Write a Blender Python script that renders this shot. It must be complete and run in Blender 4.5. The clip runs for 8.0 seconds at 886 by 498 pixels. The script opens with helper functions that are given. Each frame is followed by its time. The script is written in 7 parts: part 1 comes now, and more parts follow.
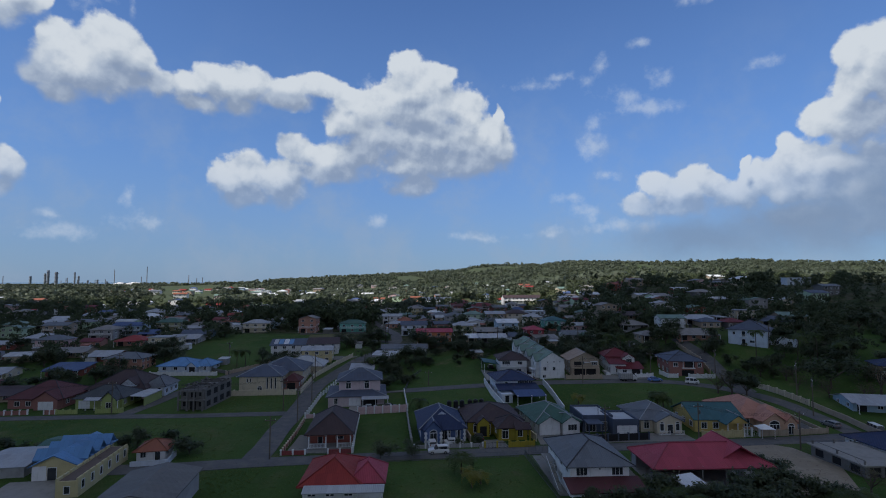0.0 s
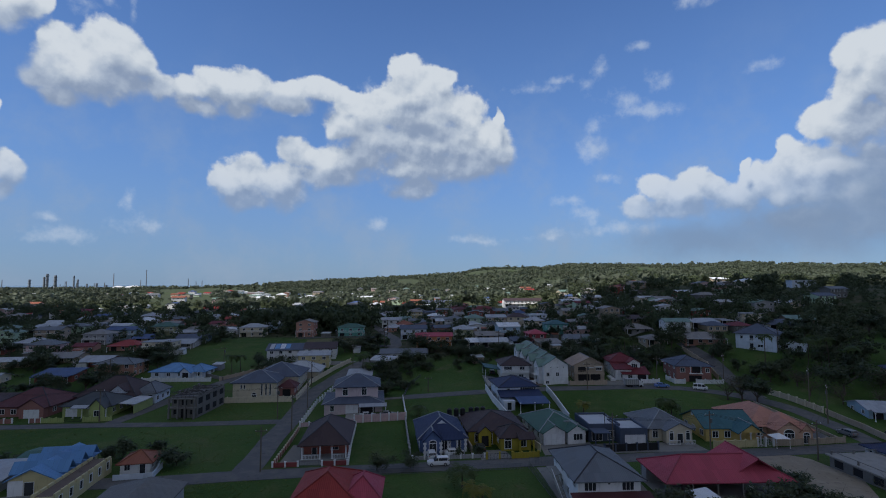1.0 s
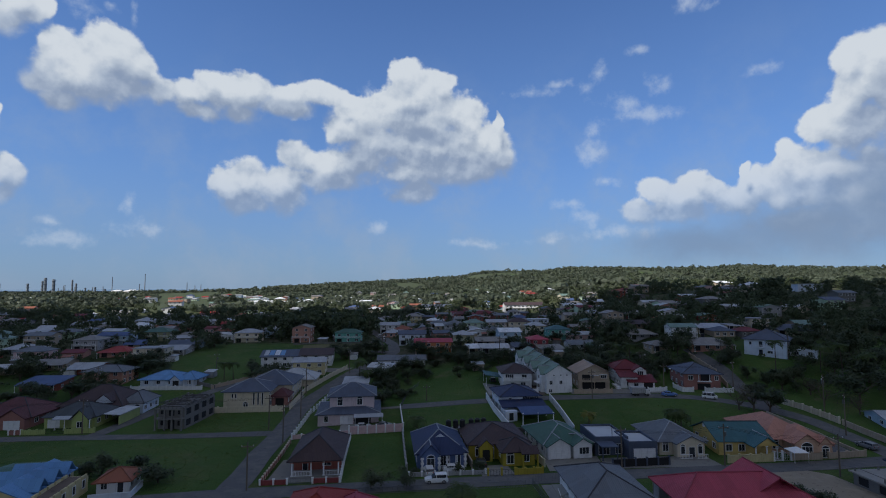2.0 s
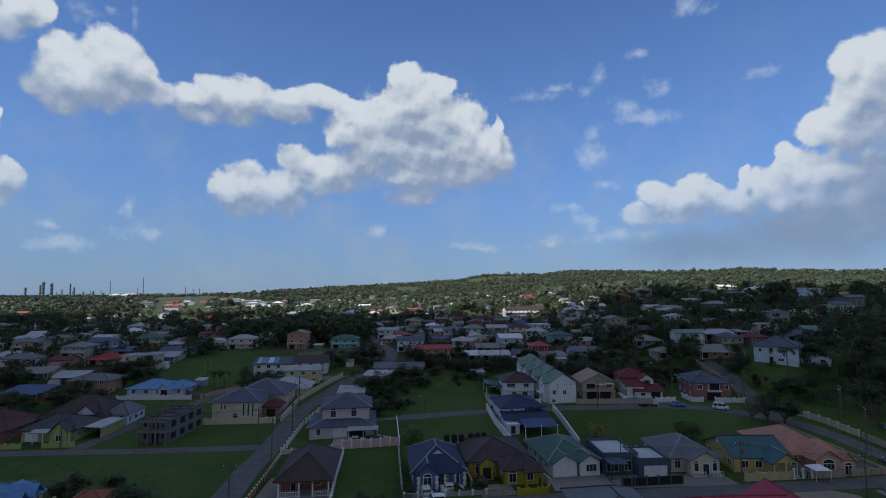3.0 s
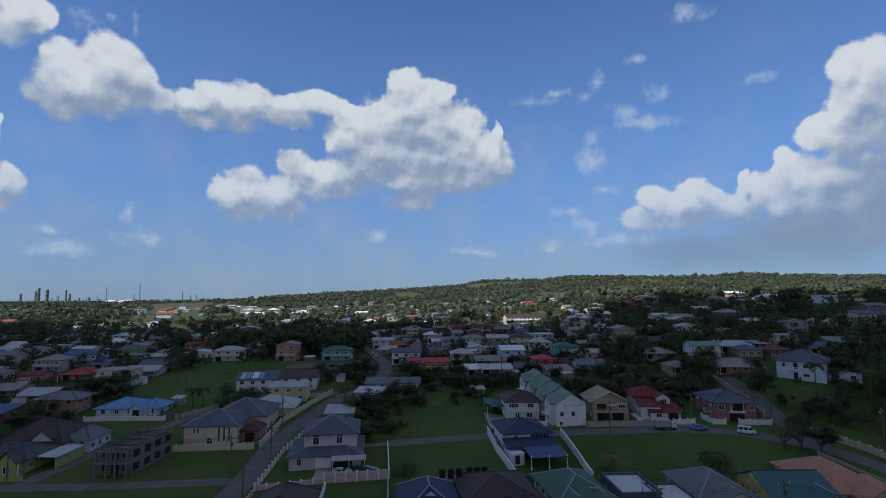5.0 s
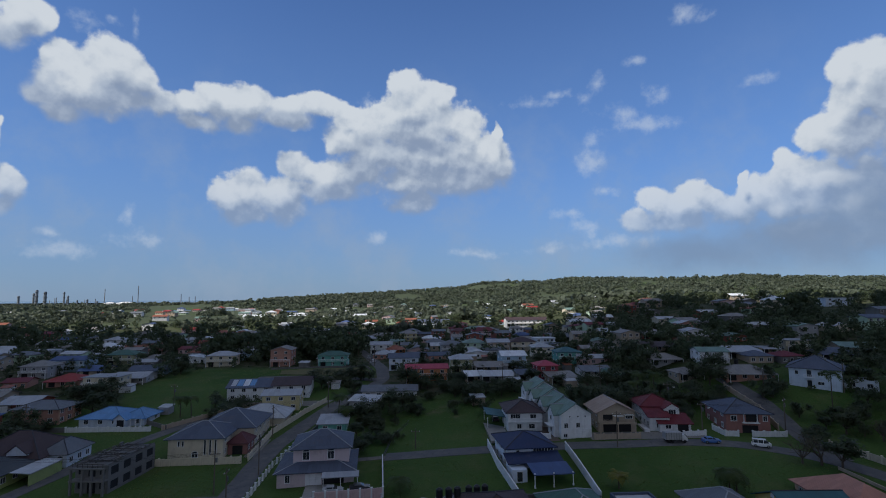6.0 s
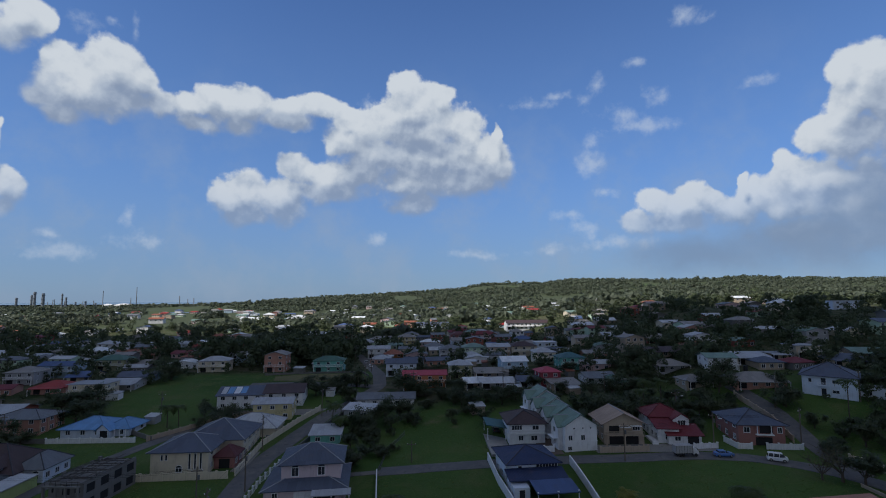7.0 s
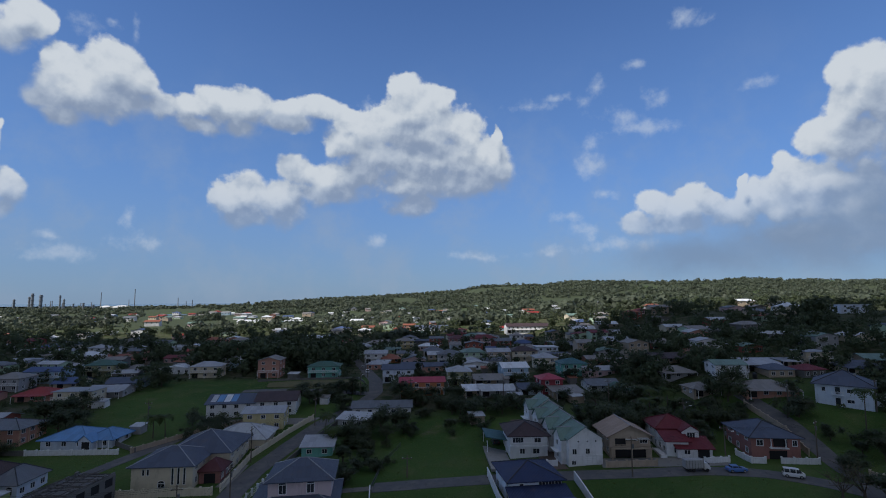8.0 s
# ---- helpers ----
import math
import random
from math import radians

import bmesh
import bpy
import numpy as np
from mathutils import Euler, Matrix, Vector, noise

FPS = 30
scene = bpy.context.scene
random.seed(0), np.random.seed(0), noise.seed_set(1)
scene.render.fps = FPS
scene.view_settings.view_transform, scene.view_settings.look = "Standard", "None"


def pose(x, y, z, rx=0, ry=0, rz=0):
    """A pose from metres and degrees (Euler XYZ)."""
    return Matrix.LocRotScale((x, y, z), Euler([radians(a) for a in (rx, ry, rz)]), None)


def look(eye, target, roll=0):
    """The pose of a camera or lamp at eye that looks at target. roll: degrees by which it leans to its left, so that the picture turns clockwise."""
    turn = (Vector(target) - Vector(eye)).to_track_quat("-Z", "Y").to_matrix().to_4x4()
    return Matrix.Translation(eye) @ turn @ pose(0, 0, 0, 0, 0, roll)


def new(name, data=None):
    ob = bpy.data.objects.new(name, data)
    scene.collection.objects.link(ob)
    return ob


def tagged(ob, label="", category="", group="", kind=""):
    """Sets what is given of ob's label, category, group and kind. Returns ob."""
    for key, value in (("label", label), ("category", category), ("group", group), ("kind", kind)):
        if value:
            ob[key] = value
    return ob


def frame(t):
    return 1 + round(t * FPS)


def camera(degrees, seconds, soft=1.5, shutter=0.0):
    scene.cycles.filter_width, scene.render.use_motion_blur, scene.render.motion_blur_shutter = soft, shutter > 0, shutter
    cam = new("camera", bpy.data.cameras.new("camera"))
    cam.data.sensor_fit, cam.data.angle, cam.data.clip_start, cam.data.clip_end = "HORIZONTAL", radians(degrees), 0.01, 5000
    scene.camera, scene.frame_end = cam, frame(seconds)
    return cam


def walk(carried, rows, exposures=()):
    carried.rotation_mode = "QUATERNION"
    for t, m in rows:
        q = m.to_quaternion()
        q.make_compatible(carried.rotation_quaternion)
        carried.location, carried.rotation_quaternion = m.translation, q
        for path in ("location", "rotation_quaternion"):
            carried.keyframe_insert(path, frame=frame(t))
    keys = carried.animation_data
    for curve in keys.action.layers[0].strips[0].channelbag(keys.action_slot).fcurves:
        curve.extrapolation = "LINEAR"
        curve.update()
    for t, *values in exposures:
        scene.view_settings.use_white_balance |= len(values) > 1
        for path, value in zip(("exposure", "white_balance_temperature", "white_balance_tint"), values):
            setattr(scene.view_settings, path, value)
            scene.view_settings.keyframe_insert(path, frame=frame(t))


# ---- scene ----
# Camera: a drone that flies ahead and climbs slowly over the town
cam = camera(84.0, 8.0, soft=1.0)
ROWS = [
    (0.0, 0.025, 0.026, 40.038, 0.008, 3.601, -0.006),
    (0.5, 0.065, 2.204, 39.988, 0.027, 3.761, -0.050),
    (1.0, 0.160, 4.658, 40.041, 0.035, 3.949, -0.085),
    (1.5, 0.298, 7.341, 40.185, 0.035, 4.153, -0.113),
    (3.0, 0.900, 16.360, 41.026, 0.007, 4.758, -0.186),
    (3.5, 1.140, 19.569, 41.406, -0.004, 4.934, -0.210),
    (4.0, 1.392, 22.827, 41.821, -0.014, 5.091, -0.235),
    (4.5, 1.651, 26.106, 42.262, -0.022, 5.226, -0.260),
    (6.0, 2.453, 35.844, 43.683, -0.036, 5.520, -0.327),
    (6.5, 2.727, 38.997, 44.174, -0.039, 5.595, -0.340),
    (7.0, 3.006, 42.080, 44.670, -0.044, 5.670, -0.344),
    (7.5, 3.292, 45.085, 45.168, -0.052, 5.754, -0.334),
    (8.0, 3.589, 48.005, 45.668, -0.067, 5.860, -0.307),
]
EXPOSURE, KELVIN, TINT = 0.0, 6450, 12
walk(cam, [(t, pose(x, y, z, 90 + pitch, 0, yaw) @ pose(0, 0, 0, 0, 0, roll)) for t, x, y, z, yaw, pitch, roll in ROWS],
     exposures=[(0.0, EXPOSURE, KELVIN, TINT), (3.0, EXPOSURE, KELVIN, TINT), (8.0, EXPOSURE - 0.07, KELVIN, TINT)])

# ---- light: sky with cumulus, and one sun ----
SUN_AZ, SUN_EL = -125.0, 44.0          # degrees, azimuth clockwise from +y
SKY_STRENGTH, SUN_STRENGTH = 0.078, 5.0


def puffs(*rows):
    """Rows of azimuth, elevation, half width, half height in degrees."""
    return [tuple(radians(v) for v in row) for row in rows]


# every cloud is a heap of rounded puffs in the sky
LEFT_HEAP = puffs((-38.4, 20.8, 2.2, 2.2), (-34.6, 22.2, 3.1, 2.4), (-39.5, 18.7, 2.5, 2.2), (-36.3, 19.7, 3.8, 2.7), (-32.7, 21.3, 2.2, 2.4), (-38.6, 17.1, 2.1, 1.3), (-40.7, 18.1, 1.4, 1.3), (-33.5, 19.2, 2.8, 1.8), (-30.8, 19.4, 2.2, 1.4))
CORNER_HEAP = puffs((-41.6, 23.9, 2.2, 2.2), (-42.9, 22.6, 2.2, 1.7), (-40.1, 24.4, 1.0, 1.2), (-42.0, 9.6, 1.3, 2.1), (-42.4, 8.1, 1.3, 1.3), (-43.0, 14.0, 0.5, 1.9))
MIDDLE_HEAP = puffs((-28.3, 19.5, 1.8, 1.7), (-25.0, 20.0, 3.3, 2.3), (-22.0, 20.2, 3.0, 2.6), (-23.2, 18.1, 2.6, 1.4), (-27.1, 18.0, 2.4, 1.2), (-18.0, 20.5, 3.1, 1.6), (-14.2, 21.0, 2.9, 1.5), (-11.1, 20.6, 2.0, 1.0), (-18.5, 19.4, 4.3, 1.3))
TOWER_HEAP = puffs((-4.5, 24.2, 2.0, 1.6), (-0.1, 23.2, 1.8, 1.2), (-2.6, 21.7, 4.3, 2.5), (-6.3, 20.4, 3.0, 2.2), (-9.6, 19.3, 3.7, 2.2), (-11.4, 17.7, 2.5, 1.8), (-2.6, 19.2, 7.2, 3.4), (3.0, 19.0, 1.3, 1.6))
BODY_HEAP = puffs((-1.3, 16.2, 9.6, 3.5), (5.2, 16.1, 3.2, 2.5), (6.5, 14.8, 2.2, 1.8), (6.7, 18.3, 0.7, 1.5), (-7.0, 16.4, 5.9, 2.5), (-3.1, 10.8, 3.5, 1.7), (-1.3, 13.6, 8.8, 2.6), (4.1, 14.0, 3.7, 2.0))
LOWER_HEAP = puffs((-22.3, 12.0, 2.3, 2.2), (-22.0, 9.2, 2.6, 1.6), (-18.0, 10.7, 3.7, 2.5), (-16.2, 14.2, 2.8, 1.7), (-17.5, 14.9, 1.7, 1.2), (-24.3, 10.8, 1.7, 1.7), (-12.8, 13.7, 3.2, 2.1), (-13.5, 12.4, 4.4, 2.0), (-9.6, 14.6, 3.3, 2.1))
RIGHT_HEAP = puffs((40.5, 20.2, 1.8, 1.7), (42.5, 19.7, 1.9, 2.1), (40.8, 17.4, 2.2, 2.4), (38.2, 15.0, 1.8, 1.7), (40.9, 14.5, 2.9, 2.5), (42.6, 16.3, 1.8, 2.8), (43.9, 15.0, 2.1, 5.1))
SHELF_HEAP = puffs((35.2, 12.6, 1.0, 1.5), (35.8, 10.9, 2.1, 2.1), (32.9, 9.7, 2.0, 2.0), (38.1, 10.6, 2.6, 2.2), (41.5, 9.8, 2.4, 2.5), (39.1, 8.4, 3.7, 2.3), (35.2, 8.5, 3.2, 1.9), (32.0, 11.4, 0.5, 0.9))
LOW_HEAP = puffs((23.6, 10.2, 2.0, 1.6), (26.7, 9.9, 2.7, 1.6), (28.9, 9.2, 1.8, 1.4), (25.2, 8.0, 4.6, 1.7), (21.9, 8.2, 1.7, 1.3), (30.7, 8.2, 3.1, 1.7), (36.4, 6.3, 5.2, 1.9), (41.2, 5.8, 3.4, 2.2))
CLOUDS = [LEFT_HEAP, CORNER_HEAP, MIDDLE_HEAP, TOWER_HEAP, BODY_HEAP, LOWER_HEAP, RIGHT_HEAP, SHELF_HEAP, LOW_HEAP]
HIGH_WISPS = puffs((18.0, 23.1, 1.1, 1.4), (16.6, 21.4, 1.1, 1.2), (10.5, 21.5, 3.1, 0.8), (13.4, 22.3, 1.9, 0.5), (24.2, 21.0, 1.7, 1.2), (22.8, 18.1, 3.3, 0.9), (20.8, 19.4, 1.9, 1.2), (17.0, 15.1, 1.8, 2.2), (17.5, 17.0, 1.2, 1.1), (18.2, 11.5, 1.6, 0.6))
STRAY_WISPS = puffs((16.3, 7.6, 2.1, 1.5), (22.4, 24.3, 1.2, 0.6), (33.7, 20.7, 1.7, 0.7), (26.9, 28.2, 1.4, 0.9), (29.9, 27.5, 1.5, 0.6), (-32.8, 8.2, 0.9, 1.2), (-31.9, 5.7, 2.7, 1.0), (-39.3, 6.1, 0.8, 0.5), (-7.5, 6.8, 1.3, 0.8), (-35.1, 25.9, 1.0, 0.6))
LOW_WISPS = puffs((4.0, 5.1, 3.5, 0.6), (12.4, 5.4, 3.1, 0.7), (14.4, 9.2, 2.1, 0.8), (-37.3, 25.2, 1.5, 1.0), (-32.9, 25.6, 0.5, 1.4), (-38.7, 4.4, 3.6, 1.0), (20.1, 5.9, 4.1, 0.9), (4.4, 17.9, 1.3, 0.7), (-9.0, 22.0, 1.6, 0.8))
DECK = [puffs((37.0, 5.4, 11.0, 3.6), (43.5, 7.4, 7.0, 5.0), (28.0, 4.4, 9.0, 2.4))]
WISPS = [HIGH_WISPS, STRAY_WISPS, LOW_WISPS]


def link(tree, a, b):
    tree.links.new(a, b)


def math_node(tree, op, a, b=None, c=None):
    n = tree.nodes.new("ShaderNodeMath")
    n.operation = op
    for i, v in enumerate((a, b, c)):
        if v is None:
            continue
        if isinstance(v, (int, float)):
            n.inputs[i].default_value = v
        else:
            link(tree, v, n.inputs[i])
    return n.outputs[0]


def vec_node(tree, op, a, b=None):
    n = tree.nodes.new("ShaderNodeVectorMath")
    n.operation = op
    for i, v in enumerate((a, b)):
        if v is None:
            continue
        if isinstance(v, (tuple, list)):
            n.inputs[i].default_value = v
        else:
            link(tree, v, n.inputs[i])
    return n.outputs["Value"] if op in ("LENGTH", "DOT_PRODUCT", "DISTANCE") else n.outputs[0]


def ramp_node(tree, value, lo, hi, a=0.0, b=1.0):
    n = tree.nodes.new("ShaderNodeMapRange")
    n.interpolation_type = "SMOOTHSTEP"
    link(tree, value, n.inputs[0])
    for i, v in enumerate((lo, hi, a, b)):
        n.inputs[i + 1].default_value = v
    return n.outputs[0]


def mix_node(tree, fac, a, b, blend="MIX"):
    n = tree.nodes.new("ShaderNodeMix")
    n.data_type, n.blend_type = "RGBA", blend
    for i, v in ((0, fac), (6, a), (7, b)):
        if isinstance(v, (int, float)):
            n.inputs[i].default_value = v
        elif isinstance(v, (tuple, list)):
            n.inputs[i].default_value = (*v, 1.0)[:4]
        else:
            link(tree, v, n.inputs[i])
    return n.outputs[2]


def heap_group(name, clouds, soft):
    """A node group that gives the depth of a point (azimuth, elevation) in a heap of puffs."""
    g = bpy.data.node_groups.new(name, "ShaderNodeTree")
    g.interface.new_socket("P", in_out="INPUT", socket_type="NodeSocketVector")
    g.interface.new_socket("D", in_out="OUTPUT", socket_type="NodeSocketFloat")
    gi, go = g.nodes.new("NodeGroupInput"), g.nodes.new("NodeGroupOutput")
    run = None
    for cloud in clouds:
        for az, el, rx, ry in cloud:
            d = vec_node(g, "SUBTRACT", gi.outputs[0], (az, el, 0))
            d = vec_node(g, "MULTIPLY", d, (1 / rx, 1 / ry, 0))
            d = math_node(g, "SUBTRACT", 1.0, vec_node(g, "LENGTH", d))
            run = d if run is None else math_node(g, "SMOOTH_MAX", run, d, soft)
    link(g, run, go.inputs[0])
    return g


def sky_world():
    w = bpy.data.worlds.new("sky")
    scene.world = w
    w.use_nodes = True
    t = w.node_tree
    t.nodes.clear()
    way = t.nodes.new("ShaderNodeTexCoord").outputs["Generated"]
    sep = t.nodes.new("ShaderNodeSeparateXYZ")
    link(t, way, sep.inputs[0])
    x, y, z = sep.outputs
    az, el = math_node(t, "ARCTAN2", x, y), math_node(t, "ARCSINE", z)
    flat = t.nodes.new("ShaderNodeCombineXYZ")
    link(t, az, flat.inputs[0]), link(t, el, flat.inputs[1])

    def fbm(scale, detail, rough=0.55, at=None):
        n = t.nodes.new("ShaderNodeTexNoise")
        n.inputs["Scale"].default_value, n.inputs["Detail"].default_value, n.inputs["Roughness"].default_value = scale, detail, rough
        link(t, at or way, n.inputs["Vector"])
        return n.outputs

    def billow(scale, at):
        n = t.nodes.new("ShaderNodeTexVoronoi")
        n.feature = "SMOOTH_F1"
        n.inputs["Scale"].default_value, n.inputs["Smoothness"].default_value = scale, 0.45
        link(t, vec_node(t, "ADD", at, vec_node(t, "MULTIPLY", fbm(scale * 1.5, 3, 0.55, at)[1], (0.04, 0.04, 0.04))), n.inputs["Vector"])
        return math_node(t, "SUBTRACT", 0.42, n.outputs["Distance"])

    def lumps(up):
        """Cauliflower relief, looked up a little higher or lower in the sky."""
        at = vec_node(t, "ADD", way, (up * -0.4, 0, up))
        puffy = math_node(t, "ADD", math_node(t, "MULTIPLY", billow(13, at), 0.85), math_node(t, "MULTIPLY", billow(34, at), 0.50))
        return math_node(t, "ADD", puffy, math_node(t, "MULTIPLY", math_node(t, "SUBTRACT", fbm(26, 4, 0.5, at)[0], 0.5), 0.8))

    warp = vec_node(t, "MULTIPLY", vec_node(t, "SUBTRACT", fbm(13, 4)[1], (0.5, 0.5, 0.5)), (0.045, 0.038, 0))
    p = vec_node(t, "ADD", flat.outputs[0], warp)
    heap = heap_group("cumulus_heap", CLOUDS, 0.34)
    wisp = heap_group("wisp_heap", WISPS, 0.10)

    def sample(group, at):
        n = t.nodes.new("ShaderNodeGroup")
        n.node_tree = group
        link(t, at, n.inputs[0])
        return n.outputs[0]

    rough = math_node(t, "SUBTRACT", fbm(30, 10, 0.62)[0], 0.5)
    here, over = lumps(0.0), lumps(0.013)
    core = sample(heap, p)
    # light comes from above: the side of a lump that faces up is bright, the belly under deep cloud is grey
    above = sample(heap, vec_node(t, "ADD", p, (-0.006, 0.034, 0)))
    higher = sample(heap, vec_node(t, "ADD", p, (-0.012, 0.085, 0)))
    relief = math_node(t, "ADD", math_node(t, "SUBTRACT", here, over), math_node(t, "MULTIPLY", math_node(t, "SUBTRACT", core, above), 0.42))
    lit = ramp_node(t, relief, -0.55, 0.60)
    below = sample(heap, vec_node(t, "ADD", p, (0.004, -0.040, 0)))
    roof = math_node(t, "ADD", math_node(t, "MULTIPLY", math_node(t, "MAXIMUM", above, -0.3), 0.7), math_node(t, "MULTIPLY", math_node(t, "MAXIMUM", higher, -0.4), 0.6))
    roof = math_node(t, "SUBTRACT", roof, math_node(t, "MULTIPLY", math_node(t, "MAXIMUM", below, -0.5), 0.9))
    shade = ramp_node(t, math_node(t, "SUBTRACT", roof, math_node(t, "MULTIPLY", here, 0.30)), -0.62, 0.62)
    depth = math_node(t, "ADD", math_node(t, "MULTIPLY", math_node(t, "ADD", core, 0.13), 1.6), math_node(t, "ADD", math_node(t, "MULTIPLY", here, 0.75), math_node(t, "MULTIPLY", rough, 0.9)))
    edge = math_node(t, "ADD", 0.42, math_node(t, "MULTIPLY", shade, 0.55))
    cover = ramp_node(t, math_node(t, "DIVIDE", depth, edge), 0.0, 1.0)
    cover = math_node(t, "MULTIPLY", cover, math_node(t, "SUBTRACT", 1.0, math_node(t, "MULTIPLY", shade, 0.08)))
    bright = math_node(t, "ADD", math_node(t, "MULTIPLY", lit, 0.52), math_node(t, "MULTIPLY", math_node(t, "SUBTRACT", 1.0, shade), 0.48))
    body = mix_node(t, ramp_node(t, bright, 0.08, 0.62), (0.255, 0.325, 0.44), (0.44, 0.515, 0.605))
    body = mix_node(t, ramp_node(t, bright, 0.48, 0.96), body, (0.62, 0.68, 0.73))
    wd = math_node(t, "ADD", sample(wisp, p), math_node(t, "MULTIPLY", rough, 3.6))
    thin = math_node(t, "MULTIPLY", ramp_node(t, wd, -0.15, 1.5), 0.55)
    # unseen clouds of no set shape, added behind the camera and overhead to grey the skylight
    back = math_node(t, "MULTIPLY", ramp_node(t, fbm(3.2, 8, 0.6)[0], 0.34, 0.50), math_node(t, "MAXIMUM", ramp_node(t, y, 0.1, -0.25), ramp_node(t, z, 0.60, 0.76)))
    back = math_node(t, "MULTIPLY", back, ramp_node(t, z, 0.0, 0.12))
    haze = math_node(t, "MULTIPLY", ramp_node(t, el, radians(16), radians(-1)), 0.62)
    veil = math_node(t, "MULTIPLY", ramp_node(t, fbm(7, 7, 0.6)[0], 0.44, 0.72), ramp_node(t, el, radians(30), radians(4)))

    sky = t.nodes.new("ShaderNodeTexSky")
    sky.sky_type, sky.sun_disc = "NISHITA", False
    sky.sun_elevation, sky.sun_rotation = radians(SUN_EL), radians(SUN_AZ)
    sky.air_density, sky.dust_density, sky.ozone_density = 1.0, 0.2, 3.0
    blue = mix_node(t, 1.0, sky.outputs[0], (SKY_STRENGTH * 0.70, SKY_STRENGTH * 1.03, SKY_STRENGTH * 1.56), "MULTIPLY")
    pale = math_node(t, "MULTIPLY", ramp_node(t, el, radians(50), radians(6)), 0.40)
    blue = mix_node(t, pale, blue, (0.195, 0.355, 0.62))
    col = mix_node(t, haze, blue, (0.190, 0.275, 0.405))
    col = mix_node(t, math_node(t, "MULTIPLY", veil, 0.46), col, (0.30, 0.385, 0.50))
    col = mix_node(t, thin, col, (0.52, 0.61, 0.72))
    col = mix_node(t, back, col, (0.300, 0.335, 0.425))
    low = math_node(t, "SUBTRACT", 1.0, math_node(t, "MULTIPLY", ramp_node(t, el, radians(15), radians(3)), 0.45))
    col = mix_node(t, math_node(t, "MULTIPLY", cover, low), col, body)
    # the flat grey base of the cloud bank
    deck = math_node(t, "ADD", sample(heap_group("deck_heap", DECK, 0.3), p), math_node(t, "MULTIPLY", rough, 0.5))
    col = mix_node(t, math_node(t, "MULTIPLY", ramp_node(t, deck, -0.25, 0.85), 0.74), col, (0.188, 0.272, 0.408))
    bg, out = t.nodes.new("ShaderNodeBackground"), t.nodes.new("ShaderNodeOutputWorld")
    link(t, col, bg.inputs[0]), link(t, bg.outputs[0], out.inputs[0])


sky_world()
sun = new("sun", bpy.data.lights.new("sun", "SUN"))
sun.data.energy, sun.data.angle, sun.data.color = SUN_STRENGTH, radians(0.5), (1.0, 0.95, 0.86)
SUN_WAY = Vector((math.sin(radians(SUN_AZ)) * math.cos(radians(SUN_EL)), math.cos(radians(SUN_AZ)) * math.cos(radians(SUN_EL)), math.sin(radians(SUN_EL))))
sun.matrix_world = look((0, 0, 300), Vector((0, 0, 300)) - SUN_WAY)

# ---- materials ----
MATS = {}


def shader(name, rough=0.8, metal=0.0, spec=0.3):
    m = bpy.data.materials.new(name)
    m.use_nodes = True
    t = m.node_tree
    b = t.nodes["Principled BSDF"]
    b.inputs["Roughness"].default_value, b.inputs["Metallic"].default_value = rough, metal
    b.inputs["Specular IOR Level"].default_value = spec
    return m, t, b


def noise_at(t, scale, detail=4, rough=0.55, coord="Object"):
    c = t.nodes.new("ShaderNodeTexCoord")
    n = t.nodes.new("ShaderNodeTexNoise")
    n.inputs["Scale"].default_value, n.inputs["Detail"].default_value, n.inputs["Roughness"].default_value = scale, detail, rough
    link(t, c.outputs[coord], n.inputs["Vector"])
    return n.outputs[0]


def bumped(t, b, height, strength, distance):
    n = t.nodes.new("ShaderNodeBump")
    n.inputs["Strength"].default_value, n.inputs["Distance"].default_value = strength, distance
    link(t, height, n.inputs["Height"])
    link(t, n.outputs[0], b.inputs["Normal"])


def scaled(c, k):
    return tuple(min(1.0, v * k) for v in c)


def paint(name, col, rough=0.75):
    """Weathered masonry paint: fine grain, broad stains, a slight tone of its own for each piece."""
    if name in MATS:
        return MATS[name]
    m, t, b = shader(name, rough)
    stain = ramp_node(t, noise_at(t, 0.45, 5, 0.65), 0.42, 0.72)
    c = mix_node(t, math_node(t, "MULTIPLY", stain, 0.55), col, scaled(col, 0.62))
    streak = t.nodes.new("ShaderNodeTexNoise")
    co = t.nodes.new("ShaderNodeTexCoord")
    link(t, vec_node(t, "MULTIPLY", co.outputs["Object"], (2.2, 2.2, 0.25)), streak.inputs["Vector"])
    streak.inputs["Scale"].default_value, streak.inputs["Detail"].default_value = 1.6, 4
    c = mix_node(t, math_node(t, "MULTIPLY", ramp_node(t, streak.outputs[0], 0.55, 0.75), 0.4), c, scaled(col, 0.5))
    c = mix_node(t, math_node(t, "MULTIPLY", noise_at(t, 14, 3), 0.18), c, scaled(col, 0.75))
    link(t, c, b.inputs["Base Color"])
    bumped(t, b, noise_at(t, 22, 3), 0.25, 0.02)
    MATS[name] = m
    return m


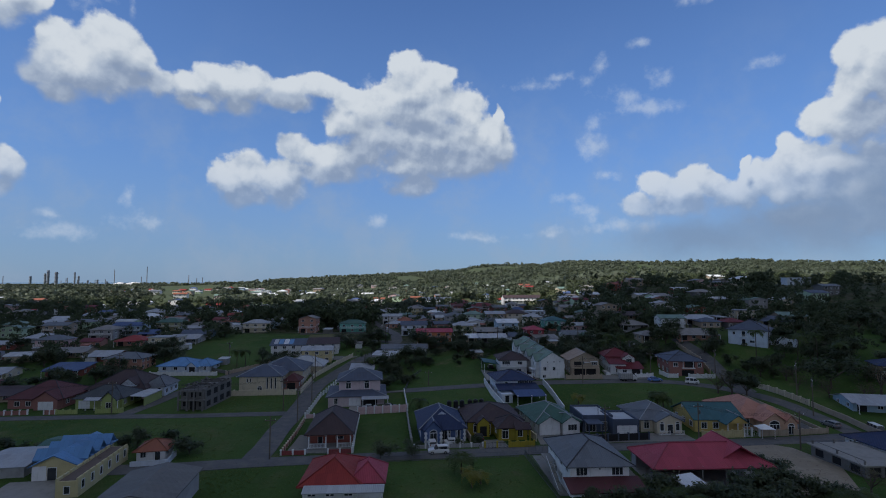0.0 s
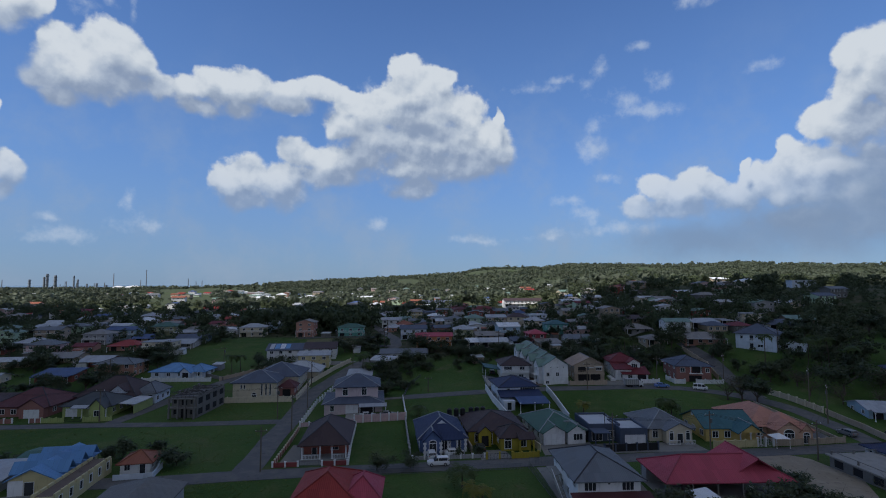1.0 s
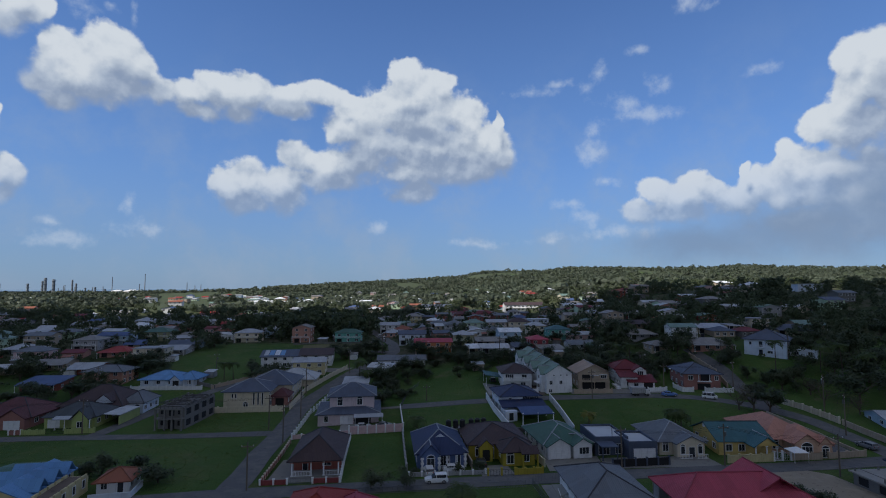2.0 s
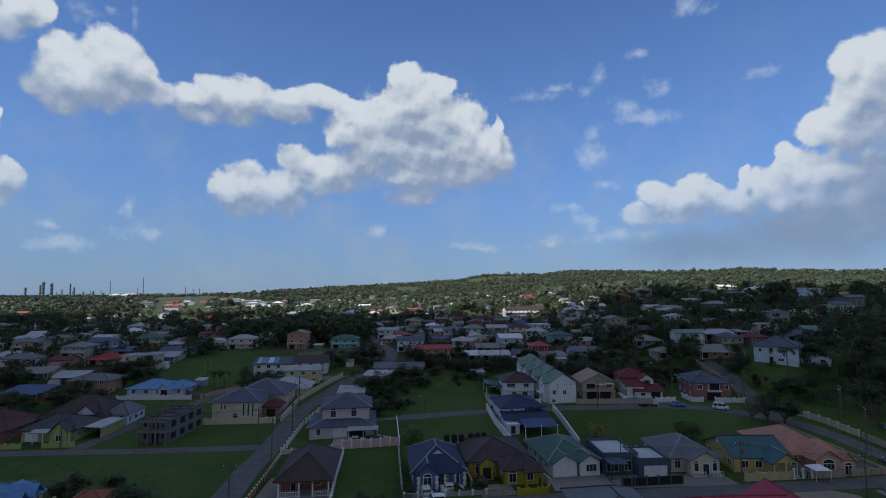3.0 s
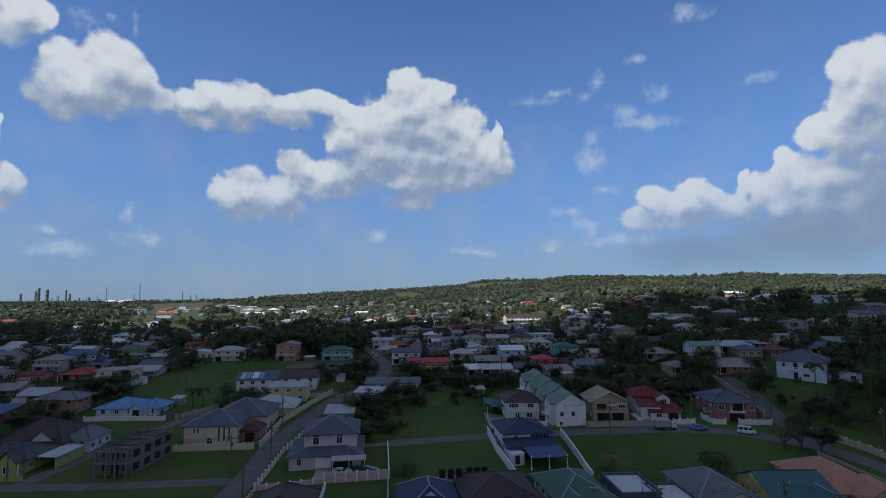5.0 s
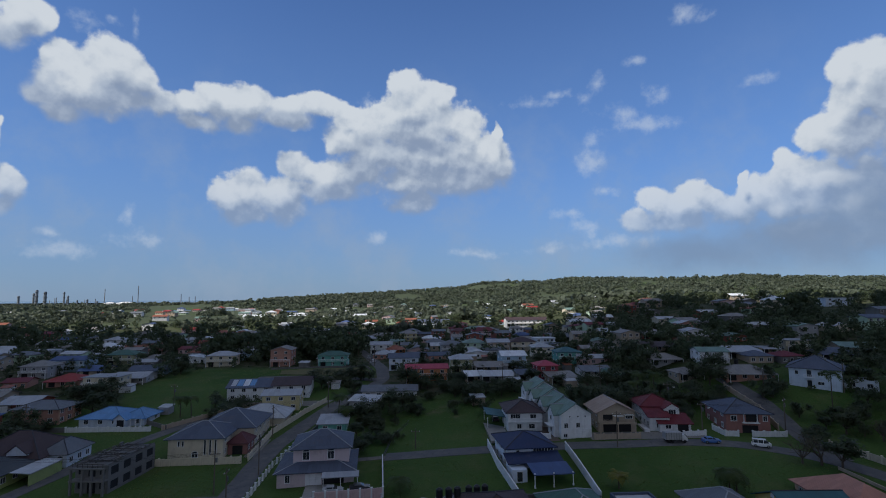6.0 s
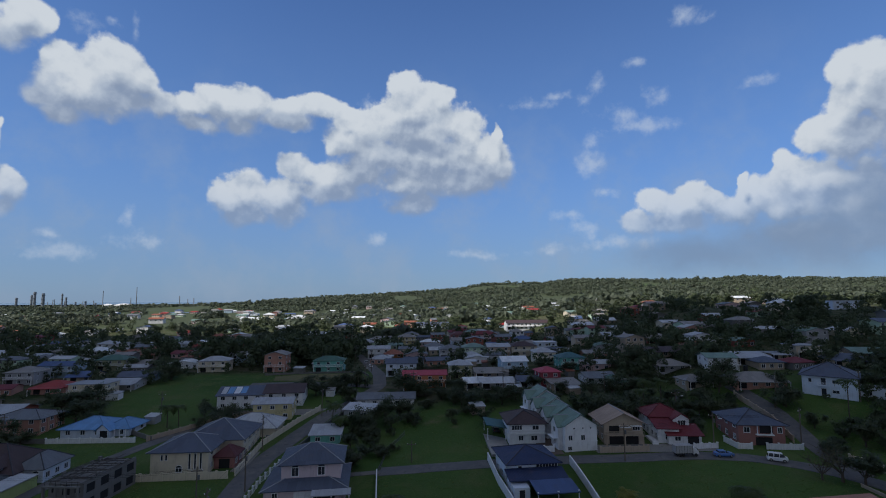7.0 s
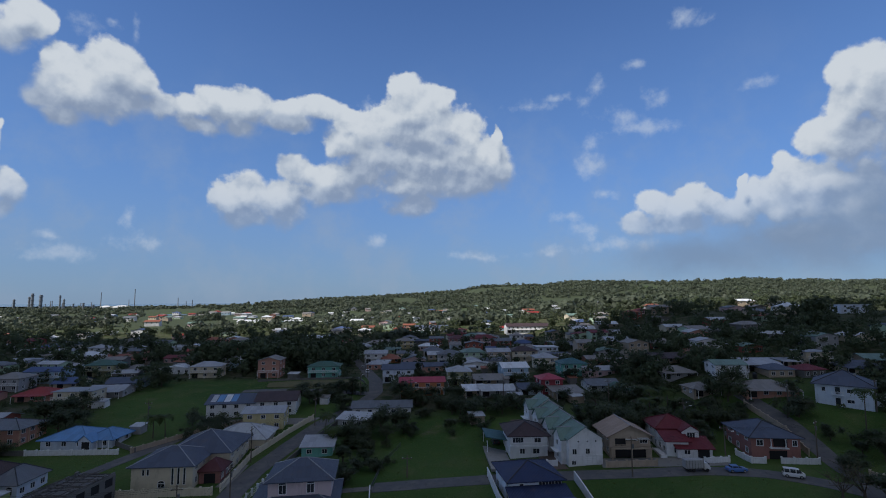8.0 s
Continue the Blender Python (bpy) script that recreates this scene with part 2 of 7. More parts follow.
def roofing(name, col, ribs=0.30, rough=0.62, worn=(0.16, 0.10, 0.07), wear=0.3):
    """Ribbed metal or shingle sheets; the ribs run down the slope by the roof's own chart."""
    if name in MATS:
        return MATS[name]
    m, t, b = shader(name, rough, 0.0, 0.22)
    uv = t.nodes.new("ShaderNodeUVMap").outputs[0]
    wave = t.nodes.new("ShaderNodeTexWave")
    wave.inputs["Scale"].default_value = 1.0
    wave.bands_direction = "X"
    link(t, vec_node(t, "MULTIPLY", uv, (0.314 / ribs, 0, 0)), wave.inputs["Vector"])
    sheet = t.nodes.new("ShaderNodeTexBrick")
    sheet.inputs["Scale"].default_value = 1.0
    sheet.inputs["Brick Width"].default_value, sheet.inputs["Row Height"].default_value = 0.9, 3.2
    sheet.inputs["Mortar Size"].default_value = 0.015
    sheet.inputs["Color1"].default_value, sheet.inputs["Color2"].default_value = (*scaled(col, 1.12), 1), (*scaled(col, 0.86), 1)
    sheet.inputs["Mortar"].default_value = (*scaled(col, 0.6), 1)
    link(t, uv, sheet.inputs["Vector"])
    c = sheet.outputs[0]
    stain = ramp_node(t, noise_at(t, 0.35, 6, 0.65), 0.5, 0.75)
    c = mix_node(t, math_node(t, "MULTIPLY", stain, wear), c, worn)
    fade = noise_at(t, 0.12, 3)
    c = mix_node(t, math_node(t, "MULTIPLY", fade, 0.35), c, scaled(col, 1.3))
    c = mix_node(t, math_node(t, "MULTIPLY", noise_at(t, 9, 3), 0.25), c, scaled(col, 0.7))
    link(t, c, b.inputs["Base Color"])
    bumped(t, b, math_node(t, "ADD", wave.outputs[1], math_node(t, "MULTIPLY", noise_at(t, 3, 3), 0.5)), 0.6, 0.04)
    MATS[name] = m
    return m


def plain(name, col, rough=0.6, metal=0.0, spec=0.4, grain=8.0):
    if name in MATS:
        return MATS[name]
    m, t, b = shader(name, rough, metal, spec)
    c = mix_node(t, math_node(t, "MULTIPLY", noise_at(t, grain, 4), 0.5), col, scaled(col, 0.6))
    link(t, c, b.inputs["Base Color"])
    MATS[name] = m
    return m


def glass_dark():
    if "window_glass" in MATS:
        return MATS["window_glass"]
    m, t, b = shader("window_glass", 0.12, 0.0, 0.6)
    link(t, mix_node(t, noise_at(t, 0.8, 2), (0.018, 0.022, 0.03), (0.05, 0.055, 0.06)), b.inputs["Base Color"])
    MATS["window_glass"] = m
    return m


def foliage(name, col, alt, speck=0.5, patch_size=0.09):
    """Leaves: every card and every crown takes a tone between two greens."""
    if name in MATS:
        return MATS[name]
    m, t, b = shader(name, 0.6, 0.0, 0.25)
    geo = t.nodes.new("ShaderNodeNewGeometry")
    info = t.nodes.new("ShaderNodeObjectInfo")
    crown = ramp_node(t, noise_at(t, patch_size, 3, 0.6), 0.32, 0.68)
    tone = math_node(t, "ADD", math_node(t, "MULTIPLY", geo.outputs["Random Per Island"], speck), math_node(t, "MULTIPLY", crown, 1.0 - speck))
    c = mix_node(t, tone, col, alt)
    c = mix_node(t, math_node(t, "MULTIPLY", info.outputs["Random"], 0.4), c, (alt[0] * 1.2, alt[1] * 0.95, alt[2] * 0.8))
    stand = ramp_node(t, noise_at(t, 0.012, 3, 0.6), 0.42, 0.64)
    c = mix_node(t, math_node(t, "MULTIPLY", stand, 0.35), c, scaled(alt, 1.25))
    link(t, c, b.inputs["Base Color"])
    tr = t.nodes.new("ShaderNodeBsdfTranslucent")
    link(t, c, tr.inputs[0])
    mx = t.nodes.new("ShaderNodeMixShader")
    mx.inputs[0].default_value = 0.3
    link(t, b.outputs[0], mx.inputs[1]), link(t, tr.outputs[0], mx.inputs[2])
    link(t, mx.outputs[0], t.nodes["Material Output"].inputs[0])
    MATS[name] = m
    return m


def ground_material():
    m, t, b = shader("grass_ground", 0.95, 0.0, 0.1)
    big, mid, fine = noise_at(t, 0.018, 5, 0.6), noise_at(t, 0.12, 5, 0.6), noise_at(t, 2.6, 5, 0.7)
    c = mix_node(t, ramp_node(t, big, 0.38, 0.62), (0.050, 0.100, 0.022), (0.076, 0.132, 0.034))
    c = mix_node(t, math_node(t, "MULTIPLY", ramp_node(t, mid, 0.45, 0.72), 0.75), c, (0.115, 0.135, 0.052))
    c = mix_node(t, math_node(t, "MULTIPLY", ramp_node(t, fine, 0.35, 0.7), 0.6), c, (0.038, 0.066, 0.018))
    bare = ramp_node(t, noise_at(t, 0.06, 6, 0.7), 0.62, 0.74)
    c = mix_node(t, math_node(t, "MULTIPLY", bare, 0.6), c, (0.15, 0.125, 0.080))
    # scrub takes over from grass on the far land and the hills, its tone greyed for haze
    where = t.nodes.new("ShaderNodeTexCoord")
    split = t.nodes.new("ShaderNodeSeparateXYZ")
    link(t, where.outputs["Object"], split.inputs[0])
    meadow = ramp_node(t, noise_at(t, 0.008, 4, 0.6), 0.56, 0.66, 1.0, 0.45)
    scrub = math_node(t, "MULTIPLY", ramp_node(t, split.outputs[1], 430.0, 600.0), meadow)
    c = mix_node(t, scrub, c, (0.060, 0.076, 0.044))
    # trodden earth and weeds of the yards between the farther houses, but for the two open slopes
    px, py = split.outputs[0], split.outputs[1]
    slope = math_node(t, "MULTIPLY", math_node(t, "MULTIPLY", ramp_node(t, px, -122.0, -112.0), ramp_node(t, px, -50.0, -58.0)), ramp_node(t, py, 276.0, 262.0))
    bank = math_node(t, "MULTIPLY", math_node(t, "MULTIPLY", ramp_node(t, px, -78.0, -70.0), ramp_node(t, px, -24.0, -30.0)), ramp_node(t, py, 276.0, 268.0))
    yards = math_node(t, "MULTIPLY", ramp_node(t, py, 200.0, 222.0), math_node(t, "SUBTRACT", 1.0, math_node(t, "MAXIMUM", slope, bank)))
    earth = mix_node(t, ramp_node(t, noise_at(t, 0.16, 5, 0.65), 0.42, 0.62), (0.030, 0.042, 0.016), (0.090, 0.080, 0.056))
    c = mix_node(t, math_node(t, "MULTIPLY", math_node(t, "MULTIPLY", yards, ramp_node(t, py, 620.0, 460.0)), 0.88), c, earth)
    link(t, c, b.inputs["Base Color"])
    bumped(t, b, math_node(t, "ADD", fine, math_node(t, "MULTIPLY", mid, 2.0)), 0.9, 0.25)
    return m


def asphalt(name="asphalt", col=(0.125, 0.125, 0.128), dust=(0.22, 0.205, 0.18)):
    if name in MATS:
        return MATS[name]
    m, t, b = shader(name, 0.9, 0.0, 0.2)
    c = mix_node(t, math_node(t, "MULTIPLY", ramp_node(t, noise_at(t, 0.35, 6, 0.65), 0.42, 0.7), 0.6), col, dust)
    c = mix_node(t, math_node(t, "MULTIPLY", noise_at(t, 6, 4), 0.5), c, scaled(col, 0.5))
    patch = ramp_node(t, noise_at(t, 0.9, 3), 0.62, 0.66)
    c = mix_node(t, math_node(t, "MULTIPLY", patch, 0.6), c, scaled(col, 0.55))
    link(t, c, b.inputs["Base Color"])
    bumped(t, b, noise_at(t, 12, 4), 0.4, 0.02)
    MATS[name] = m
    return m


WHITE, CREAM, SAND = (0.66, 0.665, 0.67), (0.62, 0.55, 0.42), (0.50, 0.43, 0.33)
GREY_RF, NAVY_RF, BROWN_RF = (0.135, 0.15, 0.17), (0.026, 0.040, 0.095), (0.060, 0.040, 0.042)


def wall_of(kind):
    # the bright yellow is set dark, as its house front's shade is in the colour
    cols = dict(white=(0.70, 0.705, 0.71), cream=CREAM, sand=SAND, pink=(0.60, 0.42, 0.42), palepink=(0.56, 0.46, 0.48), salmon=(0.46, 0.24, 0.185), brick=(0.30, 0.10, 0.075),
                yellow=(0.58, 0.43, 0.15), paleyellow=(0.52, 0.45, 0.25), bright=(0.36, 0.29, 0.035), lime=(0.34, 0.40, 0.15), teal=(0.16, 0.42, 0.36), blue=(0.10, 0.15, 0.30),
                sky=(0.34, 0.46, 0.56), iceblue=(0.60, 0.66, 0.74), grey=(0.36, 0.36, 0.37), olive=(0.36, 0.36, 0.22), green=(0.45, 0.58, 0.42), orange=(0.52, 0.22, 0.10),
                maroon=(0.26, 0.05, 0.06), peach=(0.56, 0.36, 0.25), slate=(0.075, 0.095, 0.14), raw=(0.165, 0.16, 0.152), rosebrick=(0.31, 0.145, 0.125), tan=(0.42, 0.34, 0.26))
    return paint("wall_" + kind, cols[kind])


def roof_of(kind):
    cols = dict(grey=GREY_RF, navy=NAVY_RF, brown=BROWN_RF, palegrey=(0.34, 0.36, 0.39), white=(0.62, 0.65, 0.68), red=(0.27, 0.035, 0.03), rose=(0.36, 0.06, 0.09), maroon=(0.10, 0.034, 0.038), charcoal=(0.060, 0.070, 0.078),
                teal=(0.045, 0.12, 0.135), green=(0.055, 0.125, 0.10), sage=(0.15, 0.23, 0.20), blue=(0.12, 0.26, 0.47), deepblue=(0.06, 0.095, 0.20), peach=(0.42, 0.20, 0.145), tan=(0.34, 0.25, 0.19),
                slate=(0.078, 0.095, 0.135), rust=(0.25, 0.09, 0.055), silver=(0.42, 0.44, 0.46), dull=(0.22, 0.21, 0.20), weathered=(0.13, 0.13, 0.128), darkred=(0.14, 0.022, 0.028))
    return roofing("roof_" + kind, cols[kind])


GLASS, TRIM = glass_dark(), paint("trim_white", (0.72, 0.73, 0.74))
CONCRETE = paint("raw_concrete", (0.30, 0.29, 0.27), 0.9)
# DARK serves real black parts and the sheets that imitate shade in house walls
ASPHALT, DARK = asphalt(), plain("black_and_shade", (0.02, 0.02, 0.022), 0.9)

# ---- the lie of the land ----
def ease(a, b, v):
    v = min(1.0, max(0.0, (v - a) / (b - a)))
    return v * v * (3 - 2 * v)


def land(x, y):
    """Height of the ground: flat under the camera, rising ahead and to the right, hills in the distance."""
    s = 0.6 * (x - 80) + 0.8 * (y - 150)
    z = 3 + 1.3 * (1 - ease(95, 140, y)) + 8 * ease(150, 270, y) + 4 * ease(-40, 40, x) * ease(115, 160, y)
    z += 8 * ease(15, 75, s) * ease(60, 100, x) + 13 * ease(90, 225, s) * ease(90, 160, x) * (1 - ease(380, 800, y)) + 8 * ease(270, 700, y)
    if y > 800:
        roll = noise.fractal(Vector((x * 0.0045, y * 0.003, 3.1)), 1.0, 2.0, 4)
        z += (66 + 15 * roll) * ease(-1150, 760, x) * ease(850, 1650, y) * (1 - 0.5 * ease(1700, 2600, y)) - 8 * ease(1800, 3000, y)
    return z


def part(name, bm, material, parent=None, label=""):
    """Links a bmesh as one mesh object under a thing or a part."""
    me = bpy.data.meshes.new(name)
    bm.to_mesh(me)
    bm.free()
    me.materials.append(material)
    ob = new(name, me)
    if parent is not None:
        ob.parent = parent
    if label:
        ob["label"] = label
    return ob


def again(name, me, parent, m=None, label=""):
    """One more object on a mesh that stands already."""
    ob = new(name, me)
    ob.parent = parent
    if m is not None:
        ob.matrix_basis = m
    if label:
        ob["label"] = label
    return ob


SPOTS = []      # plan places that stand full


def thing(name, x, y, yaw=0.0, label="", category="", group="", kind="", z=None):
    ob = new(name)
    ob.empty_display_size = 0.5
    ob.matrix_basis = pose(x, y, land(x, y) if z is None else z, 0, 0, yaw)
    if category in ("house", "building", "shed"):
        SPOTS.append((x, y + 6, 9.0))
    return tagged(ob, label, category, group, kind)


def box(bm, x0, x1, y0, y1, z0, z1, bevel=0.0):
    r = bmesh.ops.create_cube(bm, size=1.0)
    vs = r["verts"]
    bmesh.ops.scale(bm, vec=(x1 - x0, y1 - y0, z1 - z0), verts=vs)
    bmesh.ops.translate(bm, vec=((x0 + x1) / 2, (y0 + y1) / 2, (z0 + z1) / 2), verts=vs)
    if bevel:
        es = list({e for v in vs for e in v.link_edges})
        bmesh.ops.bevel(bm, geom=es, offset=bevel, segments=1, affect="EDGES")
    return vs


def tube(bm, p, q, r0, r1=None, n=8):
    """A round bar from p to q."""
    r1 = r0 if r1 is None else r1
    p, q = Vector(p), Vector(q)
    r = bmesh.ops.create_cone(bm, cap_ends=True, segments=n, radius1=r0, radius2=r1, depth=(q - p).length)
    turn = (q - p).to_track_quat("Z", "Y").to_matrix().to_4x4()
    bmesh.ops.transform(bm, matrix=Matrix.Translation((p + q) / 2) @ turn, verts=r["verts"])
    return r["verts"]


def quad(bm, *pts):
    return bm.faces.new([bm.verts.new(p) for p in pts])


# ---- houses ----
def wall_side(bm, p, along, length, z0, z1, out, cuts, reveal=0.14):
    """One side of a house with its openings cut through, and their reveals."""
    p, along, out = Vector(p), Vector(along), Vector(out)
    cuts = [c for c in cuts if c[0] > 0.05 and c[1] < length - 0.05]
    ss_ = sorted({0.0, length, *[c[0] for c in cuts], *[c[1] for c in cuts]})
    zs_ = sorted({z0, z1, *[c[2] for c in cuts if z0 < c[2] < z1], *[c[3] for c in cuts if z0 < c[3] < z1]})
    at = lambda s, z, d=0.0: p + along * s + Vector((0, 0, z)) - out * d
    for a, b in zip(ss_, ss_[1:]):
        for c, d in zip(zs_, zs_[1:]):
            if b - a < 1e-4 or d - c < 1e-4:
                continue
            if any(k[0] - 1e-4 <= a and b <= k[1] + 1e-4 and k[2] - 1e-4 <= c and d <= k[3] + 1e-4 for k in cuts):
                continue
            quad(bm, at(a, c), at(b, c), at(b, d), at(a, d))
    for a, b, c, d, *_ in cuts:
        quad(bm, at(a, c), at(b, c), at(b, c, reveal), at(a, c, reveal))
        quad(bm, at(a, d), at(a, d, reveal), at(b, d, reveal), at(b, d))
        quad(bm, at(a, c), at(a, c, reveal), at(a, d, reveal), at(a, d))
        quad(bm, at(b, c), at(b, d), at(b, d, reveal), at(b, c, reveal))


def lattice(bm, cols, rows, y0, y1):
    """A flat frame in one piece: upright bars at cols and cross bars at rows, from y0 to y1."""
    xs, zs = sorted({v for c in cols for v in c}), sorted({v for r in rows for v in r})
    grid = {}

    def at(i, k, y):
        if (i, k, y) not in grid:
            grid[(i, k, y)] = bm.verts.new((xs[i], y, zs[k]))
        return grid[(i, k, y)]

    solid = {(i, k) for i in range(len(xs) - 1) for k in range(len(zs) - 1) if any(abs(c[0] - xs[i]) < 1e-6 for c in cols) or any(abs(r[0] - zs[k]) < 1e-6 for r in rows)}
    for i, k in solid:
        bm.faces.new((at(i, k, y0), at(i + 1, k, y0), at(i + 1, k + 1, y0), at(i, k + 1, y0)))
        for di, dk, a, b in ((-1, 0, (0, 0), (0, 1)), (1, 0, (1, 1), (1, 0)), (0, -1, (1, 0), (0, 0)), (0, 1, (0, 1), (1, 1))):
            if (i + di, k + dk) not in solid:
                bm.faces.new((at(i + a[0], k + a[1], y0), at(i + b[0], k + b[1], y0), at(i + b[0], k + b[1], y1), at(i + a[0], k + a[1], y1)))


PANES = {}


def window_meshes(w, h, style):
    """Frame and pane meshes for a cut of w by h; the frame stands proud of the wall."""
    key = (round(w, 2), round(h, 2), style)
    if key in PANES:
        return PANES[key]
    f = bmesh.new()
    e = 0.11 if style in ("trim", "arch") else 0.06
    bars = [(-w / 2 - e, -w / 2 + 0.03)]
    if w > 0.9 and style != "door":
        n = max(2, round(w / 0.7))
        bars += [(-w / 2 + w * i / n - 0.025, -w / 2 + w * i / n + 0.025) for i in range(1, n)]
    bars.append((w / 2 - 0.03, w / 2 + e))
    lattice(f, bars, [(-e, 0.03), (h - 0.03, h + e)], -0.05, 0.04)
    if style == "arch":
        pts = [(math.cos(math.pi * i / 8), math.sin(math.pi * i / 8)) for i in range(9)]
        rings = [[f.verts.new((c * (w / 2 + k), y, h + e + s_ * (w * 0.35 + k))) for c, s_ in pts] for k, y in ((0.0, -0.05), (0.13, -0.05), (0.13, 0.02))]
        for ra, rb in zip(rings, rings[1:]):
            for i in range(8):
                f.faces.new((ra[i], ra[i + 1], rb[i + 1], rb[i]))
    me = bpy.data.meshes.new("window_frame")
    f.to_mesh(me), f.free()
    me.materials.append(TRIM)
    g = bmesh.new()
    box(g, -w / 2, w / 2, 0.09, 0.12, 0, h)
    if style == "arch":
        vs = [g.verts.new((w / 2 * math.cos(math.pi * i / 8), -0.012, h + 0.06 + w * 0.35 * math.sin(math.pi * i / 8))) for i in range(9)]
        g.faces.new(vs)
    pm = bpy.data.meshes.new("pane")
    g.to_mesh(pm), g.free()
    pm.materials.append(GLASS)
    PANES[key] = me, pm
    return PANES[key]


GARAGES = {}


def garage_mesh(w, h, mat):
    key = (round(w, 2), round(h, 2), mat.name)
    if key not in GARAGES:
        g = bmesh.new()
        n = 5
        for i in range(n):
            box(g, -w / 2, w / 2, 0.05, 0.10, h * i / n + 0.015, h * (i + 1) / n - 0.015, 0.01)
        box(g, -w / 2, w / 2, 0.09, 0.13, 0, h)
        me = bpy.data.meshes.new("garage_door")
        g.to_mesh(me), g.free()
        me.materials.append(mat)
        GARAGES[key] = me
    return GARAGES[key]


def roof_faces(x0, x1, y0, y1, z, rise, kind):
    """Top faces of a roof over a rectangle, and its ridge and hip lines."""
    w, d = x1 - x0, y1 - y0
    a, b, c, e = Vector((x0, y0, z)), Vector((x1, y0, z)), Vector((x1, y1, z)), Vector((x0, y1, z))
    mx, my = (x0 + x1) / 2, (y0 + y1) / 2
    if kind == "hip":
        if w >= d:
            k = min(d / 2, w / 2)
            p, q = Vector((x0 + k, my, z + rise)), Vector((x1 - k, my, z + rise))
            if (q - p).length < 0.3:
                p, q = Vector((mx - 0.15, my, z + rise)), Vector((mx + 0.15, my, z + rise))
            return [(a, b, q, p), (b, c, q), (c, e, p, q), (e, a, p)], [(p, q), (a, p), (e, p), (b, q), (c, q)]
        p, q = Vector((mx, y0 + w / 2, z + rise)), Vector((mx, y1 - w / 2, z + rise))
        return [(a, b, p), (b, c, q, p), (c, e, q), (e, a, p, q)], [(p, q), (a, p), (b, p), (c, q), (e, q)]
    if kind == "gablex":
        p, q = Vector((x0, my, z + rise)), Vector((x1, my, z + rise))
        return [(a, b, q, p), (c, e, p, q)], [(p, q)]
    if kind == "gabley":
        p, q = Vector((mx, y0, z + rise)), Vector((mx, y1, z + rise))
        return [(b, c, q, p), (e, a, p, q)], [(p, q)]
    up = Vector((0, 0, rise))
    if kind == "monof":       # high at the back
        return [(a, b, c + up, e + up)], []
    if kind == "monob":       # high at the front
        return [(a + up, b + up, c, e)], []
    if kind == "monol":       # high on the left
        return [(a + up, b, c, e + up)], []
    if kind == "monor":
        return [(a, b + up, c + up, e)], []
    return [(a, b, c, e)], []


def roof_part(parent, x0, x1, y0, y1, z, rise, kind, mat, cap=None, thick=0.16, name="roof"):
    faces, lines = roof_faces(x0, x1, y0, y1, z, rise, kind)
    bm = bmesh.new()
    uv = bm.loops.layers.uv.new("chart")
    for f in faces:
        n = (f[1] - f[0]).cross(f[2] - f[0]).normalized()
        flat = Vector((0, 0, 1)).cross(n)
        flat = flat.normalized() if flat.length > 1e-3 else Vector((1, 0, 0))
        down = n.cross(flat)
        for off, turned in ((thick, False), (0.0, True)):
            pts = [v + Vector((0, 0, off)) for v in f]
            if turned:
                pts.reverse()
            face = bm.faces.new([bm.verts.new(v) for v in pts])
            for lo in face.loops:
                lo[uv].uv = (lo.vert.co.dot(flat), lo.vert.co.dot(down))
    edges = {}
    for f in faces:
        for u, v in zip(f, f[1:] + f[:1]):
            k = frozenset((tuple(round(c, 3) for c in u), tuple(round(c, 3) for c in v)))
            edges.setdefault(k, []).append((u, v))
    up = Vector((0, 0, thick))
    for k, es in edges.items():
        if len(es) == 1:
            u, v = es[0]
            face = quad(bm, u, v, v + up, u + up)
    ob = part(name, bm, mat, parent)
    if lines and cap is not None:
        cm = bmesh.new()
        for u, v in lines:
            tube(cm, u + up * 1.05, v + up * 1.05, 0.13, n=5)
        part("ridge_cap", cm, cap, ob)
    return ob


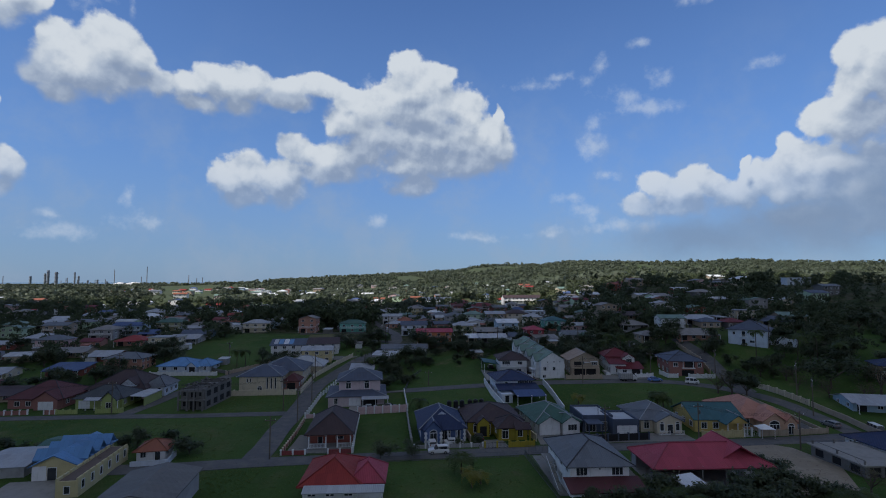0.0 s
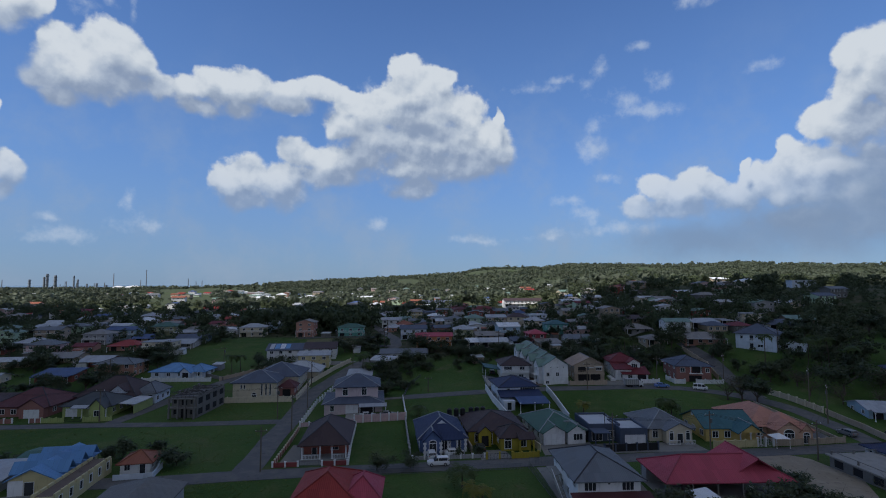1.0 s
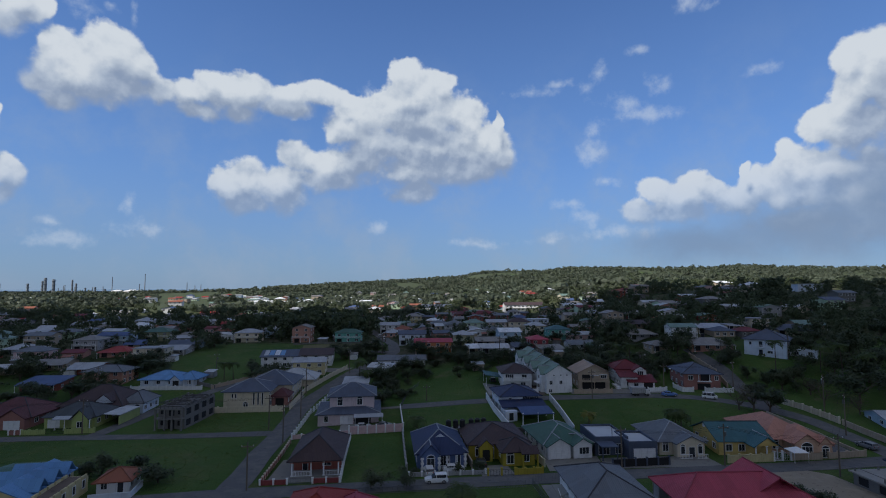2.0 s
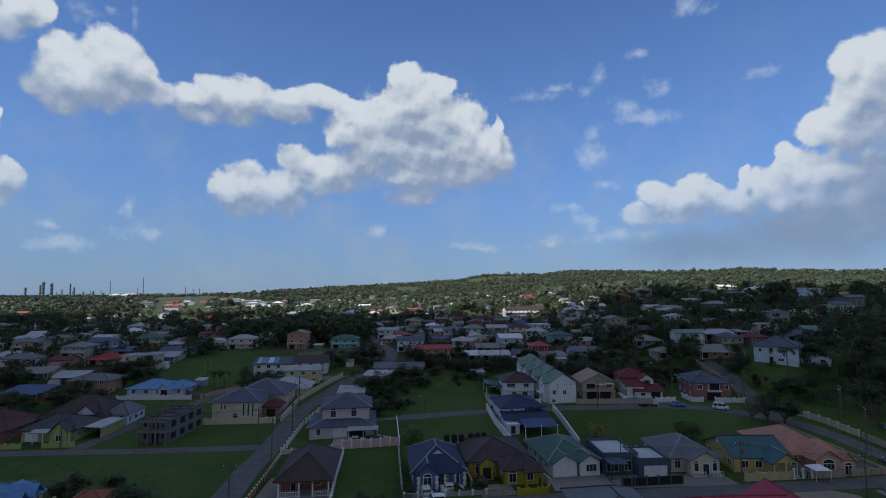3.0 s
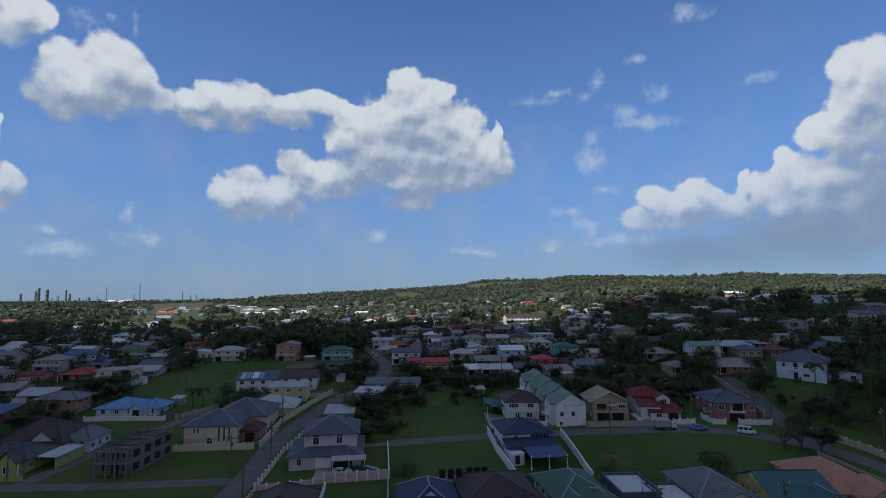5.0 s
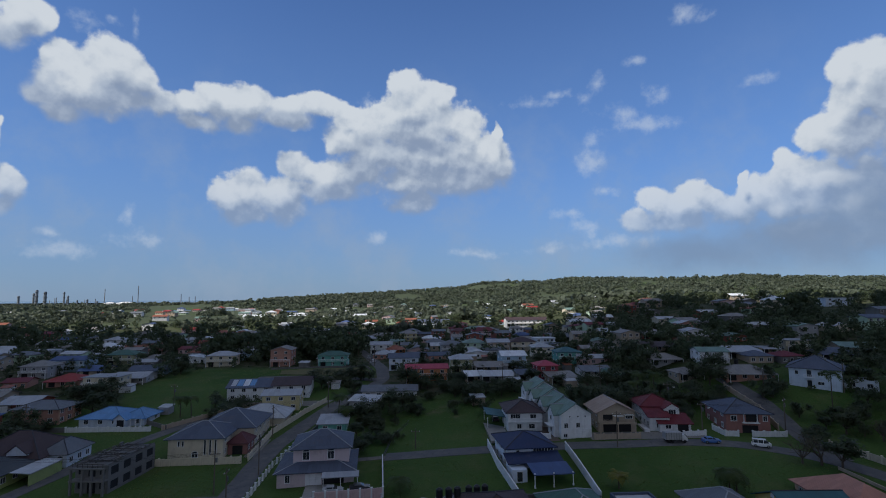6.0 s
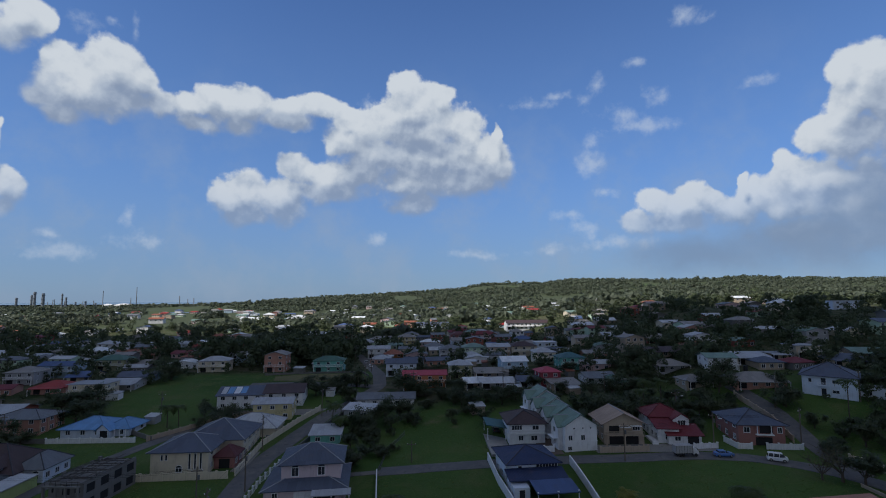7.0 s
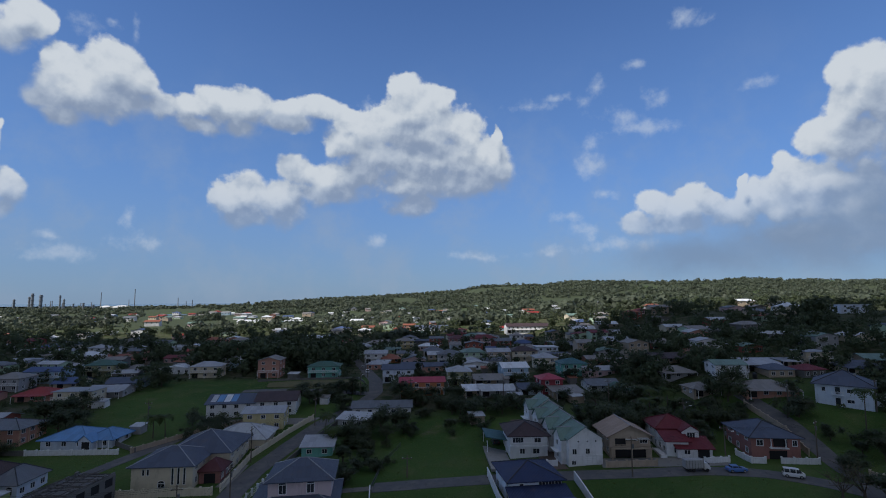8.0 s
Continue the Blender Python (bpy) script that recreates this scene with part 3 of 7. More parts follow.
def house_block(root, x0, x1, y0, y1, h, wall, roof=None, rise=1.8, over=0.6, z0=0.0, kind="hip", cuts=(), trim="plain", cap=None, sunk=1.2, garage_mat=None, floor_gap=2.9, thick=0.16):
    """Walls of a storeyed block with its openings, windows, doors and roof. Cuts: side (f, b, l, r), middle, sill, width, height, what."""
    bm = bmesh.new()
    base = z0 - (sunk if z0 == 0 else 0)
    sides = dict(f=((x0, y0, 0), (1, 0, 0), x1 - x0, (0, -1, 0), 0), b=((x1, y1, 0), (-1, 0, 0), x1 - x0, (0, 1, 0), 180),
                 l=((x0, y1, 0), (0, -1, 0), y1 - y0, (-1, 0, 0), -90), r=((x1, y0, 0), (0, 1, 0), y1 - y0, (1, 0, 0), 90))
    for key, (p, along, length, out, _) in sides.items():
        mine = [(m - w / 2, m + w / 2, z0 + s, z0 + s + hh) for k, m, s, w, hh, what in cuts if k == key]
        wall_side(bm, p, along, length, base, z0 + h, out, mine)
    quad(bm, (x0, y0, z0 + h), (x1, y0, z0 + h), (x1, y1, z0 + h), (x0, y1, z0 + h))
    if kind == "gablex":
        for x, s in ((x0, 1), (x1, -1)):
            bm.faces.new([bm.verts.new(v) for v in ((x, y1, z0 + h), (x, y0, z0 + h), (x, (y0 + y1) / 2, z0 + h + rise * 0.97))[::s]])
    if kind == "gabley":
        for y, s in ((y0, 1), (y1, -1)):
            bm.faces.new([bm.verts.new(v) for v in ((x0, y, z0 + h), (x1, y, z0 + h), ((x0 + x1) / 2, y, z0 + h + rise * 0.97))[::s]])
    if kind in ("monof", "monob"):
        ya, yb = (y0, y1) if kind == "monof" else (y1, y0)
        for x in (x0, x1):
            bm.faces.new([bm.verts.new(v) for v in ((x, ya, z0 + h), (x, yb, z0 + h), (x, yb, z0 + h + rise))])
        quad(bm, (x0, yb, z0 + h), (x1, yb, z0 + h), (x1, yb, z0 + h + rise), (x0, yb, z0 + h + rise))
    body = part("wall", bm, wall, root)
    for k, m, s, w, hh, what in cuts:
        p, along, length, out, turn = sides[k]
        spot = Vector(p) + Vector(along) * m + Vector((0, 0, z0 + s))
        mat4 = Matrix.Translation(spot) @ pose(0, 0, 0, 0, 0, turn)
        if what == "garage":
            again("garage_door", garage_mesh(w, hh, garage_mat or TRIM), root, mat4)
        elif what == "shade_fill":
            # near-black sheet stands in for the shade behind doors and porches
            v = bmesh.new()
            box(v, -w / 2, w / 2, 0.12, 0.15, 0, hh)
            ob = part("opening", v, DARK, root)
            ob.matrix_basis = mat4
        else:
            fm, pm = window_meshes(w, hh, "door" if what == "door" else ("arch" if what == "arch" else trim))
            win = again("door" if what == "door" else "window", fm, root, mat4)
            again("pane", pm, win)
    if roof is not None:
        if kind == "flat":
            rb = bmesh.new()
            box(rb, x0 - over, x1 + over, y0 - over, y1 + over, z0 + h + 0.004, z0 + h + thick)
            part("roof", rb, roof, root)
        else:
            s = rise / max(0.5, (min(x1 - x0, y1 - y0) / 2 if kind == "hip" else ((y1 - y0) / 2 if kind == "gablex" else (x1 - x0) / 2 if kind == "gabley" else (y1 - y0))))
            drop = min(0.35, s * over * 0.8)
            ox = over
            k = (rise + drop)
            roof_part(root, x0 - ox, x1 + ox, y0 - ox, y1 + ox, z0 + h - drop, k, kind, roof, cap, thick)
    return body


def rows_of(side, length, n, floors, w=1.3, h=1.2, sill=1.0, gap=2.9, what="window", skip=()):
    """Evenly spaced windows on a side."""
    return [(side, length * (i + 0.5) / n, sill + gap * f, w, h, what) for f in range(floors) for i in range(n) if (i, f) not in skip]


def wall_run(name, pts, h, mat, label, category="wall", post=None, gap=3.0, thick=0.16, cap=True, slats=False, group="", rail=None):
    """A boundary wall or fence along a line of plan points, in panels that follow the ground, with posts."""
    root = thing(name, pts[0][0], pts[0][1], 0, label, category, group)
    inv = root.matrix_basis.inverted()
    pm = bmesh.new()
    box(pm, -0.17, 0.17, -0.17, 0.17, -0.6, h + 0.22, 0.02)
    box(pm, -0.22, 0.22, -0.22, 0.22, h + 0.22, h + 0.30)
    post_ob = None
    for (ax, ay), (bx, by) in zip(pts, pts[1:]):
        length = math.hypot(bx - ax, by - ay)
        n = max(1, round(length / gap))
        ang = math.degrees(math.atan2(by - ay, bx - ax))
        for i in range(n):
            u, v = i / n, (i + 1) / n
            x0, y0, x1, y1 = ax + (bx - ax) * u, ay + (by - ay) * u, ax + (bx - ax) * v, ay + (by - ay) * v
            za, zb = land(x0, y0), land(x1, y1)
            m = inv @ pose(x0, y0, za, 0, 0, ang)
            run = math.hypot(x1 - x0, y1 - y0)
            bm = bmesh.new()
            if slats:
                k = max(3, int(run / 0.28))
                for j in range(k):
                    s = (j + 0.5) / k
                    tube(bm, (run * s, 0, (zb - za) * s + 0.05), (run * s, 0, (zb - za) * s + h), 0.02, n=4)
                for zz in (0.12, h - 0.08):
                    tube(bm, (0, 0, zz), (run, 0, zb - za + zz), 0.03, n=4)
            else:
                vs = box(bm, 0.0, run, -thick / 2, thick / 2, -0.6, h)
                if cap:
                    vs += box(bm, 0.0, run, -thick / 2 - 0.05, thick / 2 + 0.05, h, h + 0.07)
                for vert in vs:
                    vert.co.z += (zb - za) * vert.co.x / run
            ob = part("panel", bm, mat, root)
            ob.matrix_basis = m
            if post is not None:
                if post_ob is None:
                    post_ob = part("post", pm, post, root)
                    post_ob.matrix_basis = m
                else:
                    again("post", post_ob.data, root, m)
        if post_ob is not None:
            again("post", post_ob.data, root, inv @ pose(bx, by, land(bx, by), 0, 0, ang))
    if post_ob is None:
        pm.free()
    return root


def ribbon(name, pts, width, mat, label, lift=0.07, category="road", kerb=None):
    """A road along a line of plan points, laid on the ground."""
    dense = []
    for (ax, ay), (bx, by) in zip(pts, pts[1:]):
        n = max(1, int(math.hypot(bx - ax, by - ay) / 1.5))
        dense += [Vector((ax + (bx - ax) * i / n, ay + (by - ay) * i / n, 0)) for i in range(n)]
    dense.append(Vector((*pts[-1], 0)))
    for _ in range(4):
        dense = [dense[0]] + [(a + b * 2 + c) / 4 for a, b, c in zip(dense, dense[1:], dense[2:])] + [dense[-1]]
    bm = bmesh.new()
    ob_rows, k = [], 5
    for i, p in enumerate(dense):
        q, r = dense[max(0, i - 1)], dense[min(len(dense) - 1, i + 1)]
        side = Vector((r.y - q.y, q.x - r.x, 0)).normalized()
        w = width * (1 + 0.06 * noise.noise(Vector((p.x * 0.15, p.y * 0.15, 7))))
        row = []
        for j in range(k):
            v = p + side * w * (j / (k - 1) - 0.5)
            row.append(bm.verts.new((v.x, v.y, land(v.x, v.y) + lift + 0.05 * (1 - (2 * j / (k - 1) - 1) ** 2))))
        ob_rows.append(row)
    for a, b in zip(ob_rows, ob_rows[1:]):
        for j in range(k - 1):
            bm.faces.new((a[j], a[j + 1], b[j + 1], b[j]))
    for row_a, row_b in zip(ob_rows, ob_rows[1:]):
        for j, d in ((0, -1), (k - 1, 1)):
            u, v = row_a[j].co, row_b[j].co
            bm.faces.new([bm.verts.new(c) for c in (u, v, v - Vector((0, 0, 0.3)), u - Vector((0, 0, 0.3)))][::d])
    ob = part(name, bm, mat)
    return tagged(ob, label, category, kind="structure")


def patch(name, pts, mat, label, lift=0.05, category="yard"):
    """A paved or bare patch of ground with the outline pts, laid on the slope."""
    bm = bmesh.new()
    f = bm.faces.new([bm.verts.new((x, y, 0)) for x, y in pts])
    bmesh.ops.triangulate(bm, faces=[f])
    for _ in range(4):
        es = [e for e in bm.edges if e.calc_length() > 3.0]
        if es:
            bmesh.ops.subdivide_edges(bm, edges=es, cuts=1, use_grid_fill=False)
            bmesh.ops.triangulate(bm, faces=[q for q in bm.faces if len(q.verts) > 3])
    for v in bm.verts:
        v.co.z = land(v.co.x, v.co.y) + lift
    return tagged(part(name, bm, mat), label, category, kind="structure")

# ---- ground ----
def stretch(lo, hi, fine_lo, fine_hi, step, growth=1.13):
    out, v, d = [], fine_lo, step
    while v > lo:
        out.append(v)
        d *= growth
        v -= d
    out = [lo] + out[::-1]
    v = fine_lo + step
    while v < fine_hi:
        out.append(v)
        v += step
    d = step
    while v < hi:
        out.append(v)
        d = min(d * growth, 60)
        v += d
    return out + [hi]


GROUND = ground_material()


def build_ground():
    xs, ys = stretch(-4800, 4800, -220, 240, 3.0), stretch(-400, 4880, 40, 330, 3.0)
    verts = [(x, y, land(x, y)) for y in ys for x in xs]
    n = len(xs)
    faces = [(j * n + i, j * n + i + 1, (j + 1) * n + i + 1, (j + 1) * n + i) for j in range(len(ys) - 1) for i in range(n - 1)]
    me = bpy.data.meshes.new("ground")
    me.from_pydata(verts, [], faces)
    me.polygons.foreach_set("use_smooth", [True] * len(faces))
    me.materials.append(GROUND)
    tagged(new("ground", me), "rolling grassy ground of the town, rising to low hills", "ground", kind="structure")


build_ground()

# ---- roads ----
ribbon("road", [(-75, 94), (-52, 96), (-40, 98.5), (-26, 100.5), (-3, 103.5), (20, 106.5), (39, 109), (56, 111), (80, 114), (98, 117)], 5.2, ASPHALT, "narrow grey asphalt street past the house fronts")
ribbon("road", [(-37.5, 99), (-38.2, 109), (-40.2, 123), (-41.2, 140), (-43.2, 160), (-43, 174), (-39.6, 190), (-35, 208), (-27, 224), (-22, 240), (-25, 262), (-37, 305), (-50, 345), (-62, 400)], 5.4, ASPHALT, "grey asphalt street running uphill between the houses")
ribbon("road", [(-41, 139.5), (-57, 138), (-70, 136.6), (-90, 136), (-125, 133), (-170, 130)], 4.2, ASPHALT, "worn asphalt lane beside the open field")
ribbon("road", [(-88, 136), (-87, 150), (-86, 165), (-80, 182), (-72, 200)], 4.2, ASPHALT, "short side lane past the unfinished house", lift=0.08)
ribbon("road", [(-12, 161.5), (4, 161.2), (16, 160.8), (30, 160.4), (46, 161), (61, 162.6), (74, 161), (83, 156), (90, 150), (96, 141), (98.5, 128), (97, 112)], 5.0, ASPHALT, "grey asphalt street in front of the row houses")
ribbon("road", [(92, 150), (93, 162), (96, 174), (98, 186), (96, 205)], 4.6, ASPHALT, "side road climbing past the brick house", lift=0.09)
ribbon("road", [(-75, 246), (-55, 248), (-40, 246), (-24, 240)], 4.5, ASPHALT, "short road below the mown bank", lift=0.08)
TRACK = asphalt("concrete_track", (0.17, 0.165, 0.15), (0.24, 0.21, 0.17))
ribbon("pavement", [(-34, 160.5), (-12, 161.2)], 2.2, TRACK, "pale concrete path across the open lot", category="pavement", lift=0.09)
DRY_GRASS = asphalt("dry_mown_grass", (0.140, 0.132, 0.058), (0.200, 0.172, 0.092))
DIRT = asphalt("bare_dirt", (0.30, 0.25, 0.185), (0.42, 0.37, 0.29))

# ---- the near houses ----
def columns(root, spots, h, mat, r=0.16, z0=0.0):
    """Round porch columns with base and head."""
    bm = bmesh.new()
    tube(bm, (0, 0, -0.3), (0, 0, h), r, r * 0.85, 10)
    box(bm, -r * 1.4, r * 1.4, -r * 1.4, r * 1.4, -0.3, 0.25)
    box(bm, -r * 1.3, r * 1.3, -r * 1.3, r * 1.3, h - 0.18, h)
    first = None
    for x, y in spots:
        if first is None:
            first = part("column", bm, mat, root)
            first.location = (x, y, z0)
        else:
            again("column", first.data, root, pose(x, y, z0))


def balustrade(root, x0, x1, y, z, mat, h=0.9, name="balustrade"):
    bm = bmesh.new()
    box(bm, x0, x1, y - 0.06, y + 0.06, z + h - 0.1, z + h)
    box(bm, x0, x1, y - 0.06, y + 0.06, z, z + 0.08)
    n = max(2, int((x1 - x0) / 0.3))
    for i in range(n + 1):
        x = x0 + 0.04 + (x1 - x0 - 0.08) * i / n
        tube(bm, (x, y, z + 0.05), (x, y, z + h - 0.05), 0.045, n=5)
    return part(name, bm, mat, root)


def quoins(root, spots, h, mat):
    """Raised corner stones, toothed left and right."""
    n = int(h / 0.45)
    for x, y in spots:
        bm = bmesh.new()
        left, right = [], []
        for i in range(n):
            k = 0.34 if i % 2 else 0.20
            left += [(-k, i * 0.45), (-k, (i + 1) * 0.45)]
            right += [(k, i * 0.45), (k, (i + 1) * 0.45)]
        f = bm.faces.new([bm.verts.new((u, 0, v)) for u, v in right + left[::-1]])
        out = bmesh.ops.extrude_face_region(bm, geom=[f])
        bmesh.ops.translate(bm, vec=(0, -0.06, 0), verts=[v for v in out["geom"] if isinstance(v, bmesh.types.BMVert)])
        part("quoin", bm, mat, root).location = (x, y, 0.02)


def slab(root, name, x0, x1, y0, y1, z0, z1, mat, label="", bevel=0.0):
    bm = bmesh.new()
    box(bm, x0, x1, y0, y1, z0, z1, bevel)
    return part(name, bm, mat, root, label)


CAP_W, CAP_D = paint("cap_pale", (0.30, 0.32, 0.35)), paint("cap_dark", (0.05, 0.05, 0.06))


def brown_hip_house():
    r = thing("house", -24.3, 107.9, 6, "single-storey red-brown brick house with dark brown hipped roof", "house")
    W, R = wall_of("brick"), roof_of("brown")
    house_block(r, -4.6, 4.6, 3.2, 15, 3.0, W, None, cuts=[("f", 2.2, 0, 1.0, 2.1, "door"), ("f", 6.4, 0.9, 1.6, 1.3, "window"), *rows_of("l", 11.8, 3, 1), *rows_of("r", 11.8, 3, 1)], kind="none")
    roof_part(r, -5.3, 5.3, -0.6, 15.7, 2.9, 3.4, "hip", R, CAP_D)
    columns(r, [(-4.4, 0), (-0.8, 0), (1.6, 0), (4.4, 0)], 2.9, TRIM)
    slab(r, "porch_floor", -4.7, 4.7, -0.3, 3.2, -0.6, 0.15, CONCRETE)
    slab(r, "porch_beam", -4.7, 4.7, -0.15, 0.15, 2.55, 2.9, W)
    balustrade(r, -4.3, -1.0, 0, 0.15, TRIM)
    balustrade(r, 1.8, 4.3, 0, 0.15, TRIM)


def blue_gable_house():
    r = thing("house", 0.0, 112.6, 7, "blue single-storey house with navy roof and white window surrounds", "house")
    W, R = wall_of("blue"), roof_of("navy")
    house_block(r, -4.9, 4.9, 0, 14, 3.2, W, R, 3.0, 0.6, cuts=[("f", 5.6, 0.5, 1.9, 2.0, "window"), ("f", 8.3, 0.6, 0.9, 1.9, "window"), *rows_of("l", 14, 4, 1), *rows_of("r", 14, 4, 1)], trim="trim", cap=CAP_W)
    house_block(r, -4.0, -0.6, -1.6, 1.0, 3.2, W, R, 1.9, 0.5, kind="gabley", cuts=[("f", 1.7, 0.3, 1.5, 2.2, "arch")], trim="trim", cap=CAP_W)
    gb = bmesh.new()
    gb.faces.new([gb.verts.new(v) for v in ((-0.9, 3.0, 5.25), (1.1, 3.0, 5.25), (0.1, 3.0, 5.95))])
    bmesh.ops.solidify(gb, geom=gb.faces[:], thickness=0.2)
    part("roof_gablet", gb, TRIM, r)
    quoins(r, [(-4.0, -1.6), (-0.6, -1.6), (4.9, 0), (1.2, 0)], 3.1, TRIM)
    slab(r, "porch_floor", -0.6, 4.6, -1.4, 0, -0.5, 0.2, CONCRETE)
    columns(r, [(0.9, -1.2), (3.0, -1.2)], 2.9, TRIM, 0.13)
    house_block(r, -0.2, 4.2, -1.4, 0.0, 0.01, W, R, 1.2, 0.1, z0=2.95, kind="monof")


def yellow_arch_house():
    r = thing("house", 13.0, 113.6, 7, "bright yellow house with arched openings and brown hipped roof", "house")
    W, R = wall_of("bright"), roof_of("brown")
    house_block(r, -6.6, 6.4, 5, 19, 3.1, W, R, 2.4, 0.6, cuts=[("f", 2.0, 0.6, 1.2, 1.5, "arch"), ("f", 4.6, 0.0, 1.5, 2.2, "arch"), *rows_of("l", 14, 4, 1), *rows_of("r", 14, 4, 1)], cap=CAP_D)
    house_block(r, -0.4, 6.2, 0, 6.0, 3.0, W, R, 1.7, 0.6, cuts=[("f", 1.5, 0.5, 1.4, 1.7, "arch"), ("f", 4.9, 0.8, 1.2, 1.4, "arch"), *rows_of("l", 6, 1, 1)], cap=CAP_D)
    house_block(r, -4.6, -1.8, 3.4, 5.4, 3.0, W, R, 1.3, 0.3, kind="gabley", cuts=[("f", 1.4, 0.0, 1.6, 2.3, "shade_fill")])
    columns(r, [(3.4, -1.5), (6.4, -1.5)], 2.8, W, 0.2)
    house_block(r, 3.2, 6.6, -1.7, 0.0, 0.01, W, R, 0.9, 0.2, z0=2.8, kind="monof")
    wall_run("boundary_wall", [(14.5, 108.4), (19.8, 109.2)], 1.1, W, "low yellow boundary wall in front of the house", post=W, gap=1.8)
    wall_run("gate", [(9.0, 107.8), (14.3, 108.4)], 1.2, DARK, "black iron driveway gate on the street", "gate", post=W, gap=2.7, slats=True)


def green_roof_house():
    r = thing("house", 27.6, 118.4, 9, "white house with green metal roof and white garage door", "house")
    W, R = wall_of("white"), roof_of("green")
    house_block(r, -5.2, 5.2, 1.5, 15, 2.9, W, R, 2.5, 0.7, cuts=[("f", 8.2, 0.8, 2.0, 1.4, "window"), *rows_of("l", 13.5, 4, 1), *rows_of("r", 13.5, 3, 1)], cap=CAP_W)
    house_block(r, -5.0, 0.0, 0, 4, 2.8, W, R, 1.5, 0.5, kind="gabley", cuts=[("f", 2.5, 0, 3.9, 2.4, "garage")], cap=CAP_W)
    house_block(r, 0.6, 4.8, -0.2, 3, 2.8, W, R, 1.3, 0.4, kind="gabley", cuts=[("f", 2.4, 0.9, 2.2, 1.4, "window")], cap=CAP_W)
    slab(r, "skylight_sheet", 1.2, 3.4, 3.2, 4.2, 4.10, 4.18, roof_of("palegrey")).rotation_euler = (0, 0, 0)


def modern_house():
    r = thing("house", 39.8, 117.6, 3, "dark slate flat-roofed modern house with white garage door", "house")
    W, R = wall_of("slate"), roof_of("white")
    house_block(r, -6.2, 1.2, 3, 13, 3.4, W, R, 0.2, -0.35, kind="flat", cuts=[("f", 2.0, 0.2, 2.4, 2.3, "window"), ("f", 5.2, 0.4, 1.4, 2.0, "window"), *rows_of("l", 10, 2, 1)], thick=0.12)
    house_block(r, 0.0, 6.2, 0, 8, 3.2, W, R, 0.2, -0.35, kind="flat", cuts=[("f", 3.4, 0, 4.8, 2.3, "garage"), *rows_of("r", 8, 2, 1)], thick=0.12)
    for x0, x1, y0, y1, z in ((-6.2, 1.2, 3, 13, 3.4), (0.0, 6.2, 0, 8, 3.2)):
        bm = bmesh.new()
        for a, b, c, d in ((x0, x1, y0, y0 + 0.3), (x0, x1, y1 - 0.3, y1), (x0, x0 + 0.3, y0 + 0.3, y1 - 0.3), (x1 - 0.3, x1, y0 + 0.3, y1 - 0.3)):
            box(bm, a, b, c, d, z + 0.003, z + 0.55)
        part("parapet", bm, W, r)
    slab(r, "carport_roof", -6.2, -2.5, -1.0, 3, 2.9, 3.1, W)
    columns(r, [(-5.9, -0.7), (-2.8, -0.7)], 2.9, W, 0.14)
    slab(r, "mast", -2.05, -1.95, 4.0, 4.1, 3.5, 6.2, DARK)
    wall_run("fence", [(34.6, 112.6), (46.8, 114.3)], 1.5, DARK, "dark horizontal-slat street fence", "fence", post=W, gap=2.6)


def grey_hip_house():
    r = thing("house", 52.2, 118.8, 3, "cream house with grey hipped roof and arched windows", "house")
    W, R = wall_of("cream"), roof_of("grey")
    house_block(r, -4.6, 5.4, 2, 14, 3.1, W, R, 2.5, 0.7, cuts=[("f", 1.4, 0.8, 1.2, 1.5, "arch"), ("f", 9.3, 0.9, 0.9, 1.5, "window"), *rows_of("l", 12, 4, 1), *rows_of("r", 12, 4, 1)], trim="trim", cap=CAP_W)
    house_block(r, -1.6, 4.4, 0, 3, 3.0, W, R, 1.5, 0.5, kind="gabley", cuts=[("f", 1.2, 0.8, 0.9, 1.6, "arch"), ("f", 3.2, 0, 1.3, 2.2, "door"), ("f", 5.0, 0.8, 0.9, 1.6, "arch")], trim="trim", cap=CAP_W)
    balustrade(r, -1.6, 1.0, -1.2, 0.2, TRIM)
    balustrade(r, 2.2, 4.4, -1.2, 0.2, TRIM)
    slab(r, "porch_floor", -1.8, 4.6, -1.4, 0, -0.5, 0.2, CONCRETE)


def teal_roof_house():
    r = thing("house", 66.0, 119.4, 0, "yellow house with teal metal roof and front porch gable", "house")
    W, R = wall_of("yellow"), roof_of("teal")
    house_block(r, -5.6, 5.8, 1, 12, 3.1, W, R, 2.5, 0.6, kind="gablex", cuts=[("f", 2.2, 0.9, 1.3, 1.4, "window"), ("f", 5.0, 0.9, 1.3, 1.4, "window"), *rows_of("l", 11, 3, 1), *rows_of("r", 11, 3, 1)], trim="trim", cap=CAP_D)
    house_block(r, 0.3, 5.4, -2.2, 2, 0.02, W, R, 1.8, 0.5, z0=2.9, kind="gabley", cap=CAP_W)
    columns(r, [(0.6, -2.0), (2.9, -2.0), (5.1, -2.0)], 2.9, TRIM, 0.15)
    slab(r, "porch_floor", 0.2, 5.6, -2.4, 1, -0.5, 0.2, CONCRETE)
    slab(r, "vent", -5.72, -5.60, 6.6, 7.4, 4.4, 5.4, TRIM)


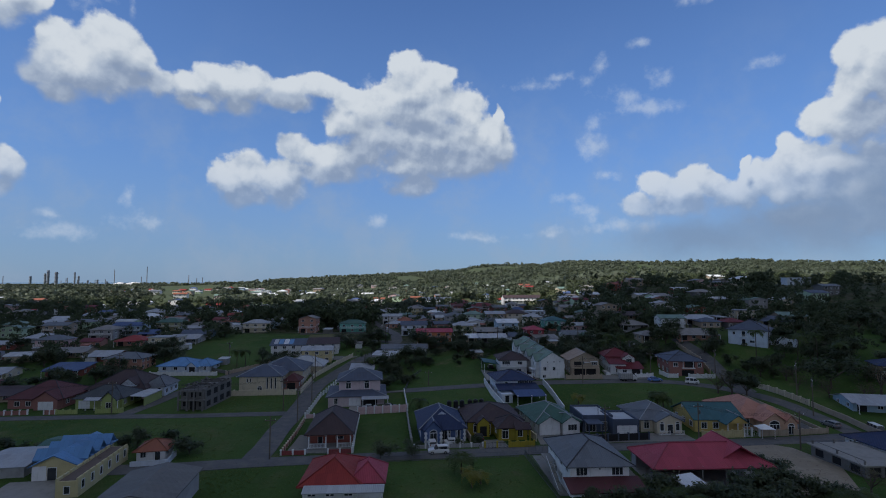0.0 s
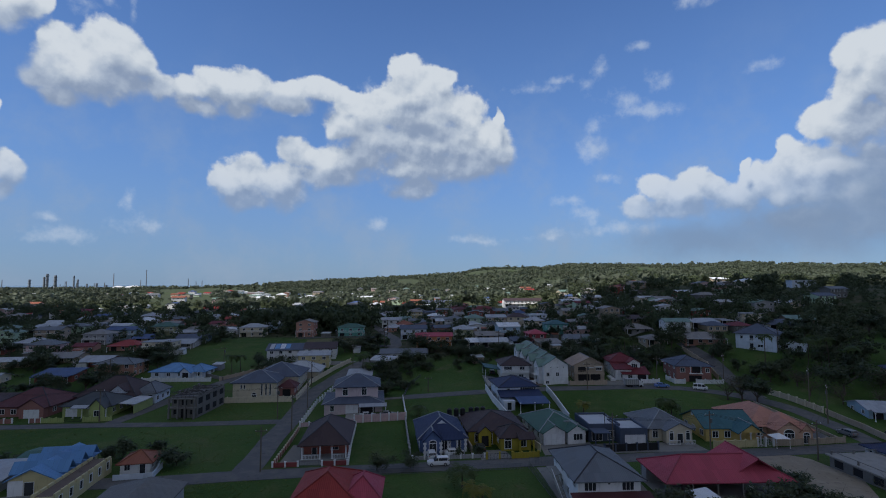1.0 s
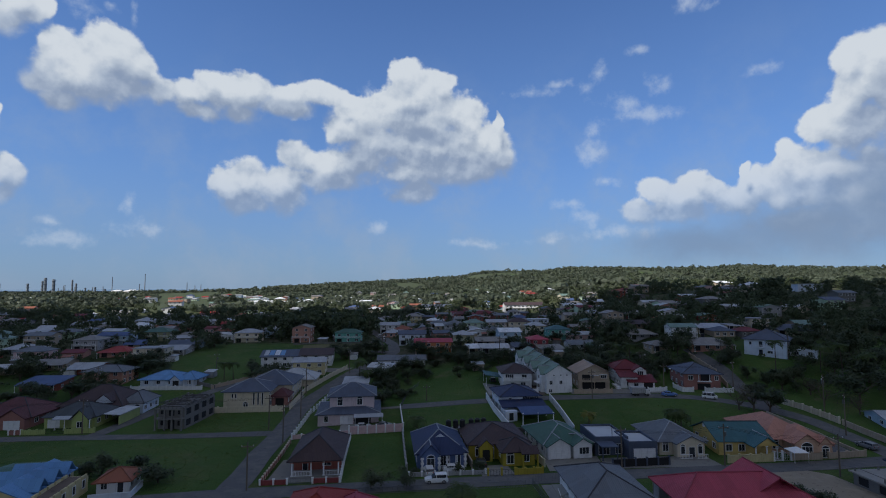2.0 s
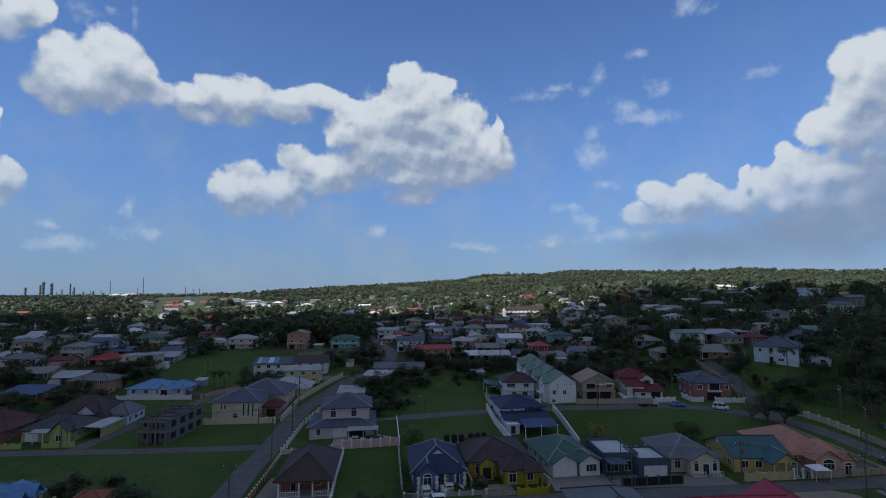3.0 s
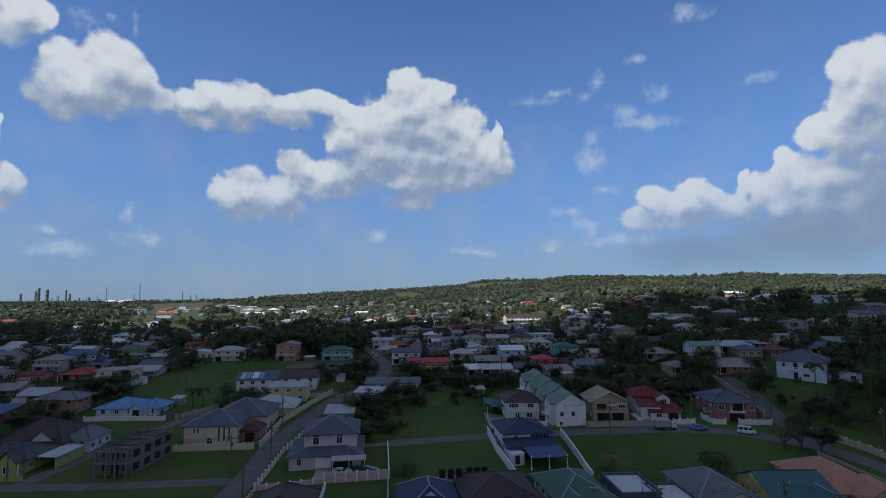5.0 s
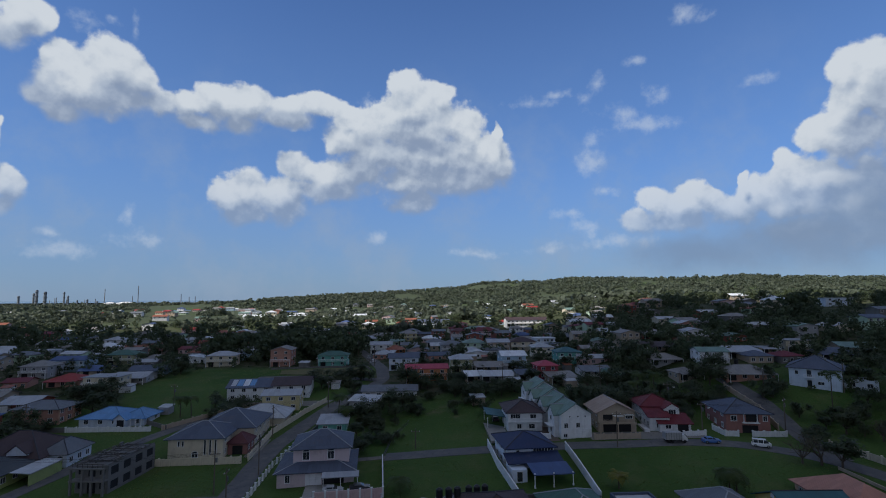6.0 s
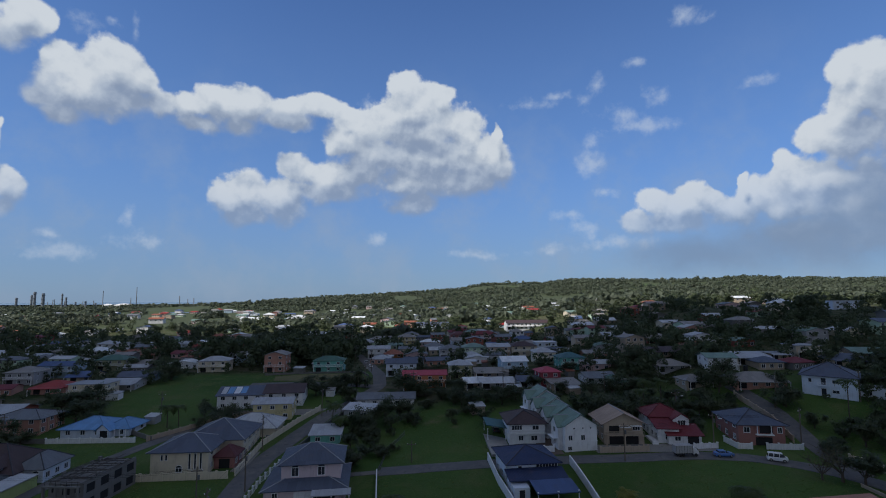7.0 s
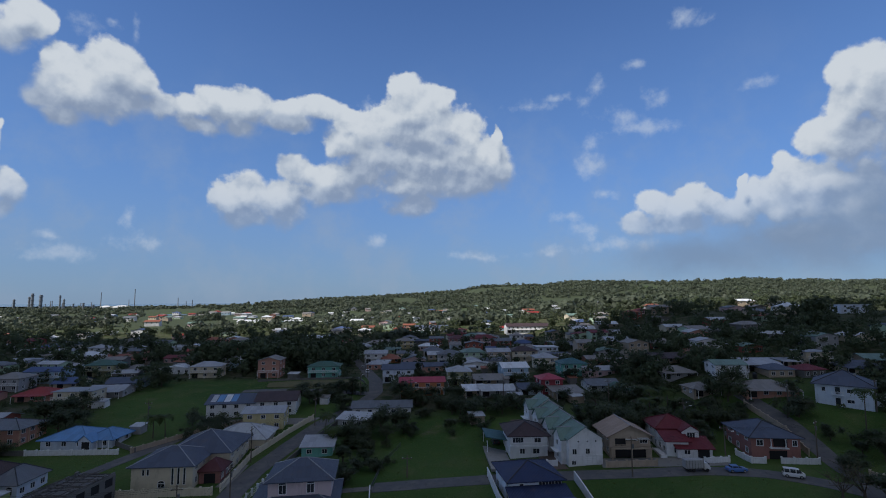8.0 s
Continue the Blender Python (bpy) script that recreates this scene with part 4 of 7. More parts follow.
def peach_house():
    r = thing("house", 78.0, 119.0, -3, "large peach house with peach hipped roofs and arched porch", "house")
    W, R = wall_of("peach"), roof_of("peach")
    house_block(r, -6.4, 4.8, 3, 19, 3.2, W, R, 3.0, 0.8, cuts=[("f", 2.2, 0.8, 1.2, 1.5, "arch"), *rows_of("l", 16, 4, 1), *rows_of("r", 16, 4, 1)], trim="trim")
    house_block(r, -2.6, 5.6, 0, 9, 3.2, W, R, 2.5, 0.6, cuts=[*rows_of("r", 9, 2, 1)], trim="trim")
    house_block(r, -2.4, 2.6, -0.8, 3, 3.2, W, R, 1.8, 0.4, kind="gabley", cuts=[("f", 2.5, 0, 2.2, 2.4, "arch")], trim="trim")
    house_block(r, 2.6, 5.4, -0.6, 1, 2.8, W, R, 1.6, 0.3, kind="gabley", cuts=[("f", 1.4, 0.2, 1.4, 1.8, "arch")], trim="trim")
    c = thing("gazebo", 74.4, 116.3, 0, "white peaked canopy tent on the driveway", "canopy")
    roof_part(c, -1.6, 1.6, -1.6, 1.6, 2.2, 0.8, "hip", paint("canvas_white", (0.78, 0.79, 0.80)), name="canopy", thick=0.05)
    columns(c, [(-1.45, -1.45), (1.45, -1.45), (-1.45, 1.45), (1.45, 1.45)], 2.2, TRIM, 0.05)


def red_shed():
    r = thing("shed", 47.4, 88.4, 2, "long open shed with a bright crimson metal roof", "shed")
    R = roof_of("rose")
    roof_part(r, -11.2, 11.0, -1.0, 10.2, 3.0, 2.7, "hip", R, R)
    roof_part(r, 1.5, 10.0, 1.0, 10.4, 3.5, 2.5, "gabley", R, R)
    columns(r, [(-10.6 + 4.2 * i, y) for i in range(6) for y in (-0.4, 9.6)], 3.4, CONCRETE, 0.12)
    house_block(r, -10.6, 10.4, 7.6, 9.8, 2.9, wall_of("grey"), None, kind="none", cuts=[("f", 4 + 4 * i, 0.9, 1.6, 1.2, "window") for i in range(4)])
    slab(r, "floor", -11.0, 10.8, -0.8, 9.9, -0.6, 0.1, CONCRETE)
    for x in (3.0, 5.2):
        slab(r, "notice_board", x, x + 0.9, -0.5, -0.45, 1.8, 2.5, TRIM)
    lt = thing("lean_to", 40.8, 84.0, 20, "small pale metal lean-to among the shrubs", "shed")
    roof_part(lt, -2.2, 2.2, -1.6, 1.6, 2.2, 0.6, "monof", roof_of("white"))
    columns(lt, [(-2, -1.4), (2, -1.4), (-2, 1.4), (2, 1.4)], 2.4, CONCRETE, 0.08)


def white_two_storey():
    r = thing("house", 26.0, 83.8, 3, "white two-storey house with grey hipped roof and outside stairs", "house")
    W, R = wall_of("white"), roof_of("grey")
    house_block(r, -5.0, 5.0, 0, 13.5, 5.2, W, R, 2.3, 0.8, cuts=[("f", 2.0, 3.4, 1.9, 1.3, "window"), ("f", 8.0, 3.4, 1.9, 1.3, "window"), ("f", 5.0, 4.3, 0.4, 0.3, "window"), *rows_of("l", 13.5, 4, 2, gap=2.5), *rows_of("r", 13.5, 3, 2, gap=2.5)], trim="trim", cap=CAP_D)
    roof_part(r, -6.2, 6.4, -4.2, -0.05, 2.2, 0.9, "monof", roof_of("maroon"))
    columns(r, [(-5.8, -3.8), (-2, -3.8), (2, -3.8), (6, -3.8)], 2.2, TRIM, 0.1)
    st = bmesh.new()
    for i in range(14):
        box(st, -6.6, -5.7, 1.0 + i * 0.55, 1.0 + (i + 1) * 0.55, i * 0.2 - 0.3, i * 0.2 + 0.2)
    part("outside_stair", st, CONCRETE, r)
    slab(r, "landing", -6.7, -5.0, 8.7, 12.5, 2.6, 2.8, CONCRETE)
    sl = bmesh.new()
    box(sl, -6.72, -6.64, 1.0, 8.8, 0.8, 0.9)
    for v in sl.verts:
        v.co.z += (v.co.y - 1.0) * 0.36
    part("stair_rail", sl, TRIM, r)


def red_hip_house():
    r = thing("house", -16.6, 81.6, 3, "house with faded red hipped roof and white front awning", "house")
    W, R = wall_of("white"), roof_of("red")
    house_block(r, -6.0, 2.8, 0, 11, 3.0, W, R, 2.4, 0.8, cuts=[*rows_of("f", 8.8, 3, 1), *rows_of("l", 11, 3, 1)], cap=roof_of("red"))
    house_block(r, 1.6, 6.6, 1.0, 8, 3.0, W, roof_of("rose"), 2.0, 0.7, cuts=[*rows_of("f", 5, 2, 1), *rows_of("r", 7, 2, 1)], cap=roof_of("rose"))
    roof_part(r, -5.6, 7.2, -2.6, -0.75, 2.4, 0.5, "monof", roof_of("silver"))
    columns(r, [(-5.3, -2.4), (-1.2, -2.4), (3.0, -2.4), (7.0, -2.4)], 2.4, TRIM, 0.08)


def grey_shed():
    r = thing("shed", -45.2, 73.6, 8, "broad grey metal shed with low gabled roof", "shed")
    W, R = wall_of("grey"), roof_of("weathered")
    house_block(r, -5.4, 5.2, 0, 12.4, 3.4, W, R, 1.1, 0.5, kind="gabley", cuts=[("f", 2 + 3.2 * i, 1.4, 2.4, 1.6, "shade_fill") for i in range(3)])
    roof_part(r, -5.6, 4.6, -3.0, -0.55, 2.6, 0.5, "monof", roof_of("silver"))
    columns(r, [(-5.2, -2.8), (-1, -2.8), (4.2, -2.8)], 2.6, CONCRETE, 0.1)


def blue_roof_hall():
    r = thing("hall", -69.4, 90.2, 9, "yellow and white hall with bright blue stepped gable roofs", "building")
    W, R = wall_of("paleyellow"), roof_of("blue")
    house_block(r, -3.6, 3.6, 0, 13.4, 2.7, W, R, 1.7, 0.5, kind="gabley", cuts=[("f", 3.2, 0, 1.5, 2.3, "door"), *rows_of("r", 13.4, 4, 1, sill=1.0), *rows_of("l", 13.4, 4, 1, sill=1.0)])
    slab(r, "white_facing", -3.6, -1.3, -0.06, 0.0, 0, 2.6, wall_of("white"))
    for y in (1.6, 5.6, 9.4):
        roof_part(r, -4.6, 4.6, y, y + 2.8, 3.0, 1.7, "gablex", R)
    house_block(r, 4.6, 8.0, -8, 9.5, 2.6, W, None, kind="none", cuts=[("f", 1.7, 0.6, 0.9, 1.2, "window"), *rows_of("r", 17.5, 6, 1, w=0.9, h=1.4)], sunk=2)
    for i in range(9):
        slab(r, "parapet_block", 7.7, 8.02, -8 + i * 1.95, -8 + i * 1.95 + 1.5, 2.603, 3.1, W)
    slab(r, "terrace_floor", 4.95, 7.65, -7.6, 9.2, 2.604, 2.66, asphalt("brown_paving", (0.16, 0.12, 0.10), (0.2, 0.17, 0.14)), "brown paved roof terrace")
    for i in range(9):
        slab(r, "parapet_block", 4.58, 4.90, -8 + i * 1.95, -8 + i * 1.95 + 1.5, 2.603, 3.1, W)
    slab(r, "terrace", -7.0, 4.4, -8, 0, -0.6, 0.12, CONCRETE)
    for x, y, w, d, c in ((-80.5, 91, 9, 11, "palegrey"), (-89, 88, 8, 10, "silver"), (-77.5, 102.5, 9, 7, "green")):
        k2 = thing("shed", x, y, 9, "low outbuilding with weathered sheet roof", "shed")
        house_block(k2, -w / 2, w / 2, 0, d, 1.9, wall_of("grey"), roof_of(c), 0.5, 0.5, kind="gablex", cuts=[("f", w / 2, 0.6, 1.2, 0.9, "window")])
    wall_run("boundary_wall", [(-79.5, 88), (-76.5, 80)], 1.4, W, "stepped yellow boundary wall of the hall yard", post=W, gap=2.4)
    k = thing("house", -57.6, 99.4, 12, "small white house with rusted red hipped roof", "house")
    house_block(k, -2.6, 2.6, 0, 5.2, 2.3, wall_of("white"), roof_of("rust"), 1.3, 0.6, cuts=[("f", 1.2, 0.9, 1.0, 1.2, "window"), ("f", 3.8, 0, 1.0, 1.9, "door"), *rows_of("r", 5.2, 2, 1, sill=0.8, h=1.0)], cap=roof_of("rust"))
    slab(k, "balcony_wall", -2.8, 3.8, -2.6, -2.45, -0.6, 1.1, wall_of("iceblue"))
    slab(k, "balcony_side", 3.65, 3.8, -2.45, 3.0, -0.6, 1.1, wall_of("iceblue"))


def pink_house():
    r = thing("house", -24.8, 146.4, 8, "pale pink two-storey house with slate hipped roofs", "house")
    W, R = wall_of("palepink"), roof_of("slate")
    house_block(r, -8.6, 7.6, 0, 14, 2.9, W, R, 1.7, 0.7, cuts=[("f", 7.6, 0, 3.4, 2.4, "garage"), ("f", 11.8, 0.0, 4.6, 2.3, "shade_fill"), ("f", 2.2, 0.8, 1.0, 1.6, "window"), *rows_of("l", 14, 4, 1), *rows_of("r", 14, 3, 1)], trim="trim", cap=CAP_W)
    house_block(r, -5.8, 6.4, 3.6, 14.2, 3.5, W, R, 2.5, 0.8, z0=3.4, cuts=[("f", 2.8, 0.9, 1.4, 1.7, "arch"), ("f", 8.2, 0.9, 1.4, 1.7, "arch"), *rows_of("l", 10.6, 3, 1, what="arch"), *rows_of("r", 10.6, 2, 1)], trim="trim", cap=CAP_W)
    roof_part(r, 1.0, 8.8, -3.2, -0.6, 2.4, 0.35, "monof", roof_of("palegrey"))
    columns(r, [(1.4, -3.0), (5, -3.0), (8.5, -3.0)], 2.4, TRIM, 0.09)
    slab(r, "driveway", -2.5, 11.5, -7.5, 0, -0.4, 0.1, CONCRETE)
    P = wall_of("pink")
    wall_run("boundary_wall", [(-23.4, 137.4), (-9.8, 138.6)], 1.9, P, "pink rendered boundary wall below the driveway", post=TRIM, gap=2.4)
    wall_run("boundary_wall", [(-9.8, 138.6), (-12.5, 160.0)], 1.2, wall_of("white"), "white rendered side wall of the pink house", gap=3)
    wall_run("boundary_wall", [(-36.8, 134.0), (-23.4, 137.4)], 1.0, P, "low red wall with white posts", post=TRIM, gap=2.2)
    wall_run("fence", [(-36.8, 134.0), (-38.6, 158.0), (-37.0, 176.0)], 1.3, TRIM, "pale picket fence beside the street", "fence", post=TRIM, gap=2.6, slats=True)


def cream_villa():
    r = thing("house", -59.2, 163.6, 4, "large cream villa with blue-grey hipped metal roofs", "house")
    W, R = wall_of("cream"), roof_of("slate")
    house_block(r, -7.4, 6.0, 0, 12, 5.4, W, R, 2.6, 0.8, cuts=[("f", 2.6, 3.3, 0.5, 1.3, "window"), ("f", 3.6, 3.3, 0.5, 1.3, "window"), ("f", 9.0, 1.2, 0.5, 3.6, "window"), ("f", 10.3, 1.2, 0.5, 3.6, "window"), ("f", 11.6, 1.2, 0.5, 3.6, "window"),
                                                        ("f", 6.6, 0.6, 1.4, 0.9, "arch"), *rows_of("l", 12, 3, 2), *rows_of("r", 12, 3, 2)], cap=CAP_W)
    house_block(r, -4.0, 11.0, 9, 24, 5.6, W, R, 3.4, 0.8, cuts=[*rows_of("r", 15, 4, 2), *rows_of("l", 15, 3, 2)], cap=CAP_W)
    house_block(r, 6.2, 11.0, 3, 9, 3.2, wall_of("rosebrick"), roof_of("maroon"), 1.8, 0.6, kind="hip", cuts=[("f", 2.4, 0, 2.6, 2.4, "shade_fill"), *rows_of("r", 6, 2, 1)])
    house_block(r, 0.5, 15.0, 24.5, 36, 4.4, W, roof_of("silver"), 2.8, 0.8, cuts=[*rows_of("f", 14.5, 4, 1), *rows_of("r", 11.5, 3, 1)], cap=CAP_W)
    wall_run("boundary_wall", [(-69.0, 159.2), (-47.4, 161.0)], 1.6, W, "cream boundary wall in front of the villa", post=W, gap=2.4)
    wall_run("boundary_wall", [(-46.2, 162.6), (-47.0, 182), (-42.6, 200), (-38.5, 212)], 1.5, W, "cream boundary wall along the street", post=W, gap=2.6)


OLD_WOOD = plain("old_roof_timber", (0.075, 0.068, 0.062), 0.85, grain=4)


def unfinished_house():
    r = thing("house", -71.6, 143.4, -3, "unfinished grey concrete two-storey house with bare roof beams", "house")
    W = wall_of("raw")
    house_block(r, -3.6, 3.6, 0, 15.5, 5.6, W, None, kind="none", cuts=[("f", 1.2, 0.9, 1.2, 1.3, "shade_fill"), ("f", 5.9, 0.9, 1.2, 1.3, "shade_fill"), ("f", 3.6, 0, 1.8, 2.4, "shade_fill"), ("f", 1.2, 3.8, 1.2, 1.3, "shade_fill"), ("f", 3.6, 3.4, 1.6, 1.9, "shade_fill"), ("f", 5.9, 3.8, 1.2, 1.3, "shade_fill"),
                                                                   *rows_of("r", 15.5, 4, 2, w=2.3, h=1.7, sill=0.6, what="shade_fill"), *rows_of("l", 15.5, 4, 2, w=2.3, h=1.7, sill=0.6, what="shade_fill")])
    rng = random.Random(8)
    for i in range(11):
        a, b, y = -4.2 + rng.uniform(0, 1.6), 4.3 - rng.uniform(0, 1.4), 0.3 + i * 1.46 + rng.uniform(-0.3, 0.3)
        bm = bmesh.new()
        tube(bm, (a, y, 5.75 + rng.uniform(-0.1, 0.3)), (b, y + rng.uniform(-0.5, 0.5), 5.75 + rng.uniform(0, 0.7)), 0.10, 0.09, 4)
        part("rafter", bm, OLD_WOOD, r)
    for i in range(7):
        x, a, b = -3.6 + i * 1.2 + rng.uniform(-0.2, 0.2), rng.uniform(-0.8, 3.0), 15.9 - rng.uniform(0, 4.0)
        bm = bmesh.new()
        tube(bm, (x, a, 6.2 + rng.uniform(-0.1, 0.5)), (x + rng.uniform(-0.4, 0.4), b, 6.2 + rng.uniform(-0.1, 0.6)), 0.08, 0.07, 4)
        part("purlin", bm, OLD_WOOD, r)
    for x in (-3.3, 3.2):
        slab(r, "beam", x - 0.14, x + 0.14, -0.3, 15.7, 5.62, 5.9, W)
    for i in range(9):
        slab(r, "ragged_block", *(lambda x, y: (x - 0.22, x + 0.22, y - 0.4, y + 0.4))(rng.choice((-3.42, 3.42)), rng.uniform(0.8, 15)), 5.9, 6.1 + rng.uniform(0.1, 0.6), W)
    for x in (-3.5, -1.0, 1.0, 3.5):
        slab(r, "front_pillar", x - 0.2, x + 0.2, -1.6, -1.2, -0.8, 5.6, W)
    slab(r, "upper_slab", -3.8, 3.8, -1.7, 0, 2.8, 3.05, W)
    slab(r, "front_beam", -3.8, 3.8, -1.7, -1.1, 5.3, 5.6, W)
    for i in range(7):
        slab(r, "starter_bar", -3.3 + i * 1.1, -3.25 + i * 1.1, -1.4, -1.35, 5.6, 6.5, DARK)


def blue_bungalow():
    r = thing("house", -96.4, 188.6, 0, "white bungalow with bright blue hipped metal roof", "house")
    W, R = wall_of("iceblue"), roof_of("blue")
    house_block(r, -11.2, 1.6, 0, 11, 2.7, W, R, 2.2, 0.8, cuts=[*rows_of("f", 12.8, 3, 1), *rows_of("r", 11, 2, 1), *rows_of("l", 11, 3, 1)], cap=R)
    house_block(r, 0.6, 7.6, 1.5, 10, 2.6, W, R, 1.9, 0.8, cuts=[("f", 4.8, 0.8, 1.2, 1.4, "window"), *rows_of("r", 8.5, 2, 1)], cap=R)
    house_block(r, 0.0, 3.6, -1.2, 2, 2.6, W, R, 1.6, 0.5, kind="gabley", cuts=[("f", 2.0, 0, 2.2, 2.4, "shade_fill")])
    columns(r, [(4.2, 0.2), (5.8, 0.2), (7.4, 0.2)], 2.4, TRIM, 0.12)
    wall_run("boundary_wall", [(-108.5, 184.6), (-84.0, 185.2)], 1.3, TRIM, "long white boundary wall below the bungalow", post=TRIM, gap=3)
    wall_run("boundary_wall", [(-126, 185.0), (-108.7, 184.6)], 1.3, wall_of("raw"), "bare block boundary wall", gap=3)


def salmon_house():
    r = thing("house", -123.0, 191.0, 2, "salmon two-storey house with grey hipped roof", "house")
    house_block(r, -7.0, 7.0, 0, 10, 4.8, wall_of("salmon"), roof_of("grey"), 1.7, 0.8, cuts=[*rows_of("f", 14, 3, 2, gap=2.5, sill=0.8), *rows_of("r", 10, 3, 2, gap=2.5, sill=0.8)], trim="plain", cap=CAP_D)
    for y in (0.2, 3.3, 6.6, 9.8):
        slab(r, "pilaster", 7.02, 7.3, y - 0.15, y + 0.15, -0.5, 4.6, wall_of("peach"))


def lime_house():
    r = thing("house", -99.4, 142.6, 3, "lime and grey house with dark gabled roofs", "house")
    W, R = wall_of("lime"), roof_of("charcoal")
    house_block(r, -6.4, 6.6, 2, 12, 3.1, W, R, 2.6, 0.7, cuts=[("f", 2.4, 0, 3.2, 2.3, "garage"), ("f", 8, 0.8, 1.6, 1.3, "window"), *rows_of("r", 10, 3, 1)], cap=CAP_D)
    house_block(r, 2.0, 6.0, 0, 3, 3.0, W, R, 2.2, 0.5, kind="gabley", cuts=[("f", 2.0, 0.6, 1.4, 1.5, "window")], cap=CAP_D)
    columns(r, [(-2.4, 0.2), (0, 0.2), (2, 0.2), (6.4, 0.2)], 2.7, TRIM, 0.12)
    roof_part(r, -3.0, 2.2, -0.4, 1.4, 2.7, 0.5, "monof", roof_of("palegrey"))
    roof_part(r, 7.5, 12.0, 4, 14, 2.6, 0.3, "monol", roof_of("silver"))
    slab(r, "side_wall", 11.6, 11.8, 4, 14, -0.8, 2.4, W)
    k = thing("house", -99.0, 155.6, 3, "broad house with dark brown hipped roof and dormer", "house")
    house_block(k, -11.0, 6.0, 0, 14, 3.4, wall_of("palepink"), roof_of("brown"), 4.4, 0.8, cuts=[*rows_of("f", 17, 4, 1), *rows_of("r", 14, 4, 1)], cap=CAP_D)
    house_block(k, -1.0, 3.4, -0.4, 4, 0.6, wall_of("iceblue"), roof_of("brown"), 1.8, 0.4, z0=4.0, kind="gabley", cuts=[])
    house_block(k, 4.0, 10.5, 3, 12, 3.4, wall_of("iceblue"), roof_of("grey"), 2.4, 0.6, cuts=[*rows_of("f", 6.5, 2, 1, what="arch"), *rows_of("r", 9, 3, 1)], trim="trim", cap=CAP_D)
    wall_run("boundary_wall", [(-106.8, 138.4), (-101.6, 139.0)], 1.1, W, "lime boundary wall with square posts", post=W, gap=1.7)
    wall_run("boundary_wall", [(-96.6, 139.4), (-89.6, 140.2)], 1.1, W, "lime wall and hedge posts by the lane", post=W, gap=1.7)
    wall_run("gate", [(-101.4, 139.0), (-96.8, 139.4)], 1.2, DARK, "black driveway gate between lime posts", "gate", gap=2.3, slats=True)


def maroon_house():
    r = thing("house", -116.5, 142.5, 4, "house with maroon hipped roof and white garage door", "house")
    house_block(r, -8.5, 6.5, 2, 15, 3.1, wall_of("rosebrick"), roof_of("maroon"), 3.6, 0.8, cuts=[("f", 2.5, 0.8, 1.4, 1.3, "window"), ("f", 5.6, 0.8, 1.4, 1.3, "window"), *rows_of("r", 13, 3, 1)], cap=CAP_D)
    house_block(r, 0.0, 6.4, 0, 4, 3.0, wall_of("rosebrick"), roof_of("maroon"), 2.2, 0.5, kind="gabley", cuts=[("f", 3.2, 0, 4.2, 2.4, "garage")], cap=CAP_D)
    wall_run("boundary_wall", [(-124, 136.8), (-114.4, 138.0)], 1.1, wall_of("rosebrick"), "low red brick wall with white posts", post=TRIM, gap=1.9)
    wall_run("boundary_wall", [(-110, 138.2), (-107, 138.4)], 1.1, wall_of("rosebrick"), "short red wall piece with posts", post=TRIM, gap=1.5)


def blue_white_house():
    r = thing("house", 22.2, 142.6, 8, "white house with navy hipped roofs and wide carport", "house")
    W, R = wall_of("iceblue"), roof_of("navy")
    house_block(r, -5.0, 5.6, 6, 17, 5.1, W, R, 1.9, 0.8, cuts=[("f", 8.2, 3.2, 4.6, 1.5, "window"), ("f", 2.4, 3.3, 0.8, 1.2, "window"), *rows_of("l", 11, 3, 2, gap=2.5), *rows_of("r", 11, 3, 2, gap=2.5)], cap=CAP_D)
    roof_part(r, -6.0, 6.4, 1.8, 5.9, 2.9, 1.1, "monof", R)
    roof_part(r, -2.0, 6.6, -3.4, 1.6, 2.2, 0.8, "monof", roof_of("deepblue"))
    columns(r, [(-1.8, -3.1), (2.2, -3.1), (6.3, -3.1), (-5.6, 2.0), (6.2, 2.0)], 2.6, TRIM, 0.11)
    house_block(r, -5.6, -2.4, 0.0, 5.0, 2.4, W, None, kind="none", cuts=[("f", 1.6, 0, 1.2, 2.0, "door")])
    for pts, lab in (([(13.4, 163.0), (14.4, 150.0), (17.0, 135.0)], "white side wall of the blue-roofed house"), ([(31.6, 158.0), (32.0, 146.0), (32.4, 133.6)], "white rendered garden wall")):
        wall_run("boundary_wall", pts, 1.9, TRIM, lab, gap=3.2)
    wall_run("boundary_wall", [(17.0, 135.0), (32.4, 133.6)], 1.2, wall_of("raw"), "bare block wall behind the green-roofed house", gap=3)


def brown_roof_house():
    r = thing("house", 24.4, 172.2, 2, "white two-storey house with brown hipped roof and balcony", "house")
    W = wall_of("white")
    house_block(r, -4.6, 4.6, 0, 11, 5.3, W, roof_of("brown"), 2.0, 0.8, cuts=[("f", 2.0, 3.4, 2.6, 1.3, "window"), ("f", 6.8, 3.4, 1.6, 1.2, "window"), ("f", 3.0, 0.9, 1.2, 1.2, "window"), ("f", 6.4, 0.9, 1.6, 1.2, "window"), *rows_of("l", 11, 3, 2), *rows_of("r", 11, 3, 2)], cap=CAP_D)
    slab(r, "balcony", -4.6, 4.6, -1.2, 0, 2.75, 2.95, W)
    balustrade(r, -4.6, 4.6, -1.1, 2.95, W)
    roof_part(r, -10.0, -4.2, 4, 13, 2.8, 1.0, "monol", roof_of("teal"))
    columns(r, [(-9.6, 4.4), (-9.6, 12.6), (-4.9, 4.4)], 2.9, TRIM, 0.1)
    slab(r, "driveway", -10.2, -5.0, -8, 13, -0.5, 0.08, CONCRETE)
    wall_run("boundary_wall", [(20.4, 166.0), (29.8, 166.0)], 1.4, TRIM, "white boundary wall with stepped top", post=TRIM, gap=2.3)


